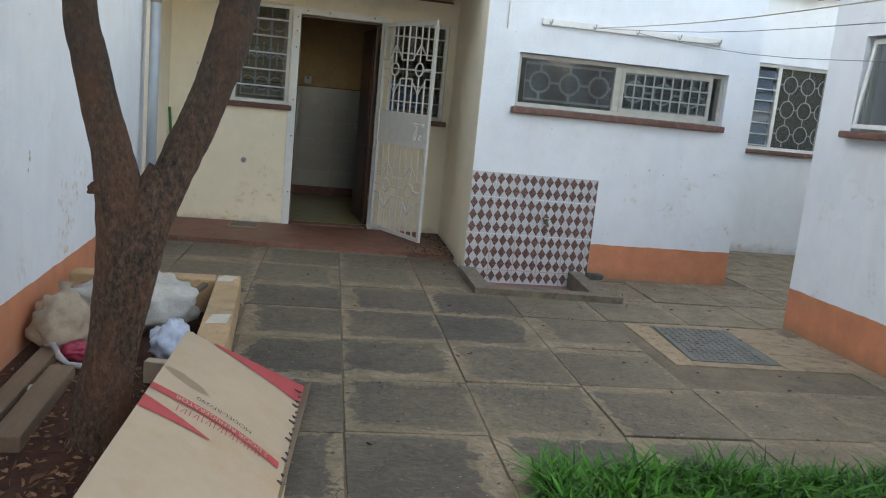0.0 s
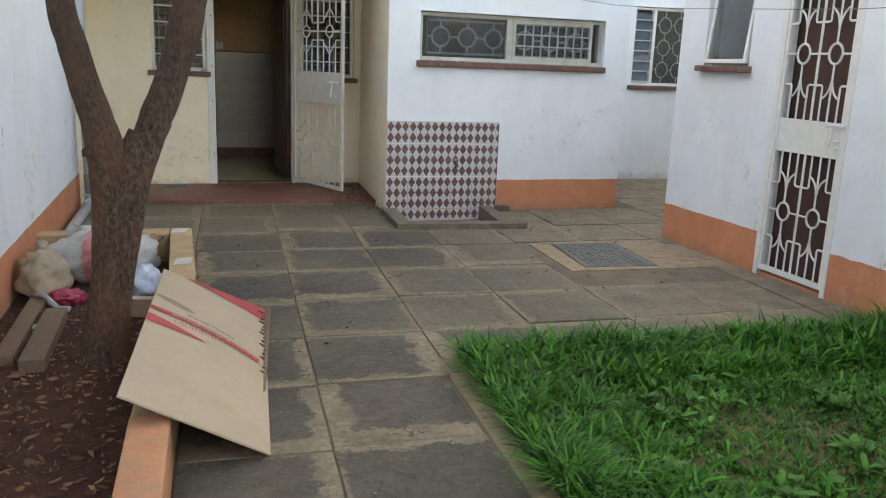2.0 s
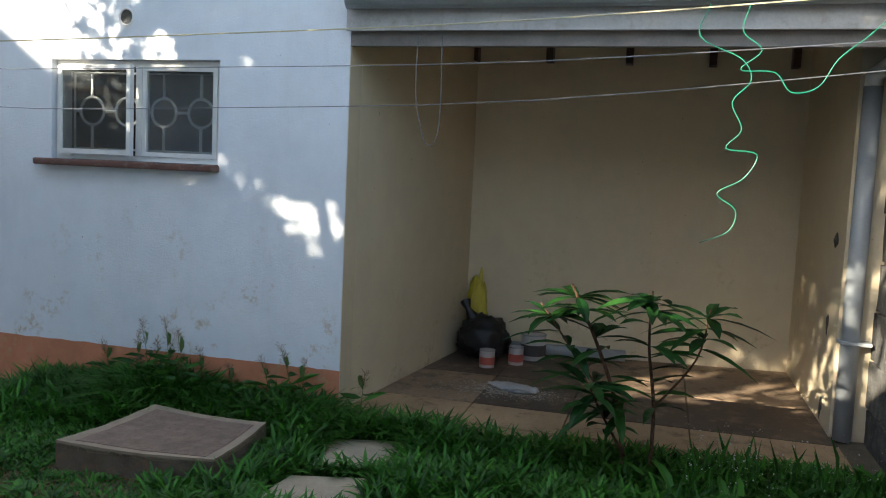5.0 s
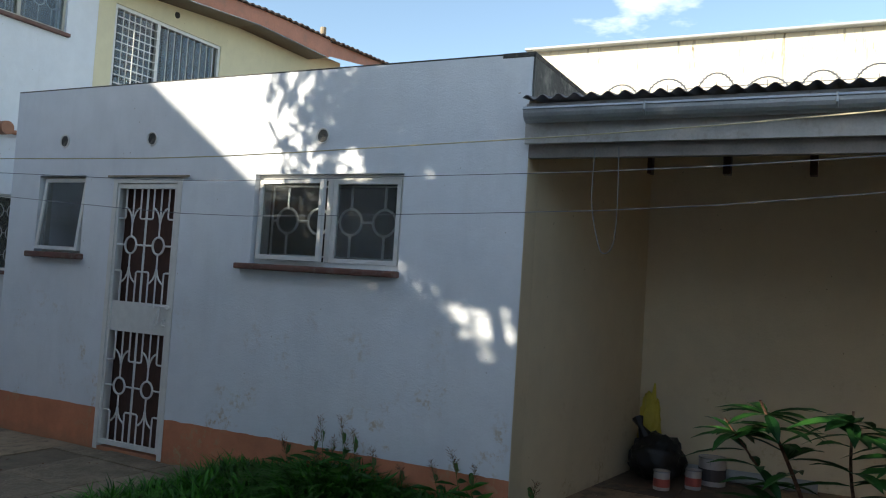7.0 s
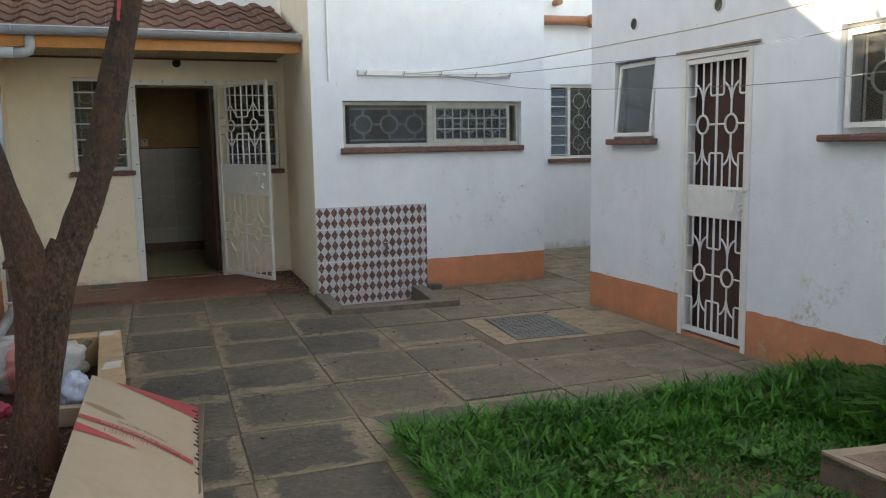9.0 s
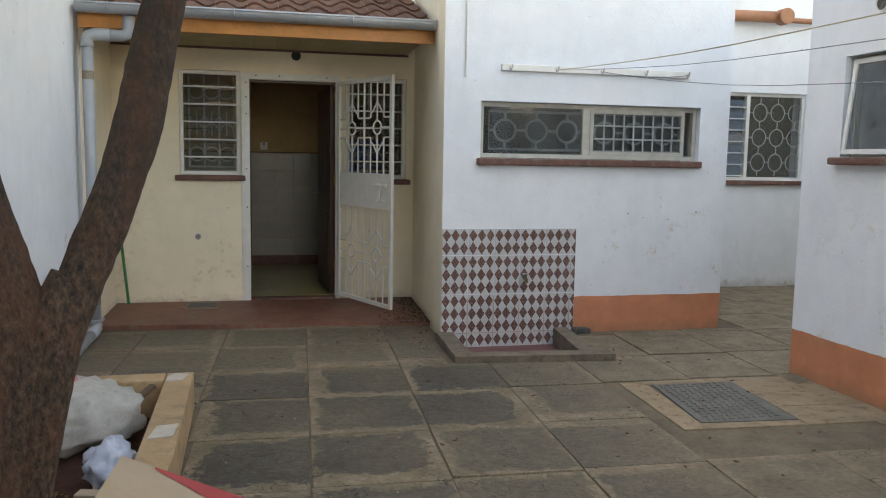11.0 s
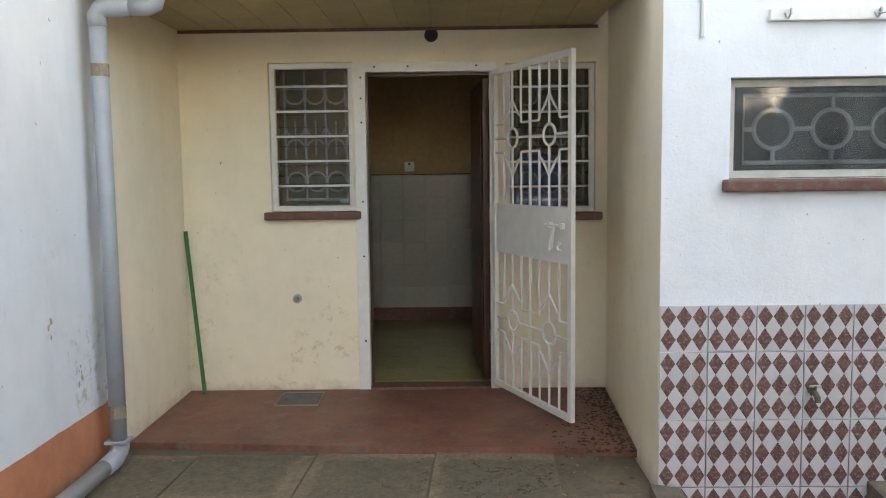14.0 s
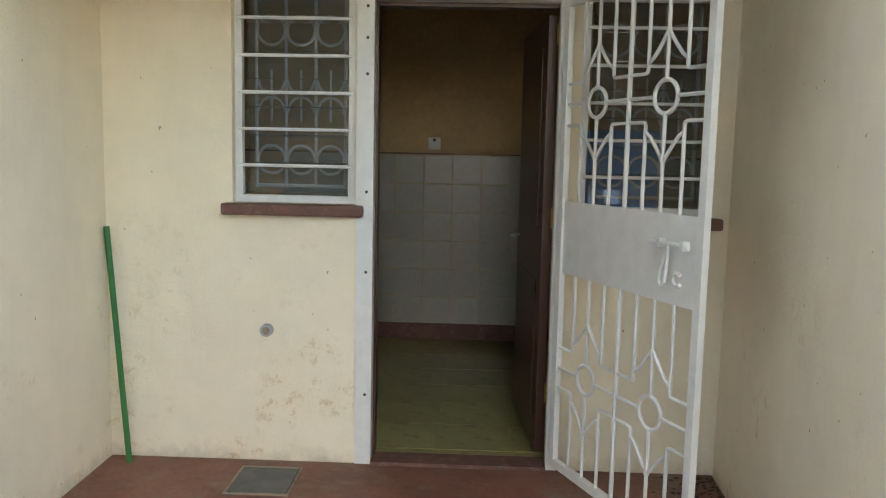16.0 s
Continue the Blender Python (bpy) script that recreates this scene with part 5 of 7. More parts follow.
strip = thing("rag_strip", "grey-pink twisted rag lying over the boards", "rag")
part("cloth", tube([(-0.41, 5.22, 0.06), (-0.37, 5.20, 0.068), (-0.335, 5.13, 0.066), (-0.31, 5.06, 0.064), (-0.27, 5.05, 0.03), (-0.22, 5.08, 0.012)], [0.010, 0.016, 0.012, 0.016, 0.012, 0.016], 8, flat=0.5), M_PLASTICRAG, strip, smooth=True)
scrap = thing("carton_scrap", "small torn piece of brown carton among the bags", "cardboard", at=(0.155, 4.93, 0.0), rz=-14)
part("board", box(-0.075, 0.05, -0.03, 0.03, 0.0, 0.10, 0.004), M_CARD, scrap)

# ---- flaked marks on the boundary wall ----
fm = thing("flaked_marks", "small brown flaked patches in the white paint of the boundary wall", "stain")
M_FLAKE = plain("bare_plaster", (0.50, 0.43, 0.33), 0.95, var=0.4, scale=30, bump=0.9, dist=0.004, dirt=(0.66, 0.64, 0.60))
frng = random.Random(77)
for y, z, r in ((4.02, 0.74, 0.045), (4.12, 0.60, 0.03), (4.30, 0.66, 0.055), (4.38, 0.52, 0.03), (3.2, 0.52, 0.03), (8.0, 0.49, 0.035), (7.75, 0.78, 0.03), (5.4, 0.9, 0.025)):
    for k in range(7):
        cy, cz, q = y + frng.gauss(0, r * 0.5), z + frng.gauss(0, r * 0.9), r * frng.uniform(0.15, 0.5)
        pts = [(-0.5362 + 0.00015 * k, cy + q * frng.uniform(0.5, 1.1) * math.cos(a), cz + q * frng.uniform(0.6, 1.5) * math.sin(a)) for a in (2 * math.pi * i / 11 for i in range(11))]
        raw("flake", pts, [tuple(range(11))], M_FLAKE, fm)

# ---- cardboard ----
nt = M_CARD.node_tree
base_in = nt.nodes["Principled BSDF"].inputs["Base Color"]
old = base_in.links[0].from_socket
place = nt.nodes.new("ShaderNodeTexCoord").outputs["Object"]
spl = nt.nodes.new("ShaderNodeSeparateXYZ")
nt.links.new(place, spl.inputs[0])
e1 = calc(nt, "ADD", calc(nt, "MULTIPLY", calc(nt, "SUBTRACT", spl.outputs["X"], 0.335), 11.0), 0.0)
e2 = calc(nt, "MULTIPLY", calc(nt, "ADD", calc(nt, "SUBTRACT", spl.outputs["Y"], 4.27), calc(nt, "MULTIPLY", calc(nt, "SUBTRACT", spl.outputs["X"], 0.335), 0.5)), 24.0)
rr = calc(nt, "ADD", calc(nt, "MULTIPLY", e1, e1), calc(nt, "MULTIPLY", e2, e2))
rr = calc(nt, "ADD", rr, calc(nt, "MULTIPLY", noise_tex(nt, place, 14, 4), 0.9))
nt.links.new(mix(nt, calc(nt, "MULTIPLY", calc(nt, "MULTIPLY", calc(nt, "SUBTRACT", 1.45, rr), 3.0, clamp=True), 0.75), old, (0.20, 0.145, 0.095)), base_in)
card = thing("cardboard_sheet", "flattened brown cardboard carton with red print, leaning on the kerb", "cardboard")
A, B, C, D = Vector((0.18, 3.08, 0.325)), Vector((0.65, 3.20, 0.014)), Vector((0.775, 4.90, 0.014)), Vector((0.27, 4.80, 0.285))


def on_card(u, v, w=0.0):
    """u from the planter side to the paving side, v along the walk."""
    p = A.lerp(B, u).lerp(D.lerp(C, u), v)
    n = (B - A).cross(D - A).normalized()
    n = n if n.z > 0 else -n
    sag = 0.02 * math.sin(math.pi * u) * math.sin(math.pi * v) - (0.018 if abs(v - 0.36) < 0.01 else 0)
    return p + n * (w + sag)


def card_patch(poly, w, steps=1):
    bm = bmesh.new()
    vs = [bm.verts.new(on_card(u, v, w)) for u, v in poly]
    lo = [bm.verts.new(on_card(u, v, w - 0.0015)) for u, v in poly]
    n = len(vs)
    bm.faces.new(vs)
    bm.faces.new(lo[::-1])
    for k in range(n):
        bm.faces.new((vs[k], lo[k], lo[(k + 1) % n], vs[(k + 1) % n]))
    bmesh.ops.recalc_face_normals(bm, faces=bm.faces[:])
    return bm


NU, NV = 8, 24
verts, faces = [], []
for w in (0.0, -0.006):
    for j in range(NV + 1):
        for i in range(NU + 1):
            verts.append(tuple(on_card(i / NU, j / NV, w)))
N1 = (NU + 1) * (NV + 1)
for j in range(NV):
    for i in range(NU):
        a = j * (NU + 1) + i
        faces.append((a, a + 1, a + NU + 2, a + NU + 1))
        faces.append((N1 + a + NU + 1, N1 + a + NU + 2, N1 + a + 1, N1 + a))
for j in range(NV):
    for i in (0, NU):
        a = j * (NU + 1) + i
        faces.append((a, a + NU + 1, N1 + a + NU + 1, N1 + a))
for i in range(NU):
    for j in (0, NV):
        a = j * (NU + 1) + i
        faces.append((a, a + 1, N1 + a + 1, N1 + a))
part_card = raw("sheet", verts, faces, M_CARD, card)


def card_strip(poly, material, name="print", w=0.0035):
    """A printed shape, laid on the bent sheet in short pieces."""
    (u0, va, vb), (u1, vc, vd) = poly
    n = 8
    verts, faces = [], []
    for k in range(n + 1):
        s = k / n
        u = u0 + (u1 - u0) * s
        verts += [tuple(on_card(u, va + (vc - va) * s, w)), tuple(on_card(u, vb + (vd - vb) * s, w))]
    for k in range(n):
        faces.append((2 * k, 2 * k + 2, 2 * k + 3, 2 * k + 1))
    return raw(name, verts, faces, material, card)


card_strip(((0.0, 0.575, 0.605), (0.92, 0.475, 0.505)), M_CARD_RED, "red_band")
card_strip(((0.0, 0.475, 0.535), (0.45, 0.44, 0.445)), M_CARD_RED, "red_wedge")
card_strip(((0.22, 0.985, 0.995), (1.0, 0.86, 0.995)), M_CARD_RED, "red_wedge")
for k in range(22):
    u, v = 0.20 + 0.027 * k, 0.523 - 0.055 * (0.027 * k)
    card_strip(((u, v - 0.014, v + 0.014), (u + 0.006, v - 0.015, v + 0.013)) if k % 3 != 1 else ((u, v - 0.014, v - 0.008), (u + 0.022, v + 0.008, v + 0.013)), M_CARD_RED, "print")


def card_words(words, u0, u1, v0, slope, height, material, stroke=0.0):
    """Lettering across the sheet from u0 to u1, its feet towards the far end."""
    cu = bpy.data.curves.new("lettering", "FONT")
    cu.body, cu.size, cu.offset = words, 1.0, stroke
    ob = bpy.data.objects.new("lettering", cu)
    me = bpy.data.meshes.new_from_object(ob)
    bpy.data.objects.remove(ob)
    xs = [v.co.x for v in me.vertices]
    lo, hi = min(xs), max(xs)
    for v in me.vertices:
        u = u0 + (u1 - u0) * (v.co.x - lo) / (hi - lo)
        v.co = on_card(u, v0 + slope * u - height * (v.co.y - 0.35), 0.0052)
    me.materials.append(material)
    t = new("lettering", me)
    t.parent = card
    return tagged(t)


card_words("2 DOOR REFRIGERATOR", 0.83, 0.16, 0.590, -0.1087, 0.024, M_CARD)
card_words("MODEL:RF/290", 0.68, 0.28, 0.634, -0.11, 0.023, M_CARD_DARK)
for k in range(16):
    v = 0.42 + 0.034 * k
    part("staple", tube([on_card(0.975, v, 0.005), on_card(0.93 + 0.02 * (k % 3), v + 0.006, 0.006), on_card(0.992, v + 0.01, 0.005)], 0.003, 4), M_CARD_DARK, card)
bm = bmesh.new()
q = [bm.verts.new(p) for p in (B + Vector((0.0, 0.5, 0.004)), C + Vector((0, 0, 0.0)), C + Vector((0.035, -0.02, 0.03)), B + Vector((0.03, 0.52, 0.02)))]
bm.faces.new(q)
bmesh.ops.solidify(bm, geom=bm.faces[:], thickness=0.005)
part("edge_flap", bm, M_CARD, card, "frayed folded edge of the carton")

# ---- tree ----
tree = thing("tree", "forked tree with rough grey-brown bark in the planter", "tree")


def smooth_path(pts, n=8):
    """A curve through (x, y, z, r) points."""
    out = []
    P = [np.array(p, float) for p in pts]
    P = [2 * P[0] - P[1]] + P + [2 * P[-1] - P[-2]]
    for i in range(1, len(P) - 2):
        for k in range(n):
            t = k / n
            a, b, c, d = P[i - 1], P[i], P[i + 1], P[i + 2]
            out.append(0.5 * (2 * b + (c - a) * t + (2 * a - 5 * b + 4 * c - d) * t * t + (3 * b - a - 3 * c + d) * t ** 3))
    out.append(P[-2])
    return out


def limb(name, pts, parent, n=18, rough=0.1, label=""):
    c = smooth_path(pts)
    bm = bmesh.new()
    rings = add_tube(bm, [p[:3] for p in c], [p[3] for p in c], n)
    for i, rg in enumerate(rings):
        o = Vector(c[i][:3])
        for v in rg:
            d = v.co - o
            k = noise.noise(Vector((v.co.x * 9, v.co.y * 9, v.co.z * 3))) + 0.5 * noise.noise(v.co * 26)
            v.co = o + d * (1 + rough * k)
    return part(name, bm, M_BARK, parent, label, smooth=True)


TY = 4.30
trunk = limb("trunk", [(0.03, TY - 0.02, -0.08, 0.14), (0.03, TY, 0.0, 0.112), (0.042, TY, 0.18, 0.095), (0.068, TY, 0.40, 0.082), (0.080, TY, 0.6, 0.078), (0.085, TY, 0.78, 0.082), (0.075, TY + 0.01, 0.92, 0.080), (0.045, TY + 0.02, 1.06, 0.068), (0.005, TY + 0.03, 1.2, 0.064), (-0.04, TY + 0.04, 1.38, 0.059), (-0.075, TY + 0.05, 1.55, 0.055), (-0.10, TY + 0.1, 2.1, 0.047), (-0.15, TY + 0.3, 3.1, 0.035), (-0.25, TY + 0.5, 3.9, 0.02)], tree, rough=0.09)
limbr = limb("limb", [(0.075, TY - 0.015, 0.0, 0.055), (0.100, TY - 0.02, 0.30, 0.050), (0.150, TY - 0.02, 0.6, 0.056), (0.186, TY, 0.80, 0.063), (0.232, TY + 0.03, 0.95, 0.067), (0.275, TY + 0.05, 1.07, 0.068), (0.320, TY + 0.06, 1.18, 0.067), (0.362, TY + 0.07, 1.30, 0.066), (0.400, TY + 0.08, 1.42, 0.069), (0.430, TY + 0.09, 1.54, 0.067), (0.462, TY + 0.1, 1.70, 0.064), (0.545, TY + 0.1, 2.05, 0.055), (0.68, TY + 0.15, 2.6, 0.045), (0.85, TY + 0.2, 3.3, 0.03), (1.0, TY + 0.2, 4.0, 0.018)], tree, rough=0.09)
limb("limb", [(0.10, TY, 0.74, 0.07), (0.16, TY + 0.02, 0.86, 0.078), (0.23, TY + 0.04, 1.00, 0.070)], tree)
part("knot", sack_mesh((0.024, 0.024, 0.024), 3.0), M_BARK, trunk, smooth=True).location = (0.008, TY - 0.045, 0.92)
part("cloth_strip", tube([(0.50, TY + 0.045, 1.96), (0.505, TY + 0.045, 2.03), (0.515, TY + 0.045, 2.10)], 0.012, 6, flat=0.3), M_CARD_RED, limbr, "strip of red cloth tied to the limb")
limb("branch", [(0.70, TY + 0.16, 2.75, 0.025), (0.75, TY - 0.4, 3.2, 0.018), (0.8, TY - 1.1, 3.6, 0.008)], tree, 8)
limb("branch", [(0.62, TY + 0.12, 2.35, 0.03), (0.9, TY - 0.1, 2.75, 0.022), (1.2, TY - 0.7, 2.80, 0.014), (1.33, TY - 1.1, 2.62, 0.008), (1.35, TY - 1.3, 2.35, 0.004)], tree)
for pts in ([(0.66, TY + 0.3, 2.6, 0.028), (0.9, TY + 0.9, 3.2, 0.018), (1.0, TY + 1.6, 3.6, 0.008)], [(0.0, TY + 0.1, 2.3, 0.03), (0.2, TY + 0.8, 3.0, 0.02), (0.3, TY + 1.5, 3.6, 0.01)],
            [(-0.08, TY + 0.3, 3.1, 0.025), (-0.5, TY + 0.2, 3.6, 0.015), (-0.9, TY, 3.9, 0.008)], [(0.85, TY + 0.3, 3.3, 0.02), (1.4, TY + 0.2, 3.7, 0.012), (1.8, TY + 0.3, 3.8, 0.006)]):
    limb("branch", pts, tree, 8)


def leaf_quads(centres, dirs, length, width, rng, fold=0.25):
    """Narrow pointed leaves: 6 vertices and 2 quads a leaf, folded along the rib."""
    n = len(centres)
    d = dirs / np.linalg.norm(dirs, axis=1)[:, None]
    r = rng.normal(size=(n, 3))
    s = np.cross(d, r)
    s /= np.linalg.norm(s, axis=1)[:, None]
    up = np.cross(s, d)
    L, W = (np.asarray(length) * np.ones(n))[:, None], (np.asarray(width) * np.ones(n))[:, None]
    tip = centres + d * L - up * L * 0.12
    m1 = centres + d * L * 0.33
    m2 = centres + d * L * 0.72
    v = np.stack([centres, m1 - s * W + up * W * fold, m2 - s * W * 0.8 + up * W * fold, tip, m2 + s * W * 0.8 + up * W * fold, m1 + s * W + up * W * fold, m1 * 0.5 + m2 * 0.5 - up * W * 0.1], axis=1).reshape(-1, 3)
    base = np.arange(n)[:, None] * 7
    f1 = base + np.array([0, 1, 6, 5])
    f2 = base + np.array([1, 2, 3, 6])
    f3 = base + np.array([5, 6, 3, 4])
    return v, np.concatenate([f1, f2, f3])


def np_object(name, verts, faces, material, parent=None, label="", kind=""):
    me = bpy.data.meshes.new(name)
    me.from_pydata(verts.tolist(), [], faces.tolist())
    me.materials.append(material)
    ob = new(name, me)
    if parent:
        ob.parent = parent
    return tagged(ob, label=label, kind=kind)


def pinnate(rng, tips, per_tip, spread, leaflets=9, l=0.05, w=0.009):
    """Sprays of paired leaflets about the given points."""
    C, D = [], []
    for t in tips:
        for _ in range(per_tip):
            o = np.array(t[:3]) + rng.normal(size=3) * spread * (t[3] if len(t) > 3 else 1)
            ax = rng.normal(size=3) + np.array([0, 0, -0.8])
            ax /= np.linalg.norm(ax)
            side = np.cross(ax, rng.normal(size=3))
            side /= np.linalg.norm(side)
            for k in range(leaflets):
                p = o + ax * 0.022 * k
                for sg in (-1, 1):
                    C.append(p)
                    D.append(side * sg + ax * 0.7)
    return np.array(C), np.array(D)


nrng = np.random.default_rng(11)
# crown tips, mostly out of view, placed to shade the annex and carport
tips = []
for _ in range(170):
    p = nrng.normal(size=3)
    p /= np.linalg.norm(p)
    rr = nrng.uniform(0.35, 1.0)
    tips.append((0.75 + p[0] * 1.25 * rr, 4.85 + p[1] * 1.05 * rr, 3.95 + p[2] * 0.80 * rr))
for _ in range(30):
    tips.append((nrng.uniform(0.9, 2.2), nrng.uniform(3.4, 4.6), nrng.uniform(3.2, 3.9)))
for _ in range(36):
    tips.append((nrng.uniform(-0.1, 0.8), nrng.uniform(5.1, 6.0), nrng.uniform(3.0, 3.7)))
for _ in range(80):
    tips.append((nrng.uniform(0.0, 1.2), nrng.uniform(2.2, 3.2), nrng.uniform(2.95, 4.4)))
for _ in range(100):
    tips.append((nrng.uniform(0.2, 1.3), nrng.uniform(1.5, 4.2), nrng.uniform(3.7, 4.6)))
for _ in range(60):
    tips.append((nrng.uniform(0.3, 1.3), nrng.uniform(2.9, 4.1), nrng.uniform(3.0, 4.1)))
for _ in range(46):
    tips.append((nrng.uniform(0.6, 1.0), nrng.uniform(4.3, 5.05), nrng.uniform(3.52, 3.85)))
for _ in range(7):
    tips.append((nrng.uniform(-0.25, 0.0), nrng.uniform(4.95, 5.3), nrng.uniform(2.72, 2.84)))
# unseen filler sprays added on sun rays to shade the lower annex wall
for _ in range(420):
    a, b = nrng.uniform(1.8, 3.5), nrng.uniform(0.62, 1.34)
    x = nrng.uniform(-1.1, -0.35)
    tips.append((x, a + 0.7 * (4.2 - x), b + 0.51 * (4.2 - x)))
C, Dn = pinnate(nrng, tips, 8, 0.15)
# leaflets cut out along the sun's way, so chosen sun patches reach the annex wall
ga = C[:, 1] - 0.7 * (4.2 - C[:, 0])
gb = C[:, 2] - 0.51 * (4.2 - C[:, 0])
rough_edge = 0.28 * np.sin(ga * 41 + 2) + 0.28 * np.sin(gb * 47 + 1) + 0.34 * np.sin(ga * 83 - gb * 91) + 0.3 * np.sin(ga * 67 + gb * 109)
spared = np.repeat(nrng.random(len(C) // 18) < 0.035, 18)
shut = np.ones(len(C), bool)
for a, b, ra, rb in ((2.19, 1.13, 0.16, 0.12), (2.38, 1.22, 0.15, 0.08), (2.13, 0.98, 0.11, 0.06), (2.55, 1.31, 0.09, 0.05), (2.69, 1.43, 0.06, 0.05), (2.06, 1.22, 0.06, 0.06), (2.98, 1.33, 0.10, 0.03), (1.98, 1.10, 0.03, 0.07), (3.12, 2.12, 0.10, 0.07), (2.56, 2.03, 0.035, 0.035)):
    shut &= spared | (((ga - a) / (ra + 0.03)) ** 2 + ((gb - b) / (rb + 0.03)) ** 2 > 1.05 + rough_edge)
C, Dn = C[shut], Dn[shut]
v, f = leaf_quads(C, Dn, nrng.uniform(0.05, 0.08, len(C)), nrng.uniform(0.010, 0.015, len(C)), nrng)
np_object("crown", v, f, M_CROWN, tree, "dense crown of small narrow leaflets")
low = [(1.33 + nrng.normal() * 0.075, 3.0 + nrng.normal() * 0.07, 2.31 + abs(nrng.normal()) * 0.14) for _ in range(22)]
C, Dn = pinnate(nrng, low, 6, 0.05, 7, 0.05)
v, f = leaf_quads(C, Dn, nrng.uniform(0.04, 0.065, len(C)), nrng.uniform(0.007, 0.011, len(C)), nrng)
np_object("hanging_spray", v, f, M_CROWN, tree, "low hanging spray of narrow leaflets")

# leaf litter and small growth on the bed
C = np.stack([nrng.uniform(-0.5, 0.2, 1700), nrng.uniform(1.4, 5.2, 1700), nrng.uniform(0.0, 0.02, 1700)], axis=1)
v, f = leaf_quads(C, np.stack([nrng.normal(size=1700), nrng.normal(size=1700), nrng.normal(size=1700) * 0.18], axis=1), nrng.uniform(0.015, 0.075, 1700) * nrng.uniform(0.5, 1.0, 1700), nrng.uniform(0.003, 0.010, 1700), nrng)
np_object("leaf_litter", v, f, M_LITTER, None, "dry fallen leaves on the planter soil", "stuff")
C = np.stack([1.9 + nrng.normal(size=90) * 0.28, 8.0 + nrng.normal(size=90) * 0.35, np.full(90, 0.034)], axis=1)
C = C[(C[:, 0] < 2.05) & (C[:, 1] < 9.2) & (C[:, 1] > 7.3)]
v, f = leaf_quads(C, np.stack([nrng.normal(size=len(C)), nrng.normal(size=len(C)), nrng.normal(size=len(C)) * 0.05], axis=1), 0.03, 0.006, nrng)
np_object("blown_leaves", v, f, M_LITTER, None, "small dead leaves blown into the corner", "stuff")
C = np.stack([nrng.uniform(0.6, 4.0, 150), nrng.uniform(3.9, 8.0, 150), np.full(150, 0.007)], axis=1)
v, f = leaf_quads(C, np.stack([nrng.normal(size=150), nrng.normal(size=150), nrng.normal(size=150) * 0.05], axis=1), nrng.uniform(0.012, 0.04, 150), 0.005, nrng)
np_object("paving_debris", v, f, M_LITTER, None, "scattered leaf bits on the paving", "stuff")

C = np.stack([nrng.uniform(2.0, 3.1, 260), nrng.uniform(2.2, 3.3, 260), np.full(260, 0.012)], axis=1)
v, f = leaf_quads(C, np.stack([nrng.normal(size=260), nrng.normal(size=260), nrng.normal(size=260) * 0.2], axis=1), nrng.uniform(0.02, 0.06, 260), 0.004, nrng)
np_object("lawn_straw", v, f, M_LITTER, None, "dry straw and leaf bits in the worn patch", "stuff")

# ---- lawn ----
M_STRIP = plain("tan_mortar", (0.33, 0.245, 0.16), 0.9, var=0.35, scale=6, bump=0.9, dist=0.006, dirt=(0.16, 0.115, 0.075))
part("edging_strip", prism([(1.30, -2.2), (1.50, -2.2), (1.56, 2.0), (1.60, 3.0), (1.66, 4.02), (1.50, 4.02), (1.44, 2.8), (1.36, 1.2)], -0.02, -0.0015, 0.002), M_STRIP, label="rough tan mortar strip along the lawn edge", kind="structure")
part("edging_strip", prism([(1.662, 3.85), (4.196, 3.72), (4.196, 4.0), (3.4, 4.06), (1.662, 4.09)], -0.02, -0.003, 0.002), M_STRIP, label="rough tan mortar strip along the lawn edge", kind="structure")
LAWN = [(1.60, 4.00), (1.53, 2.94), (1.45, -2.2), (4.30, -2.2), (4.30, -0.25), (4.045, 1.7), (4.06, 1.93), (4.195, 1.95), (4.195, 3.80), (3.9, 3.90)]
part("lawn_soil", prism(LAWN[::-1], -0.009, 0.006), M_LAWN_SOIL, label="earth under the grass", kind="structure")
QA = [(3.49, 1.41), (3.97, 1.40), (3.84, 1.82), (3.43, 1.75)]
QB = [(3.02, 1.40), (3.40, 1.44), (3.30, 1.79), (2.93, 1.82)]
QC = [(2.36, 1.50), (2.80, 1.46), (2.79, 1.92), (2.37, 1.99)]
QCOV = [(3.09, 2.06), (3.65, 2.10), (3.70, 2.78), (3.04, 2.84)]


def inside(poly, x, y, grow=0.0):
    cx, cy = sum(p[0] for p in poly) / len(poly), sum(p[1] for p in poly) / len(poly)
    res = np.zeros(x.shape, bool)
    n = len(poly)
    for i in range(n):
        x0, y0 = poly[i]
        x1, y1 = poly[(i + 1) % n]
        x0, y0, x1, y1 = cx + (x0 - cx) * (1 + grow), cy + (y0 - cy) * (1 + grow), cx + (x1 - cx) * (1 + grow), cy + (y1 - cy) * (1 + grow)
        hit = ((y0 > y) != (y1 > y)) & (x < (x1 - x0) * (y - y0) / (y1 - y0 + 1e-12) + x0)
        res ^= hit
    return res


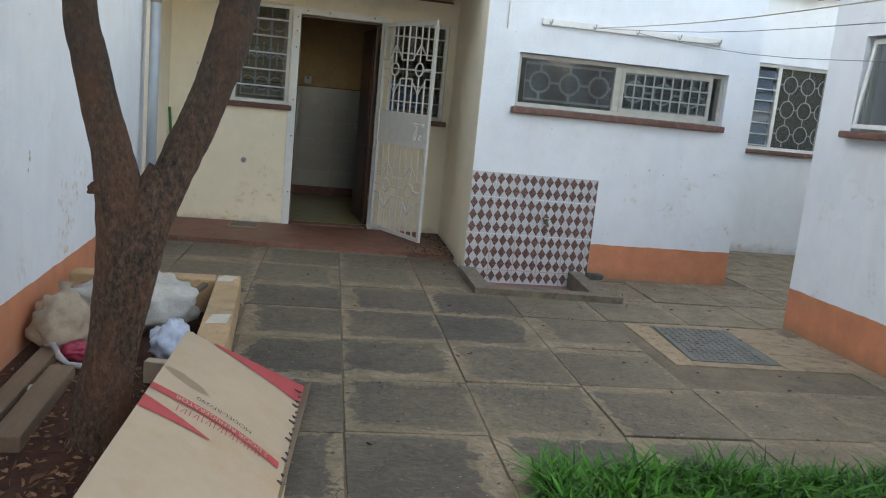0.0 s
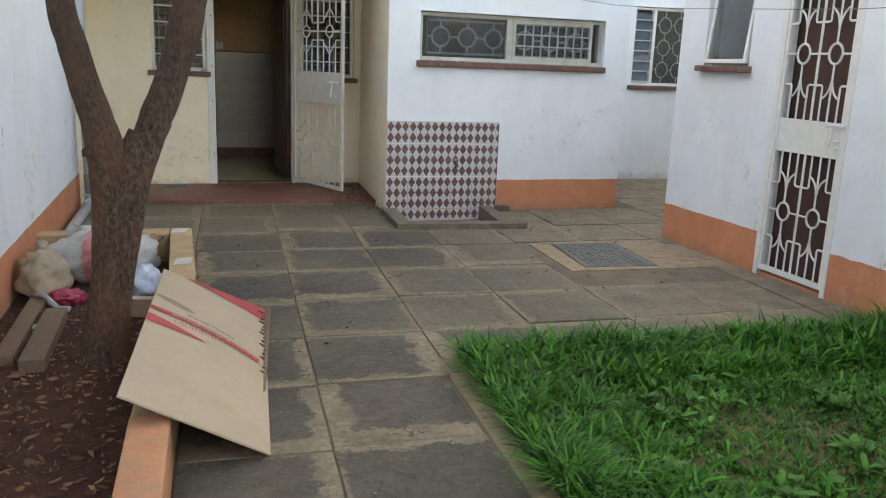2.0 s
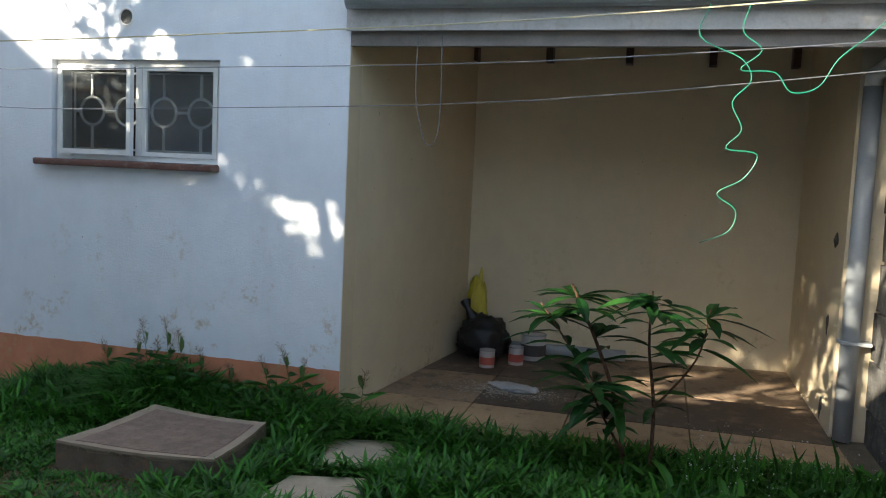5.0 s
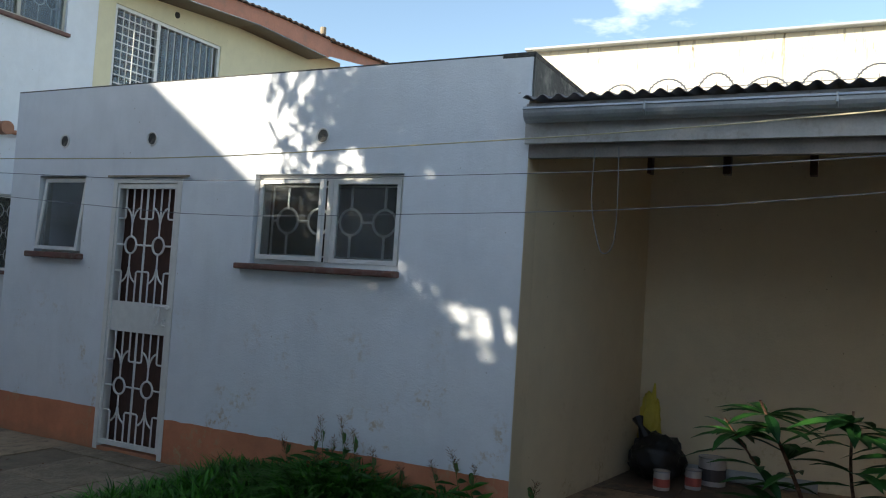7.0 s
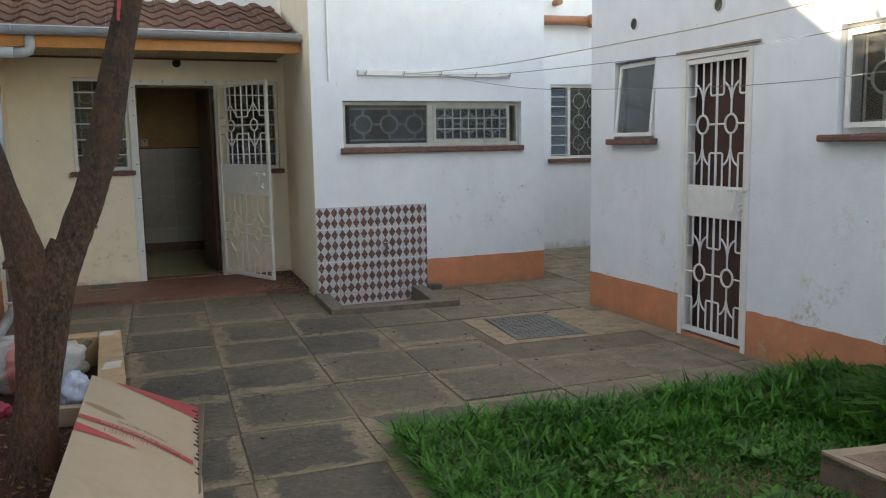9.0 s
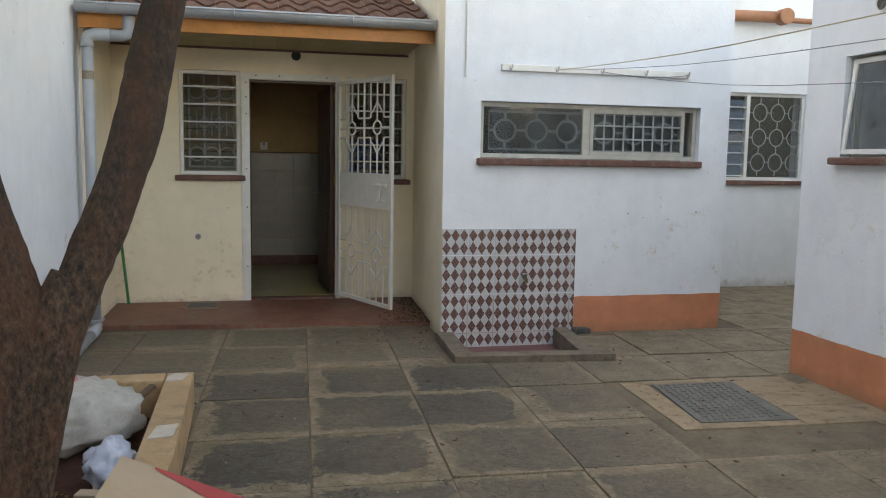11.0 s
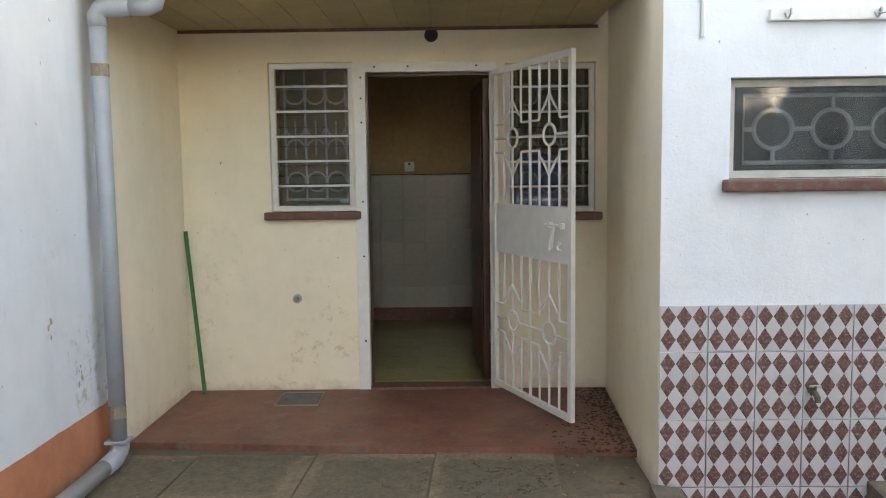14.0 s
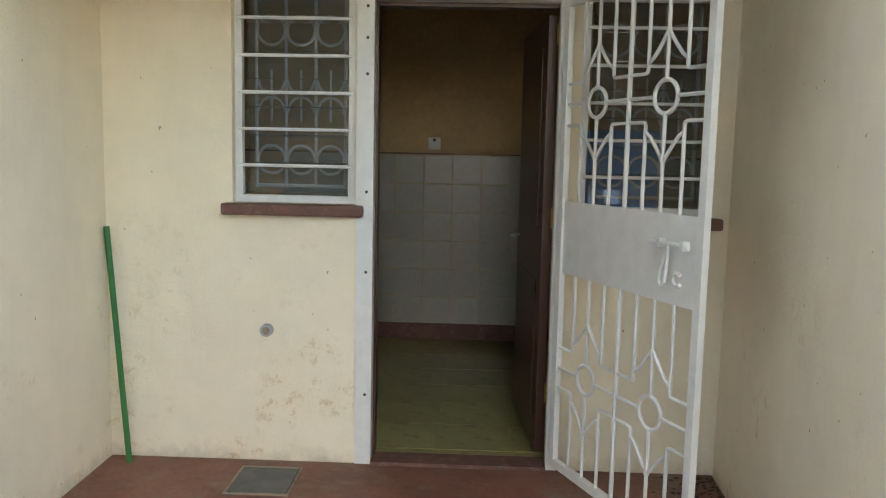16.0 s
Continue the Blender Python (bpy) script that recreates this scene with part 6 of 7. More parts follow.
def blades(n, area, height, width, lean, rng, keep=None, clump=0.0):
    """Grass blades of three bending segments. height is a function of x and y."""
    x0, x1, y0, y1 = area
    x, y = rng.uniform(x0, x1, n), rng.uniform(y0, y1, n)
    if clump:
        k = max(4, n // 14)
        cx, cy = rng.uniform(x0, x1, k), rng.uniform(y0, y1, k)
        pick = rng.integers(0, k, n)
        x, y = cx[pick] + rng.normal(size=n) * clump, cy[pick] + rng.normal(size=n) * clump
    ok = inside(LAWN, x, y)
    for q in (QA, QB, QC, QCOV):
        ok &= ~inside(q, x, y, 0.10)
    if keep is not None:
        ok &= keep(x, y)
    x, y = x[ok], y[ok]
    n = len(x)
    h = height(x, y) * rng.uniform(0.55, 1.2, n)
    a = rng.uniform(0, 2 * np.pi, n)
    le = rng.uniform(0.3, 1.0, n) * lean
    w = width * rng.uniform(0.7, 1.3, n)
    dx, dy = np.cos(a), np.sin(a)
    sx, sy = -dy, dx
    V = []
    for t, ww in ((0.0, 0.7), (0.35, 1.0), (0.7, 0.75), (1.0, 0.0)):
        out = le * h * t ** 1.8
        z = h * (t - 0.35 * le * t ** 2.2)
        c = np.stack([x + dx * out, y + dy * out, z + 0.003], axis=1)
        if ww:
            s = np.stack([sx * w * ww, sy * w * ww, np.zeros(n)], axis=1)
            V += [c - s, c + s]
        else:
            V.append(c)
    v = np.stack(V, axis=1).reshape(-1, 3)
    v[:, 0] = np.minimum(v[:, 0], np.where(v[:, 1] > 1.93, 4.19, 9))
    b = np.arange(n)[:, None] * 7
    f = np.concatenate([b + np.array([0, 1, 3, 2]), b + np.array([2, 3, 5, 4])]).tolist() + (b + np.array([4, 5, 6])).tolist()
    return v, f


def tall(x, y):
    """Tall rim along the paving and by the wall, short in the trodden middle."""
    edge = np.minimum.reduce([x - 1.52, 3.95 - y])
    rim = np.clip(1.0 - edge / 0.7, 0, 1)
    wallside = np.clip((x - 3.55) / 0.4, 0, 1) * (y > 1.9)
    patch = np.exp(-((x - 2.65) ** 2 / 0.4 + (y - 2.75) ** 2 / 0.5))
    return 0.045 + 0.085 * rim + 0.045 * wallside - 0.03 * patch + 0.02 * np.sin(x * 7 + 1) * np.sin(y * 6)


def not_bare(x, y):
    g = np.sin(x * 9.1 + y * 4.3) + np.sin(y * 8.3 - x * 3.1)
    d = np.exp(-((x - 2.6) ** 2 / 0.30 + (y - 2.7) ** 2 / 0.35))
    return (g * 0.25 + np.sin(x * 31) * np.sin(y * 29) * 0.3 + 1.0) > d * 1.85


def lawn_part(name, label, *args, material=M_GRASS, **kw):
    v, f = blades(*args, **kw)
    me = bpy.data.meshes.new(name)
    me.from_pydata(v.tolist(), [], f)
    me.materials.append(material)
    return tagged(new(name, me), label=label, kind="stuff")


lawn_part("grass", "thick green lawn grass", 46000, (1.42, 4.2, 0.6, 3.98), tall, 0.0036, 1.2, nrng, keep=not_bare, clump=0.022)
lawn_part("grass", "tall grass along the lawn edge", 20000, (1.45, 4.2, 2.6, 4.0), lambda x, y: tall(x, y) * 1.35, 0.0048, 1.6, nrng, keep=lambda x, y: (x < 1.97) | (y > 3.55), clump=0.03)
lawn_part("short_grass", "thin short grass in the worn patch", 9000, (1.9, 3.3, 2.1, 3.4), lambda x, y: 0.026 + 0.0 * x, 0.0035, 1.3, nrng, clump=0.05)
lawn_part("clover", "low broad-leaved ground cover in the lawn", 34000, (1.5, 4.19, 0.6, 3.9), lambda x, y: 0.03 + 0.45 * tall(x, y), 0.0065, 1.1, nrng, keep=not_bare, material=M_WEED, clump=0.03)
lawn_part("ground_weeds", "leafy weeds along the annex wall", 17000, (3.62, 4.2, 1.2, 3.8), lambda x, y: 0.09 + (0.10 + 0.14 * np.exp(-((y - 3.0) / 0.35) ** 2) + 0.06 * np.exp(-((y - 2.2) / 0.25) ** 2)) * np.clip((x - 3.6) / 0.4, 0, 1), 0.0085, 1.6, nrng, material=M_WEED, clump=0.05)
lawn_part("ground_weeds", "leafy weeds near the carport", 30000, (2.6, 4.3, -1.9, 2.05), lambda x, y: 0.08 + 0.06 * np.sin(x * 5) ** 2 + 0.0 * y, 0.0095, 1.4, nrng, material=M_WEED, clump=0.05)
lawn_part("grass", "rough grass before the carport", 26000, (1.4, 4.3, -2.2, 1.6), lambda x, y: 0.07 + 0.0 * x, 0.003, 1.1, nrng)


def weed_stalk(at, h, seed):
    root = thing("weed", "tall thin weed with drooping leaves and a seed head", "weed", "weeds by the annex wall", at=at)
    r = np.random.default_rng(seed)
    lean = r.normal(size=2) * 0.05
    lean[0] = -abs(lean[0])
    pts = [(lean[0] * t * t, lean[1] * t * t, h * t) for t in (0, 0.25, 0.5, 0.75, 1.0)]
    part("stem", tube(pts, [0.004, 0.003, 0.0022, 0.0015, 0.001], 5), M_WEED, root)
    n = 9
    t = np.linspace(0.15, 0.72, n)
    C = np.stack([lean[0] * t * t, lean[1] * t * t, h * t], axis=1)
    a = np.arange(n) * 2.4
    D = np.stack([np.cos(a) - 0.35, np.sin(a), 0.25 + 0 * a], axis=1)
    v, f = leaf_quads(C, D, r.uniform(0.10, 0.18, n), 0.015, r)
    part_leaves = np_object("leaves", v, f, M_WEED, root)
    m = 70
    t = r.uniform(0.72, 1.03, m)
    C = np.stack([lean[0] * t * t, lean[1] * t * t, h * t], axis=1)
    D = np.stack([r.normal(size=m), r.normal(size=m), np.full(m, 1.2)], axis=1)
    v, f = leaf_quads(C, D, r.uniform(0.02, 0.05, m), 0.0009, r)
    np_object("seed_head", v, f, M_LITTER, root)


for k, (x, y, h) in enumerate(((3.95, 3.12, 0.42), (3.93, 3.02, 0.5), (3.96, 2.93, 0.38), (3.9, 2.86, 0.52), (3.95, 2.80, 0.46), (3.88, 2.95, 0.4), (3.97, 3.3, 0.33), (3.92, 2.66, 0.36), (3.95, 2.24, 0.34), (3.97, 2.12, 0.42), (3.93, 2.05, 0.36), (3.98, 1.72, 0.32), (3.9, 2.45, 0.3), (3.85, 3.05, 0.3), (3.86, 2.75, 0.34))):
    weed_stalk((x + 0.13, y + 0.05, 0.005), h, 40 + k)

cover = thing("inspection_cover", "raised worn concrete inspection chamber cover in the lawn", "chamber cover")
# sides darker and browner than the rim and lid
M_COVER_SIDE = plain("dark_concrete_side", (0.16, 0.115, 0.085), 0.95, var=0.6, scale=9, bump=0.9, dist=0.006, dirt=(0.22, 0.12, 0.07))
M_RIM = plain("worn_tan_rim", (0.34, 0.255, 0.18), 0.9, var=0.3, scale=8, bump=0.7, dist=0.004)
M_LID = plain("reddish_concrete_lid", (0.27, 0.185, 0.14), 0.9, var=0.45, scale=14, bump=1.0, dist=0.008, dirt=(0.20, 0.10, 0.075))


def cover_point(a, b, lift=0.0):
    """A point of the dished top: corners stand highest, edges sag between them."""
    p0, p1, p2, p3 = (Vector((*q, 0)) for q in QCOV)
    p = p0.lerp(p1, a).lerp(p3.lerp(p2, a), b)
    c, d = abs(2 * a - 1), abs(2 * b - 1)
    p.z = 0.117 + 0.013 * (c * d) ** 1.5 + 0.008 * max(c, d) ** 6 + 0.003 * noise.noise(p * 11) + lift
    return p


def dish(name, a0, a1, material, label, lift, foot):
    n, bm = 14, bmesh.new()
    g = [[bm.verts.new(cover_point(a0 + (a1 - a0) * i / n, a0 + (a1 - a0) * j / n, lift)) for i in range(n + 1)] for j in range(n + 1)]
    for j in range(n):
        for i in range(n):
            bm.faces.new((g[j][i], g[j][i + 1], g[j + 1][i + 1], g[j + 1][i]))
    rimv = g[0][:-1] + [g[j][n] for j in range(n)] + g[n][:0:-1] + [g[j][0] for j in range(n, 0, -1)]
    low = [bm.verts.new((v.co.x, v.co.y, foot)) for v in rimv]
    for k in range(len(rimv)):
        bm.faces.new((rimv[k], low[k], low[(k + 1) % len(low)], rimv[(k + 1) % len(low)]))
    bmesh.ops.recalc_face_normals(bm, faces=bm.faces[:])
    return part(name, bm, material, cover, label, smooth=False)


dish("block", 0.0, 1.0, M_COVER_SIDE, "", -0.012, 0.0)
dish("rim", 0.0, 1.0, M_RIM, "worn tan concrete rim", 0.0, 0.098)
dish("lid", 0.075, 0.925, M_LID, "reddish rough concrete lid", 0.003, 0.10)
for q in (QA, QB, QC):
    s = thing("stepping_slab", "thin square stepping slab sunk in the grass", "paving slab", "stepping slabs")
    part("slab", prism(q, 0.0, 0.035, 0.008), plain("stepping_stone", (0.44, 0.35, 0.25), 0.85, var=0.3, scale=5, bump=0.5, dist=0.003) if q is QA else bpy.data.materials["stepping_stone"], s)

# ---- carport ----
# white paint greyed to stand for the tree's shade, plus dirt patches
M_FASCIA_GREY = plain("shaded_fascia_paint", (0.46, 0.45, 0.44), 0.6, var=0.25, scale=5, bump=0.3, dirt=(0.34, 0.31, 0.28))
# beam colour darkened for the shade under the tree and roof edge
M_BEAM = plain("shaded_beam_paint", (0.24, 0.215, 0.20), 0.8, var=0.35, scale=6, bump=0.4)
M_MOSSY = plain("mossy_render", (0.13, 0.13, 0.12), 0.9, var=0.6, scale=4, bump=0.7, dist=0.005, dirt=(0.26, 0.25, 0.22), stretch=(1, 1, 0.4))
M_BAY_TAN = plain("tan_cement", (0.42, 0.275, 0.155), 0.8, var=0.3, scale=3.5, bump=0.5, dist=0.003, dirt=(0.20, 0.13, 0.08))
# darker cement for the inner bays
M_BAY_DARK = plain("dark_bay_cement", (0.10, 0.07, 0.05), 0.6, var=0.5, scale=2.5, bump=0.5, dist=0.003, dirt=(0.22, 0.15, 0.10))
part("carport_floor", box(4.32, 6.6, -2.2, ANNEX_Y0 - 0.006, -0.009, 0.045), M_JOINT, kind="structure")
fl = tagged(new("carport_slabs"), label="stained cement floor bays of the carport", kind="structure")
part("carport_apron", prism([(4.06, 1.68), (4.315, -0.27), (4.315, 1.932), (4.06, 1.932)], -0.009, 0.052, 0.006), M_BAY_TAN, label="cement edge of the carport floor", kind="structure")
for x0, x1 in ((4.325, 4.72), (4.73, 5.45), (5.46, 6.56)):
    for y0, y1 in ((1.28, 1.93), (0.70, 1.272), (0.02, 0.692), (-0.76, 0.012)):
        part("slab", box(x0, x1 - 0.002, y0, y1, 0.0455, 0.058, 0.003), M_BAY_TAN if x0 < 4.5 else M_PORCH if (y0 > 1.2 and x0 < 5) or (y0 < 0.1 and x0 > 5) else M_BAY_DARK, fl)
part("beam", box(4.19, 4.24, -2.6, ANNEX_Y0 - 0.006, 2.10, 2.19), M_BEAM, label="beam along the carport front, darkened for tree shade", kind="structure")
part("fascia", box(4.13, 4.155, -2.6, ANNEX_Y0 - 0.002, 2.17, 2.395), M_FASCIA_GREY, label="white fascia board behind the gutter, greyed for tree shade, with dirt patches", kind="structure")
raf = tagged(new("rafters"), label="dark timber rafters under the carport sheets", kind="structure")
for y in (1.72, 1.15, 0.56, -0.04, -0.62):
    bm = box(4.245, car_x(y) - 0.008, y - 0.025, y + 0.025, 2.24, 2.37)
    for vv in bm.verts:
        vv.co.z += 0.115 * (vv.co.x - 4.245) + (0.04 if vv.co.x > 5 else 0.0)
    part("rafter", bm, M_TIMBER_DARK, raf)
    part("rafter_foot", box(car_x(y) - 0.11, car_x(y) - 0.01, y - 0.027, y + 0.027, 2.32, 2.53, 0.004), M_TIMBER_DARK, raf)
verts, faces = [], []
NS = 480
for i in range(NS + 1):
    y = ANNEX_Y0 - 0.012 - 4.5 * i / NS
    z = 0.013 * math.sin(2 * math.pi * i / 9.6)
    for x, zz in ((4.04, 2.405), (6.75, 2.737)):
        verts.append((x, y, zz + z))
        verts.append((x, y, zz + z + 0.004))
for i in range(NS):
    a, b = 4 * i, 4 * (i + 1)
    faces += [(a, b, b + 2, a + 2), (a + 1, a + 3, b + 3, b + 1), (a, a + 1, b + 1, b), (a + 2, b + 2, b + 3, a + 3)]
raw("carport_roof", verts, faces, M_SHEET, None, "weathered grey corrugated roof sheet", "structure", smooth=True)
gutter("carport_gutter", -0.72, ANNEX_Y0 - 0.03, 4.065, 2.335, 0.058, "pale grey plastic gutter along the carport roof", "y")
part("parapet_side_cap", box(ANNEX_X - 0.004, 8.0, ANNEX_Y0 - 0.012, ANNEX_Y0 + 0.19, ANNEX_TOP - 0.018, ANNEX_TOP + 0.012, 0.006), M_STONE, label="dark weathered parapet top", kind="structure")
part("parapet_cap", box(ANNEX_X - 0.002, ANNEX_X + 0.19, ANNEX_Y0 + 0.192, ANNEX_Y1 + 0.002, ANNEX_TOP + 0.001, ANNEX_TOP + 0.010, 0.004), M_STONE, label="dark mould line on the parapet top", kind="structure")
part("parapet_face", box(ANNEX_X + 0.002, 8.0, ANNEX_Y0 - 0.011, ANNEX_Y0 - 0.003, 2.36, ANNEX_TOP - 0.02), M_MOSSY, label="dark mossy face of the parapet", kind="structure")
part("flashing", tube([(ANNEX_X - 0.005, 1.925, 2.41), (4.30, 1.92, 2.44), (4.5, 1.925, 2.42), (4.8, 1.922, 2.44), (5.4, 1.925, 2.44)], 0.028, 8), M_CONCRETE, label="rough mortar flashing", kind="structure")
bag = thing("rubbish_bag", "full black plastic rubbish bag in the carport corner", "bag", at=(5.99, 1.50, 0.059))
part("body", sack_mesh((0.17, 0.20, 0.18), 1.9, 0.0, 0.10), M_BAG_BLACK, bag, smooth=True)
part("knot", tube([(0.02, 0.1, 0.3), (0.0, 0.13, 0.36), (0.03, 0.16, 0.41)], [0.05, 0.02, 0.045], 8), M_BAG_BLACK, bag)
yb = thing("yellow_bag", "yellow plastic bag propped in the corner behind the black bag", "bag", at=(6.17, 1.60, 0.059))
bm = sack_mesh((0.05, 0.085, 0.34), 4.4)
part("body", bm, M_BAG_YELLOW, yb, smooth=True)


def tin(name, at, r, h, label, mat, handle=False):
    root = thing(name, label, "paint tin", at=at)
    bm = bmesh.new()
    add_tube(bm, [(0, 0, 0), (0, 0, 0.004), (0, 0, h - 0.004), (0, 0, h)], [r * 0.98, r, r, r * 0.98], 24)
    part("body", bm, M_TIN, root)
    part("rim", tube([(r * math.cos(a), r * math.sin(a), h) for a in (2 * math.pi * k / 24 for k in range(24))], 0.004, 6, True), M_STEEL, root)
    bm = bmesh.new()
    add_tube(bm, [(0, 0, h * 0.18), (0, 0, h * 0.62)], [r + 0.001, r + 0.001], 24, caps=False)
    part("paper_label", bm, mat, root)
    if handle:
        part("handle", tube([(r * math.cos(a) * 1.02, 0.0, h * 0.9 - r * 0.8 * math.sin(a)) for a in (math.pi * k / 10 for k in range(11))], 0.003, 6), M_STEEL, root)


tin("paint_tin", (5.68, 1.40, 0.059), 0.055, 0.125, "small open paint tin with a red label", M_TIN_RED)
tin("paint_tin", (5.86, 1.22, 0.059), 0.055, 0.13, "small rusty paint tin with a red label", M_TIN_RED)
tin("paint_bucket", (6.10, 1.13, 0.059), 0.095, 0.19, "white paint bucket with dark drips", M_CARD_DARK, True)
hp = thing("grey_pipe", "long grey plastic pipe lying along the back wall", "pipe")
part("pipe", tube([(6.25, 1.40, 0.105), (6.34, 0.45, 0.10)], 0.045, 14), M_PIPE, hp, smooth=True)
rag = thing("rag", "grey rag in a patch of white powder on the floor", "rag", at=(5.10, 1.10, 0.059), rz=-20)
part("cloth", sack_mesh((0.07, 0.17, 0.022), 6.6), M_PLASTICRAG, rag, smooth=True)
prng = random.Random(8)
verts, faces = [], []
for k in range(2600):
    a, r = prng.uniform(0, 6.283), abs(prng.gauss(0, 0.12))
    cx, cy, s = 5.08 + r * math.cos(a) * 0.9, 1.10 + r * math.sin(a) * 1.9, prng.uniform(0.002, 0.006)
    n0 = len(verts)
    verts += [(cx + s * math.cos(t) * prng.uniform(0.6, 1.4), cy + s * math.sin(t) * prng.uniform(0.6, 1.4), 0.0592 + 0.000001 * k) for t in (0, 1.257, 2.513, 3.77, 5.027)]
    faces.append(tuple(range(n0, n0 + 5)))
raw("white_powder", verts, faces, M_PLASTER_WHITE, None, "thin scattered white powder on the carport floor", "stuff")

# right boundary of grey stone
F_STONE = frame_of((5.02, -0.93, 0), (-1, 0.0, 0))
part("stone_core", box_m(F_STONE, 0, 3.2, -0.1, 2.35, -0.2, -0.012), M_JOINT, label="mortared core of the stone wall", kind="structure")
sw = tagged(new("wall_stone"), label="boundary wall of rough grey quarry stone", kind="structure")
rng = random.Random(9)
for j in range(9):
    u = -0.0 if j % 2 else -0.18
    while u < 3.2:
        l = rng.uniform(0.36, 0.46)
        a, b = max(u, 0.0), min(u + l - 0.012, 3.2)
        if b - a > 0.06:
            bm = bmesh.new()
            add_box_m(bm, F_STONE, a, b, 0.27 * j - 0.02, 0.27 * j + 0.238, -0.03, rng.uniform(0.0, 0.015))
            bmesh.ops.subdivide_edges(bm, edges=bm.edges[:], cuts=1)
            for vv in bm.verts:
                vv.co += Vector([rng.uniform(-0.005, 0.005) for _ in range(3)])
            part("stone", bm, M_STONE, sw)
        u += l
rp = thing("downpipe", "tall grey plastic downpipe at the carport corner", "pipe")
part("upright", tube([(4.86, -0.80, 0.059), (4.86, -0.80, 2.0)], 0.05, 16), M_PIPE, rp, smooth=True)
part("elbow", tube([(4.86, -0.80, 1.98), (4.86, -0.80, 2.06), (4.80, -0.85, 2.10), (4.4, -0.82, 2.12), (4.2, -0.78, 2.15), (4.1, -0.74, 2.18), (4.07, -0.70, 2.26)], 0.048, 16), M_METAL_WHITE, rp, smooth=True)
part("clip", box(4.80, 4.92, -0.90, -0.74, 0.60, 0.62, 0.004), M_PIPE, rp)
for x, z in ((5.15, 1.15), (5.2, 0.62), (5.18, 0.15)):
    s = thing("stone", "rough stone chunk jutting from the carport wall", "stone", "jutting stones", at=(x, -0.79, z))
    bm = bmesh.new()
    lumpy(bm, (0, 0, 0), (0.10, 0.06, 0.13), x + z, 0.15, 2.0, 2)
    part("chunk", bm, M_STONE, s)

# ---- pipes on the far wall ----
cp = thing("drain_pipe", "brown clay waste pipe with a round access cap", "pipe")
part("pipe", tube([(4.75, 9.70, 2.92), (6.30, 9.70, 2.95)], 0.06, 14), M_CLAY_PIPE, cp, smooth=True)
part("cap", tube([(6.28, 9.72, 2.95), (6.28, 9.60, 2.95)], 0.085, 16), M_CLAY_PIPE, cp)
part("thin_pipe", tube([(6.30, 9.74, 2.93), (7.4, 9.74, 2.93)], 0.03, 10), M_CLAY_PIPE, cp)
part("stub", tube([(5.80, 9.819, 3.17), (5.80, 9.67, 3.17)], 0.04, 12), M_CLAY_PIPE, cp)
uv = thing("wall_vent", "round dark vent hole in the cream upper wall", "vent", at=(9.05, 9.819, 5.30))
# black disc paints the hole's inner shade
part("opening", tube([(0, 0, 0), (0, -0.01, 0)], 0.05, 16), M_DARK, uv)

# ---- tiled roof of the main house ----
mr = tagged(new("main_roof"), label="tiled roof of the main house with orange fascia", kind="structure")
M_FASCIA = plain("faded_orange_fascia", (0.50, 0.20, 0.12), 0.6, var=0.25, scale=2, bump=0.3, dirt=(0.36, 0.17, 0.11))
EAVE = [(7.4, 5.29, 5.54), (8.9, 5.42, 5.67), (10.4, 5.55, 5.80), (11.4, 5.56, 5.85), (12.42, 5.56, 5.89)]
BACK = [(12.44, 5.60, 5.87), (13.5, 5.74, 5.94), (14.7, 5.92, 6.00)]
for pts, y0 in ((EAVE, 9.32), (BACK, 9.36)):
    bm = bmesh.new()
    rows = [[bm.verts.new(p) for p in ((x, y0, a), (x, y0 + 0.03, a), (x, y0 + 0.03, b), (x, y0, b))] for x, a, b in pts]
    bm.faces.new(rows[0])
    bm.faces.new(rows[-1][::-1])
    for a, b in zip(rows, rows[1:]):
        for k in range(4):
            bm.faces.new((a[k], b[k], b[(k + 1) % 4], a[(k + 1) % 4]))
    bmesh.ops.recalc_face_normals(bm, faces=bm.faces[:])
    part("fascia", bm, M_FASCIA, mr, "faded red-orange fascia board")
TOPS = EAVE + BACK
bm = bmesh.new()
trng = random.Random(31)
for k in range(44):
    x = 7.4 + 7.3 * k / 44
    for (xa, _, za), (xb, _, zb) in zip(TOPS, TOPS[1:]):
        if xa <= x <= xb:
            z = za + (zb - za) * (x - xa) / (xb - xa)
    for j in range(3):
        p = Vector((x + trng.uniform(-0.01, 0.01), 9.27 + 0.3 * j, z + 0.012 + 0.055 * j + trng.uniform(-0.008, 0.008)))
        pts = [p + Vector((0.175 * t, 0, 0.04 * math.sin(t * math.pi))) for t in (0, 0.2, 0.4, 0.6, 0.8, 1.0)]
        a = [bm.verts.new(q) for q in pts]
        b = [bm.verts.new(q + Vector((0, 0.33, 0.05))) for q in pts]
        c = [bm.verts.new(q + Vector((0, 0, -0.028))) for q in pts]
        for i in range(5):
            bm.faces.new((a[i], a[i + 1], b[i + 1], b[i]))
            bm.faces.new((c[i], c[i + 1], a[i + 1], a[i]))
part("tiles", bm, plain("grey_brown_roof_tile", (0.15, 0.10, 0.08), 0.9, var=0.5, scale=4, bump=0.6, dist=0.01, dirt=(0.24, 0.19, 0.14), per_island=0.4), mr, "weathered grey-brown roof tiles", "stuff")
bm = bmesh.new()
lo = [bm.verts.new((x, 9.35, a - 0.004)) for x, a, b in EAVE]
hi = [bm.verts.new((x, 9.85, a - 0.004)) for x, a, b in EAVE]
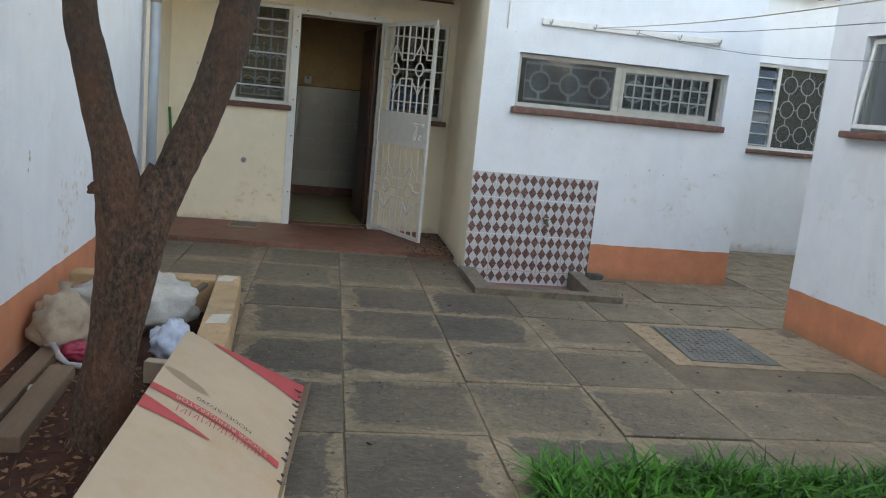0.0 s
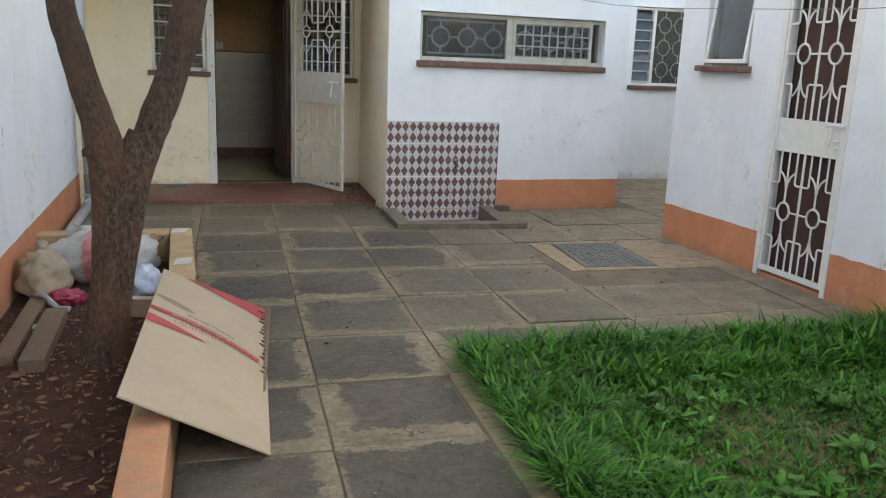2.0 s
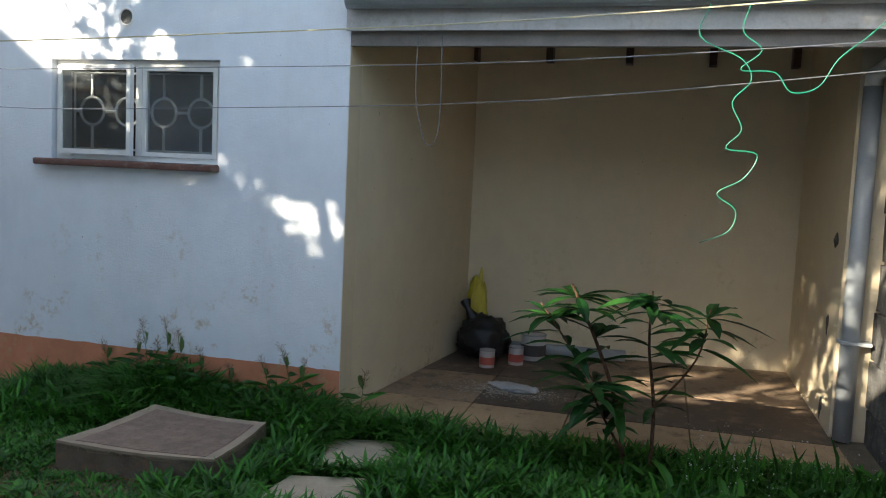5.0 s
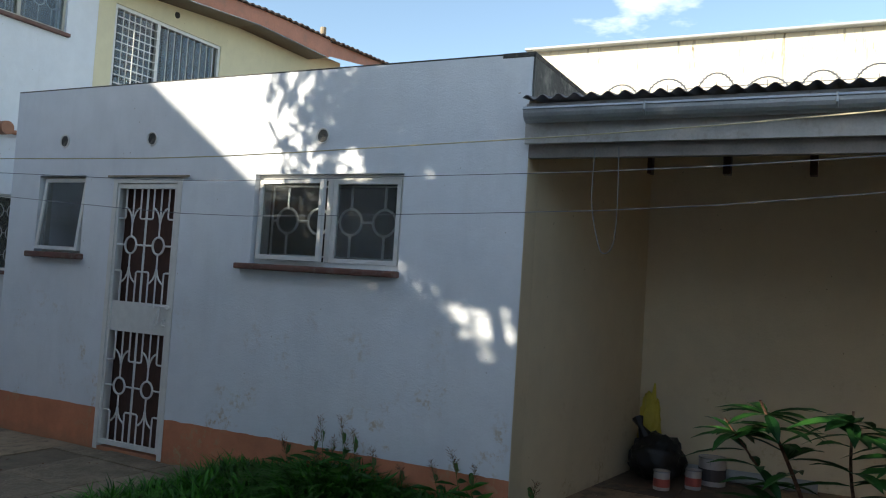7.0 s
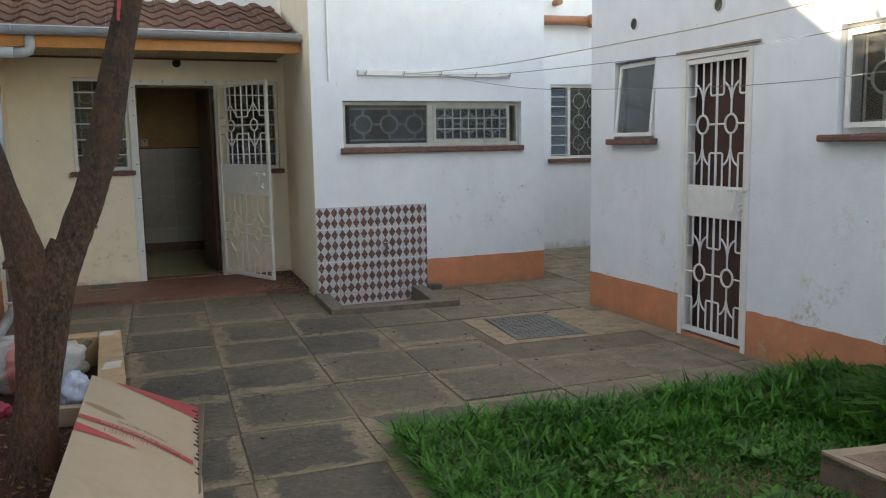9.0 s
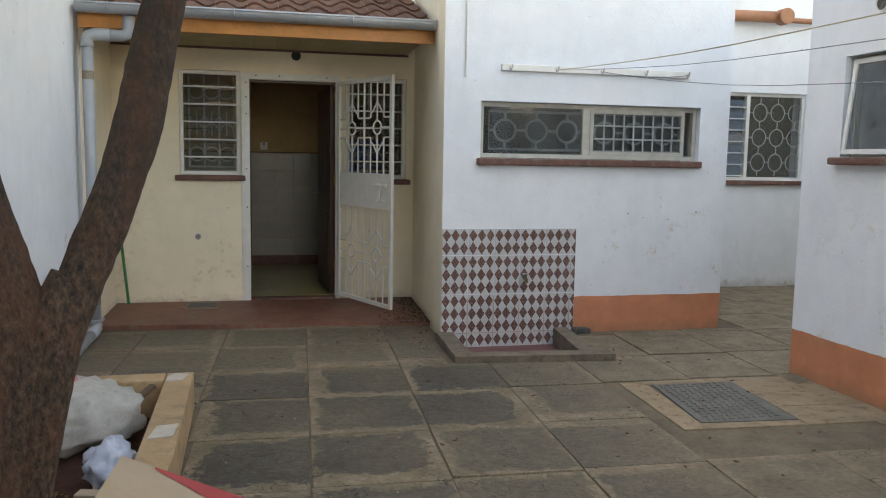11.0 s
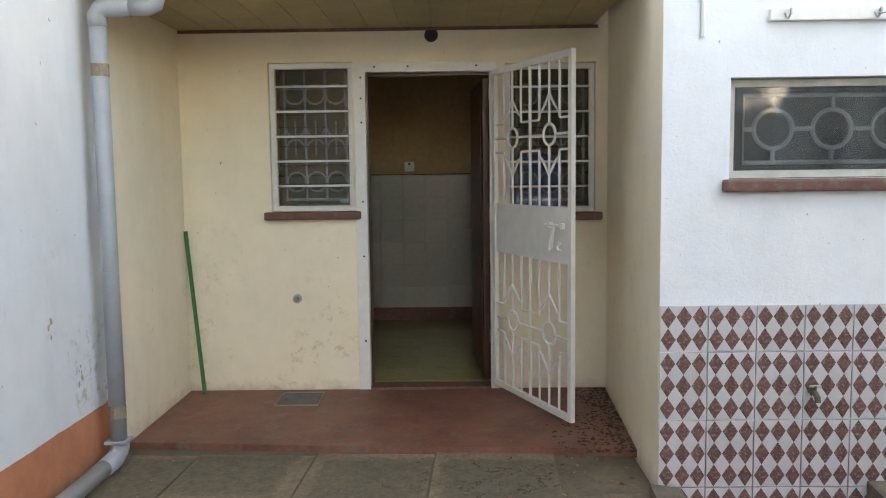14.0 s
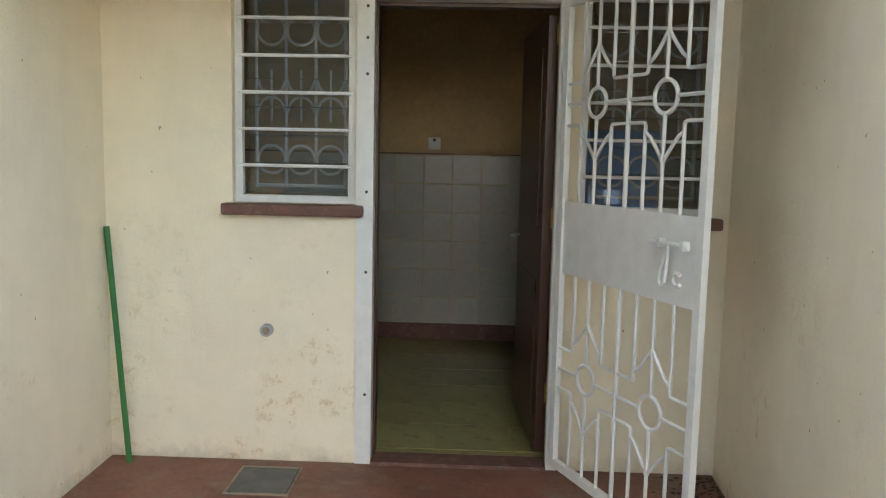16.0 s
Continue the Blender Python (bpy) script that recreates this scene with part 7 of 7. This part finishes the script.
for k in range(len(EAVE) - 1):
    bm.faces.new((lo[k], lo[k + 1], hi[k + 1], hi[k]))
part("eave_soffit", bm, M_TIMBER_DARK, mr)
part("vent_pipe", tube([(12.95, 9.9, 5.95), (12.95, 9.9, 6.36)], 0.06, 10), M_CONCRETE, mr)

# ---- razor wire ----
rw = thing("razor_wire", "loops of razor wire above the carport roof", "wire")
for k in range(11):
    yc = 1.97 - 0.36 * k
    z0 = 2.86
    pts = [(6.2, yc - (0.15 + 0.02 * (k % 2)) * math.cos(a), z0 + (0.17 + 0.025 * (k % 3)) * math.sin(a)) for a in (math.pi * i / 16 for i in range(17))]
    part("loop", tube(pts, 0.006, 5), M_WIRE, rw)
    part("post", tube([(6.2, yc, 2.68), (6.2, yc, z0 + 0.15)], 0.004, 5), M_WIRE, rw)
    bm = bmesh.new()
    for i in range(1, 16):
        p = Vector(pts[i])
        add_box(bm, p.x - 0.003, p.x + 0.003, p.y - 0.018, p.y + 0.018, p.z - 0.004, p.z + 0.004)
    part("barbs", bm, M_WIRE, rw, kind="stuff")
part("strand", tube([(6.2, 1.6, 2.97), (6.2, 0.3, 2.98), (6.2, -1.0, 2.96), (6.2, -2.0, 2.97)], 0.004, 5), M_WIRE, rw)


# ---- washing lines ----
def line(label, a, b, sag, r=0.003, material=None, n=20, wob=0.0):
    root = thing("washing_line", label, "washing line", "washing lines")
    a, b = Vector(a), Vector(b)
    pts = []
    for k in range(n + 1):
        t = k / n
        p = a.lerp(b, t)
        p.z -= sag * 4 * t * (1 - t)
        p.z += wob * math.sin(t * 23) * math.sin(math.pi * t)
        pts.append(p)
    part("wire", tube(pts, r, 5), material or M_WIRE, root)
    return root


line("thin grey wire washing line strung across the yard", (2.99, BLOCK_Y - 0.06, 2.06), (3.02, -1.6, 2.02), 0.235, 0.0019, wob=0.006)
line("pale rope washing line strung across the yard", (3.0, BLOCK_Y - 0.07, 2.06), (2.95, -1.6, 2.16), 0.19, 0.003, M_ROPE, wob=0.004)
line("thin twisted wire line strung across the yard", (3.36, BLOCK_Y - 0.06, 2.06), (3.0, -1.6, 1.98), 0.37, 0.0019, wob=0.008)
line("short loose wire between the rail hooks", (3.36, BLOCK_Y - 0.07, 2.06), (4.09, BLOCK_Y - 0.07, 2.06), 0.025, 0.003)
def near(p):
    """Brings a point of the hanging wire onto the rope that carries it."""
    return Vector((2.985, 0.22 + (p[1] - 0.22) * 0.92, 1.4 + (p[2] - 1.4) * 0.92 + 0.0))


gw = thing("green_wire", "tangled green plastic wire hanging from the line", "wire")
part("strand", tube([near(p) for p in [tuple(q[:3]) for q in smooth_path([(3.3, 0.12, 2.10, 0), (3.28, 0.15, 1.98, 0), (3.3, 0.0, 1.90, 0), (3.3, -0.04, 1.82, 0), (3.3, 0.02, 1.74, 0), (3.3, -0.02, 1.64, 0), (3.3, 0.03, 1.57, 0), (3.3, -0.08, 1.55, 0), (3.3, -0.04, 1.46, 0), (3.3, 0.05, 1.40, 0), (3.3, -0.02, 1.34, 0), (3.3, 0.0, 1.26, 0), (3.3, 0.10, 1.21, 0)], 5)]], 0.0018, 6), M_GREEN_WIRE, gw)
part("strand", tube([near(q[:3]) for q in smooth_path([(3.3, -0.02, 2.10, 0), (3.3, 0.0, 2.0, 0), (3.3, -0.07, 1.93, 0), (3.3, 0.0, 1.86, 0), (3.3, -0.12, 1.85, 0), (3.3, -0.18, 1.78, 0), (3.3, -0.27, 1.80, 0), (3.3, -0.33, 1.90, 0), (3.35, -0.42, 1.98, 0), (3.5, -0.5, 2.06, 0)], 5)], 0.0018, 6), M_GREEN_WIRE, gw)
hw = thing("loose_wire", "thin loop of wire hanging inside the carport opening", "wire")
part("strand", tube([Vector(q[:3]) for q in smooth_path([(4.186, 1.55, 2.15, 0), (4.18, 1.55, 1.85, 0), (4.18, 1.50, 1.62, 0), (4.18, 1.46, 1.58, 0), (4.18, 1.42, 1.64, 0), (4.18, 1.41, 1.85, 0), (4.186, 1.42, 2.15, 0)], 5)], 0.003, 5), M_WIRE, hw)

# ---- shrub with long leaves ----
shrub = thing("shrub", "young shrub with long drooping glossy leaves before the carport", "shrub", at=(3.95, 0.24, 0.005))
srng = np.random.default_rng(21)
stems = ([(0, 0.10, 0, .012), (0.0, 0.14, 0.3, .011), (0.02, 0.25, 0.6, .009), (0.0, 0.40, 0.92, .006)], [(0.02, -0.02, 0, .011), (0.02, -0.02, 0.35, .009), (0.0, 0.02, 0.65, .007), (-0.02, 0.02, 0.92, .005)],
         [(0.0, 0.14, 0.3, .008), (-0.02, 0.30, 0.5, .006), (0.0, 0.55, 0.82, .004)], [(0.02, -0.02, 0.35, .007), (0.05, -0.2, 0.6, .005), (0.05, -0.25, 0.85, .004)], [(0, 0.10, 0.1, .008), (-0.1, 0.2, 0.3, .006), (-0.14, 0.3, 0.5, .004)])
for k, st_ in enumerate(stems):
    c = smooth_path(st_, 5)
    part("stem", tube([p[:3] for p in c], [float(p[3]) for p in c], 7), M_BARK, shrub, smooth=True)


def long_leaves(C, D, L, W, rng):
    """Long drooping blades: rows of five cross pieces with a folded rib."""
    n = len(C)
    D = D / np.linalg.norm(D, axis=1)[:, None]
    s = np.cross(D, np.array([0, 0, 1.0])) + rng.normal(size=(n, 3)) * 0.12
    s /= np.linalg.norm(s, axis=1)[:, None]
    V = []
    for t, w in ((0, 0.12), (0.2, 0.75), (0.45, 1.0), (0.72, 0.8), (1.0, 0.04)):
        c = C + D * (L * t)[:, None]
        c[:, 2] -= L * 0.26 * t ** 2
        e = s * (W * w)[:, None]
        up = np.array([0, 0, 1.0]) * (W * w * 0.3)[:, None]
        V += [c - e + up, c, c + e + up]
    v = np.stack(V, axis=1).reshape(-1, 3)
    b = np.arange(n)[:, None] * 15
    f = [b + np.array([3 * k + i, 3 * k + i + 1, 3 * k + i + 4, 3 * k + i + 3]) for k in range(4) for i in (0, 1)]
    return v, np.concatenate(f)


for k, st_ in enumerate(stems):
    c = np.array(smooth_path(st_, 5))[:, :3]
    n = (38, 34, 24, 20, 24)[k]
    t = np.where(srng.random(n) < 0.55, srng.uniform(0.9, 1.0, n), srng.uniform(0.35, 0.9, n))
    idx = (t * (len(c) - 1)).astype(int)
    a = np.arange(n) * 2.39996 + k
    D = np.stack([np.cos(a), np.sin(a), 0.16 + srng.uniform(-0.3, 0.35, n)], axis=1)
    v, f = long_leaves(c[idx], D, srng.uniform(0.19, 0.32, n), srng.uniform(0.022, 0.034, n), srng)
    np_object("leaves", v, f, M_SHRUB, shrub)
C = np.stack([srng.uniform(3.6, 4.0, 46), srng.uniform(-1.0, 0.4, 46), np.full(46, 0.03)], axis=1)
a = srng.uniform(0, 6.28, 46)
v, f = long_leaves(C, np.stack([np.cos(a), np.sin(a), 0.9 + 0 * a], axis=1), srng.uniform(0.14, 0.26, 46), srng.uniform(0.012, 0.03, 46), srng)
np_object("undergrowth", v, f, M_WEED, None, "broad-leaved plants at the foot of the shrub", "stuff")
m = 260
C = np.stack([srng.uniform(3.55, 3.85, m), srng.uniform(-1.0, 0.1, m), srng.uniform(0.12, 0.38, m)], axis=1)
v, f = leaf_quads(C, srng.normal(size=(m, 3)), 0.008, 0.004, srng)
np_object("small_flowers", v, f, M_SACK, None, "tiny white flower heads among the plants", "stuff")
C2 = C[:130].copy()
C2[:, 2] = 0.02
v, f = leaf_quads(C2, (C[:130] - C2) + srng.normal(size=(130, 3)) * 0.02, C[:130, 2] - 0.02, 0.001, srng)
np_object("flower_stalks", v, f, M_WEED, None, "thin stalks of the white flowers", "stuff")
C = np.stack([nrng.uniform(-0.48, 0.2, 60), nrng.uniform(1.8, 3.2, 60), np.full(60, 0.0)], axis=1)
a = nrng.uniform(0, 6.28, 60)
v, f = long_leaves(C, np.stack([np.cos(a), np.sin(a), 1.1 + 0 * a], axis=1), nrng.uniform(0.03, 0.07, 60), nrng.uniform(0.006, 0.012, 60), nrng)
np_object("seedlings", v, f, M_WEED, None, "small green seedlings on the planter soil", "stuff")
sx, sy = -0.23, 3.13
C = np.stack([sx - 0.03 + nrng.normal(size=70) * 0.03, sy + nrng.normal(size=70) * 0.055, nrng.uniform(0.005, 0.045, 70)], axis=1)
a = nrng.uniform(0, 6.28, 70)
v, f = long_leaves(C, np.stack([np.cos(a), np.sin(a), 0.5 + 0 * a], axis=1), nrng.uniform(0.02, 0.045, 70), nrng.uniform(0.006, 0.011, 70), nrng)
np_object("seedling_clump", v, f, M_WEED, None, "fresh green clump of small leaves on the planter soil", "stuff")

# broad arching grass tufts
def tufts(n, area, per, ln, wd, seed, keep=None):
    r = np.random.default_rng(seed)
    x, y = r.uniform(area[0], area[1], n), r.uniform(area[2], area[3], n)
    ok = inside(LAWN, x, y)
    for q in (QA, QB, QC, QCOV):
        ok &= ~inside(q, x, y, 0.22)
    if keep is not None:
        ok &= keep(x, y)
    x, y = x[ok], y[ok]
    m = len(x)
    size = r.uniform(0.6, 1.25, m)
    C = np.repeat(np.stack([x, y, np.full(m, 0.006)], axis=1), per, axis=0) + r.normal(size=(m * per, 3)) * np.array([0.012, 0.012, 0.0])
    a = r.uniform(0, 6.283, m * per)
    up = r.uniform(0.5, 2.0, m * per)
    D = np.stack([np.cos(a), np.sin(a), up], axis=1)
    L = np.repeat(size, per) * r.uniform(ln * 0.6, ln * 1.3, m * per)
    C[:, 2] += r.uniform(0.0, 0.05, m * per) * (L / ln)
    v, f = long_leaves(C, D, L, np.repeat(size, per) * r.uniform(wd * 0.7, wd * 1.2, m * per), r)
    v[:, 0] = np.minimum(v[:, 0], np.where(v[:, 1] > 1.93, 4.19, 4.6))
    v[:, 2] = np.maximum(v[:, 2], 0.004)
    return v, f


for name, args in (("broad_grass", (520, (2.5, 4.25, 0.9, 2.05), 9, 0.13, 0.0065, 61)), ("broad_grass", (420, (3.55, 4.18, 1.95, 3.75), 10, 0.15, 0.007, 62)), ("broad_grass", (420, (1.9, 4.1, -1.6, 0.95), 9, 0.14, 0.0075, 63)),
                   ("broad_grass", (150, (2.35, 3.5, 1.75, 2.3), 9, 0.12, 0.0065, 64)), ("broad_grass", (520, (1.5, 3.2, 1.5, 3.6), 8, 0.06, 0.0048, 65)), ("broad_grass", (420, (1.42, 2.0, 1.8, 3.95), 9, 0.11, 0.0050, 66)), ("broad_grass", (420, (1.6, 4.15, 3.45, 3.95), 9, 0.11, 0.0050, 67))):
    v, f = tufts(*args)
    np_object(name, v, f, M_TUFT, None, "tufts of broad arching grass", "stuff")

m = 34
rx, ry = nrng.uniform(1.75, 3.1, m), nrng.uniform(1.7, 3.5, m)
C = np.repeat(np.stack([rx, ry, np.full(m, 0.03)], axis=1), 9, axis=0) + nrng.normal(size=(m * 9, 3)) * np.array([0.012, 0.012, 0.008])
a = nrng.uniform(0, 6.283, m * 9)
v, f = long_leaves(C, np.stack([np.cos(a), np.sin(a), nrng.uniform(0.3, 1.1, m * 9)], axis=1), nrng.uniform(0.05, 0.10, m * 9), nrng.uniform(0.011, 0.019, m * 9), nrng)
np_object("lawn_weeds", v, f, M_WEED, None, "broad-leaved weed rosettes in the lawn", "stuff")

# ---- paving slabs ----
for poly in ([(2.90, 5.46), (3.60, 5.42), (3.60, 5.495), (3.035, 5.535), (3.10, 6.265), (3.02, 6.33), (2.94, 6.33)], [(3.605, 5.425), (4.19, 5.40), (4.19, 5.70), (3.63, 5.73)], [(3.632, 5.74), (4.19, 5.71), (4.19, 6.30), (3.665, 6.33)], [(3.03, 6.34), (3.11, 6.27), (3.66, 6.25), (3.66, 6.335), (3.03, 6.345)]):
    part("grate_surround", prism(poly, -0.03, 0.001, 0.002), M_STRIP, label="tan cement bedded round the chamber cover", kind="structure")
gr = tagged(new("drain_grate"), label="square rusty checker-plate cover in the paving", kind="structure")
part("plate", prism([(3.04, 5.54), (3.60, 5.50), (3.66, 6.24), (3.13, 6.26)], -0.005, 0.004, 0.002), M_DARKCONC, gr)
bm = bmesh.new()
for i in range(11):
    for j in range(15):
        x, y = 3.09 + 0.046 * i + 0.004 * j, 5.57 + 0.046 * j
        if x < 3.55 + 0.004 * j:
            add_box(bm, x, x + 0.03, y, y + 0.007, 0.0041, 0.0075) if (i + j) % 2 else add_box(bm, x + 0.011, x + 0.018, y - 0.011, y + 0.018, 0.0041, 0.0075)
part("tread", bm, M_DARKCONC, gr)
paving = tagged(new("paving"), label="old square concrete slabs with tan mortar joints", kind="structure")
sizes = {}
rng = random.Random(5)
ROWS = [-1.9, -1.28, -0.66, -0.04, 0.58, 1.2, 1.83, 2.6, 3.22, 3.81, 4.42, 5.05, 5.70, 6.36, 6.98, 7.66, 8.30, 8.9, 9.5, 9.81]
for j in range(len(ROWS) - 1):
    y0, y1 = ROWS[j], ROWS[j + 1]
    ym = (y0 + y1) / 2
    for i in range(-3, 13):
        xa = 1.06 + 0.605 * i + 0.05 * (ym - 7)
        xb = xa + 0.605
        if xb <= -0.45 or xa >= 8.4:
            continue
        xa, xb = max(xa, -0.54), xb
        if ym < 6.12:
            if xa < 0.46:
                if xb < 0.62:
                    continue
                xa = min(0.33 + 0.053 * (ym - 3.2), 0.42) + 0.006
        elif xa < 0.4 and ym < 6.3:
            xa = max(xa, -0.54)
        if ym < 4.0 and xb > 1.68:
            continue
        if ym < 4.0 and xb > 1.35:
            xb = 1.36 + 0.04 * (ym - 1)
        ya, yb = y0, y1
        if ym < 6.9 and ym > 5.6 and xa < 0.40:
            ya = max(y0, 6.31)
            if yb - ya < 0.05:
                continue
        if yb > 8.31 and xb < 2.2 and xa < 2.1:
            if ya > 8.28:
                continue
            yb = min(yb, 8.30)
        if BLOCK_X0 - 0.1 < xb and xa < BLOCK_X1 and yb > BLOCK_Y:
            if ya > BLOCK_Y - 0.05:
                continue
            yb = BLOCK_Y - 0.004
        if xb > ANNEX_X and ya < ANNEX_Y1:
            if xa > ANNEX_X - 0.05 and yb < ANNEX_Y1 + 0.3:
                continue
            if yb < ANNEX_Y1 + 0.1:
                xb = ANNEX_X - 0.004
        if xa < 3.15 and xb > 2.05 and yb > 6.99 and ya < 7.80:
            if ya > 6.7:
                if xa < 2.0 < xb:
                    xb = 2.01
                elif xb > 3.15 and xa < 3.15:
                    xa = 3.15
                else:
                    continue
        if xa < 3.5 and xb > 3.2 and ya < 6.1 and yb > 5.55:
            continue
        sx, sy = xb - xa - 0.010, yb - ya - 0.010
        if sx < 0.05 or sy < 0.05:
            continue
        key = (round(sx, 2), round(sy, 2))
        if key not in sizes:
            ob = part("slab", box(-sx / 2, sx / 2, -sy / 2, sy / 2, -0.03, 0.0, 0.004), M_SLAB, paving)
            sizes[key] = ob.data
        else:
            ob = new("slab", sizes[key])
            ob.parent = paving
        ob.location = ((xa + xb) / 2, (ya + yb) / 2, rng.uniform(-0.002, 0.004))
        ob.rotation_euler = (rng.uniform(-0.003, 0.003), rng.uniform(-0.003, 0.003), -0.045 + rng.uniform(-0.006, 0.006))
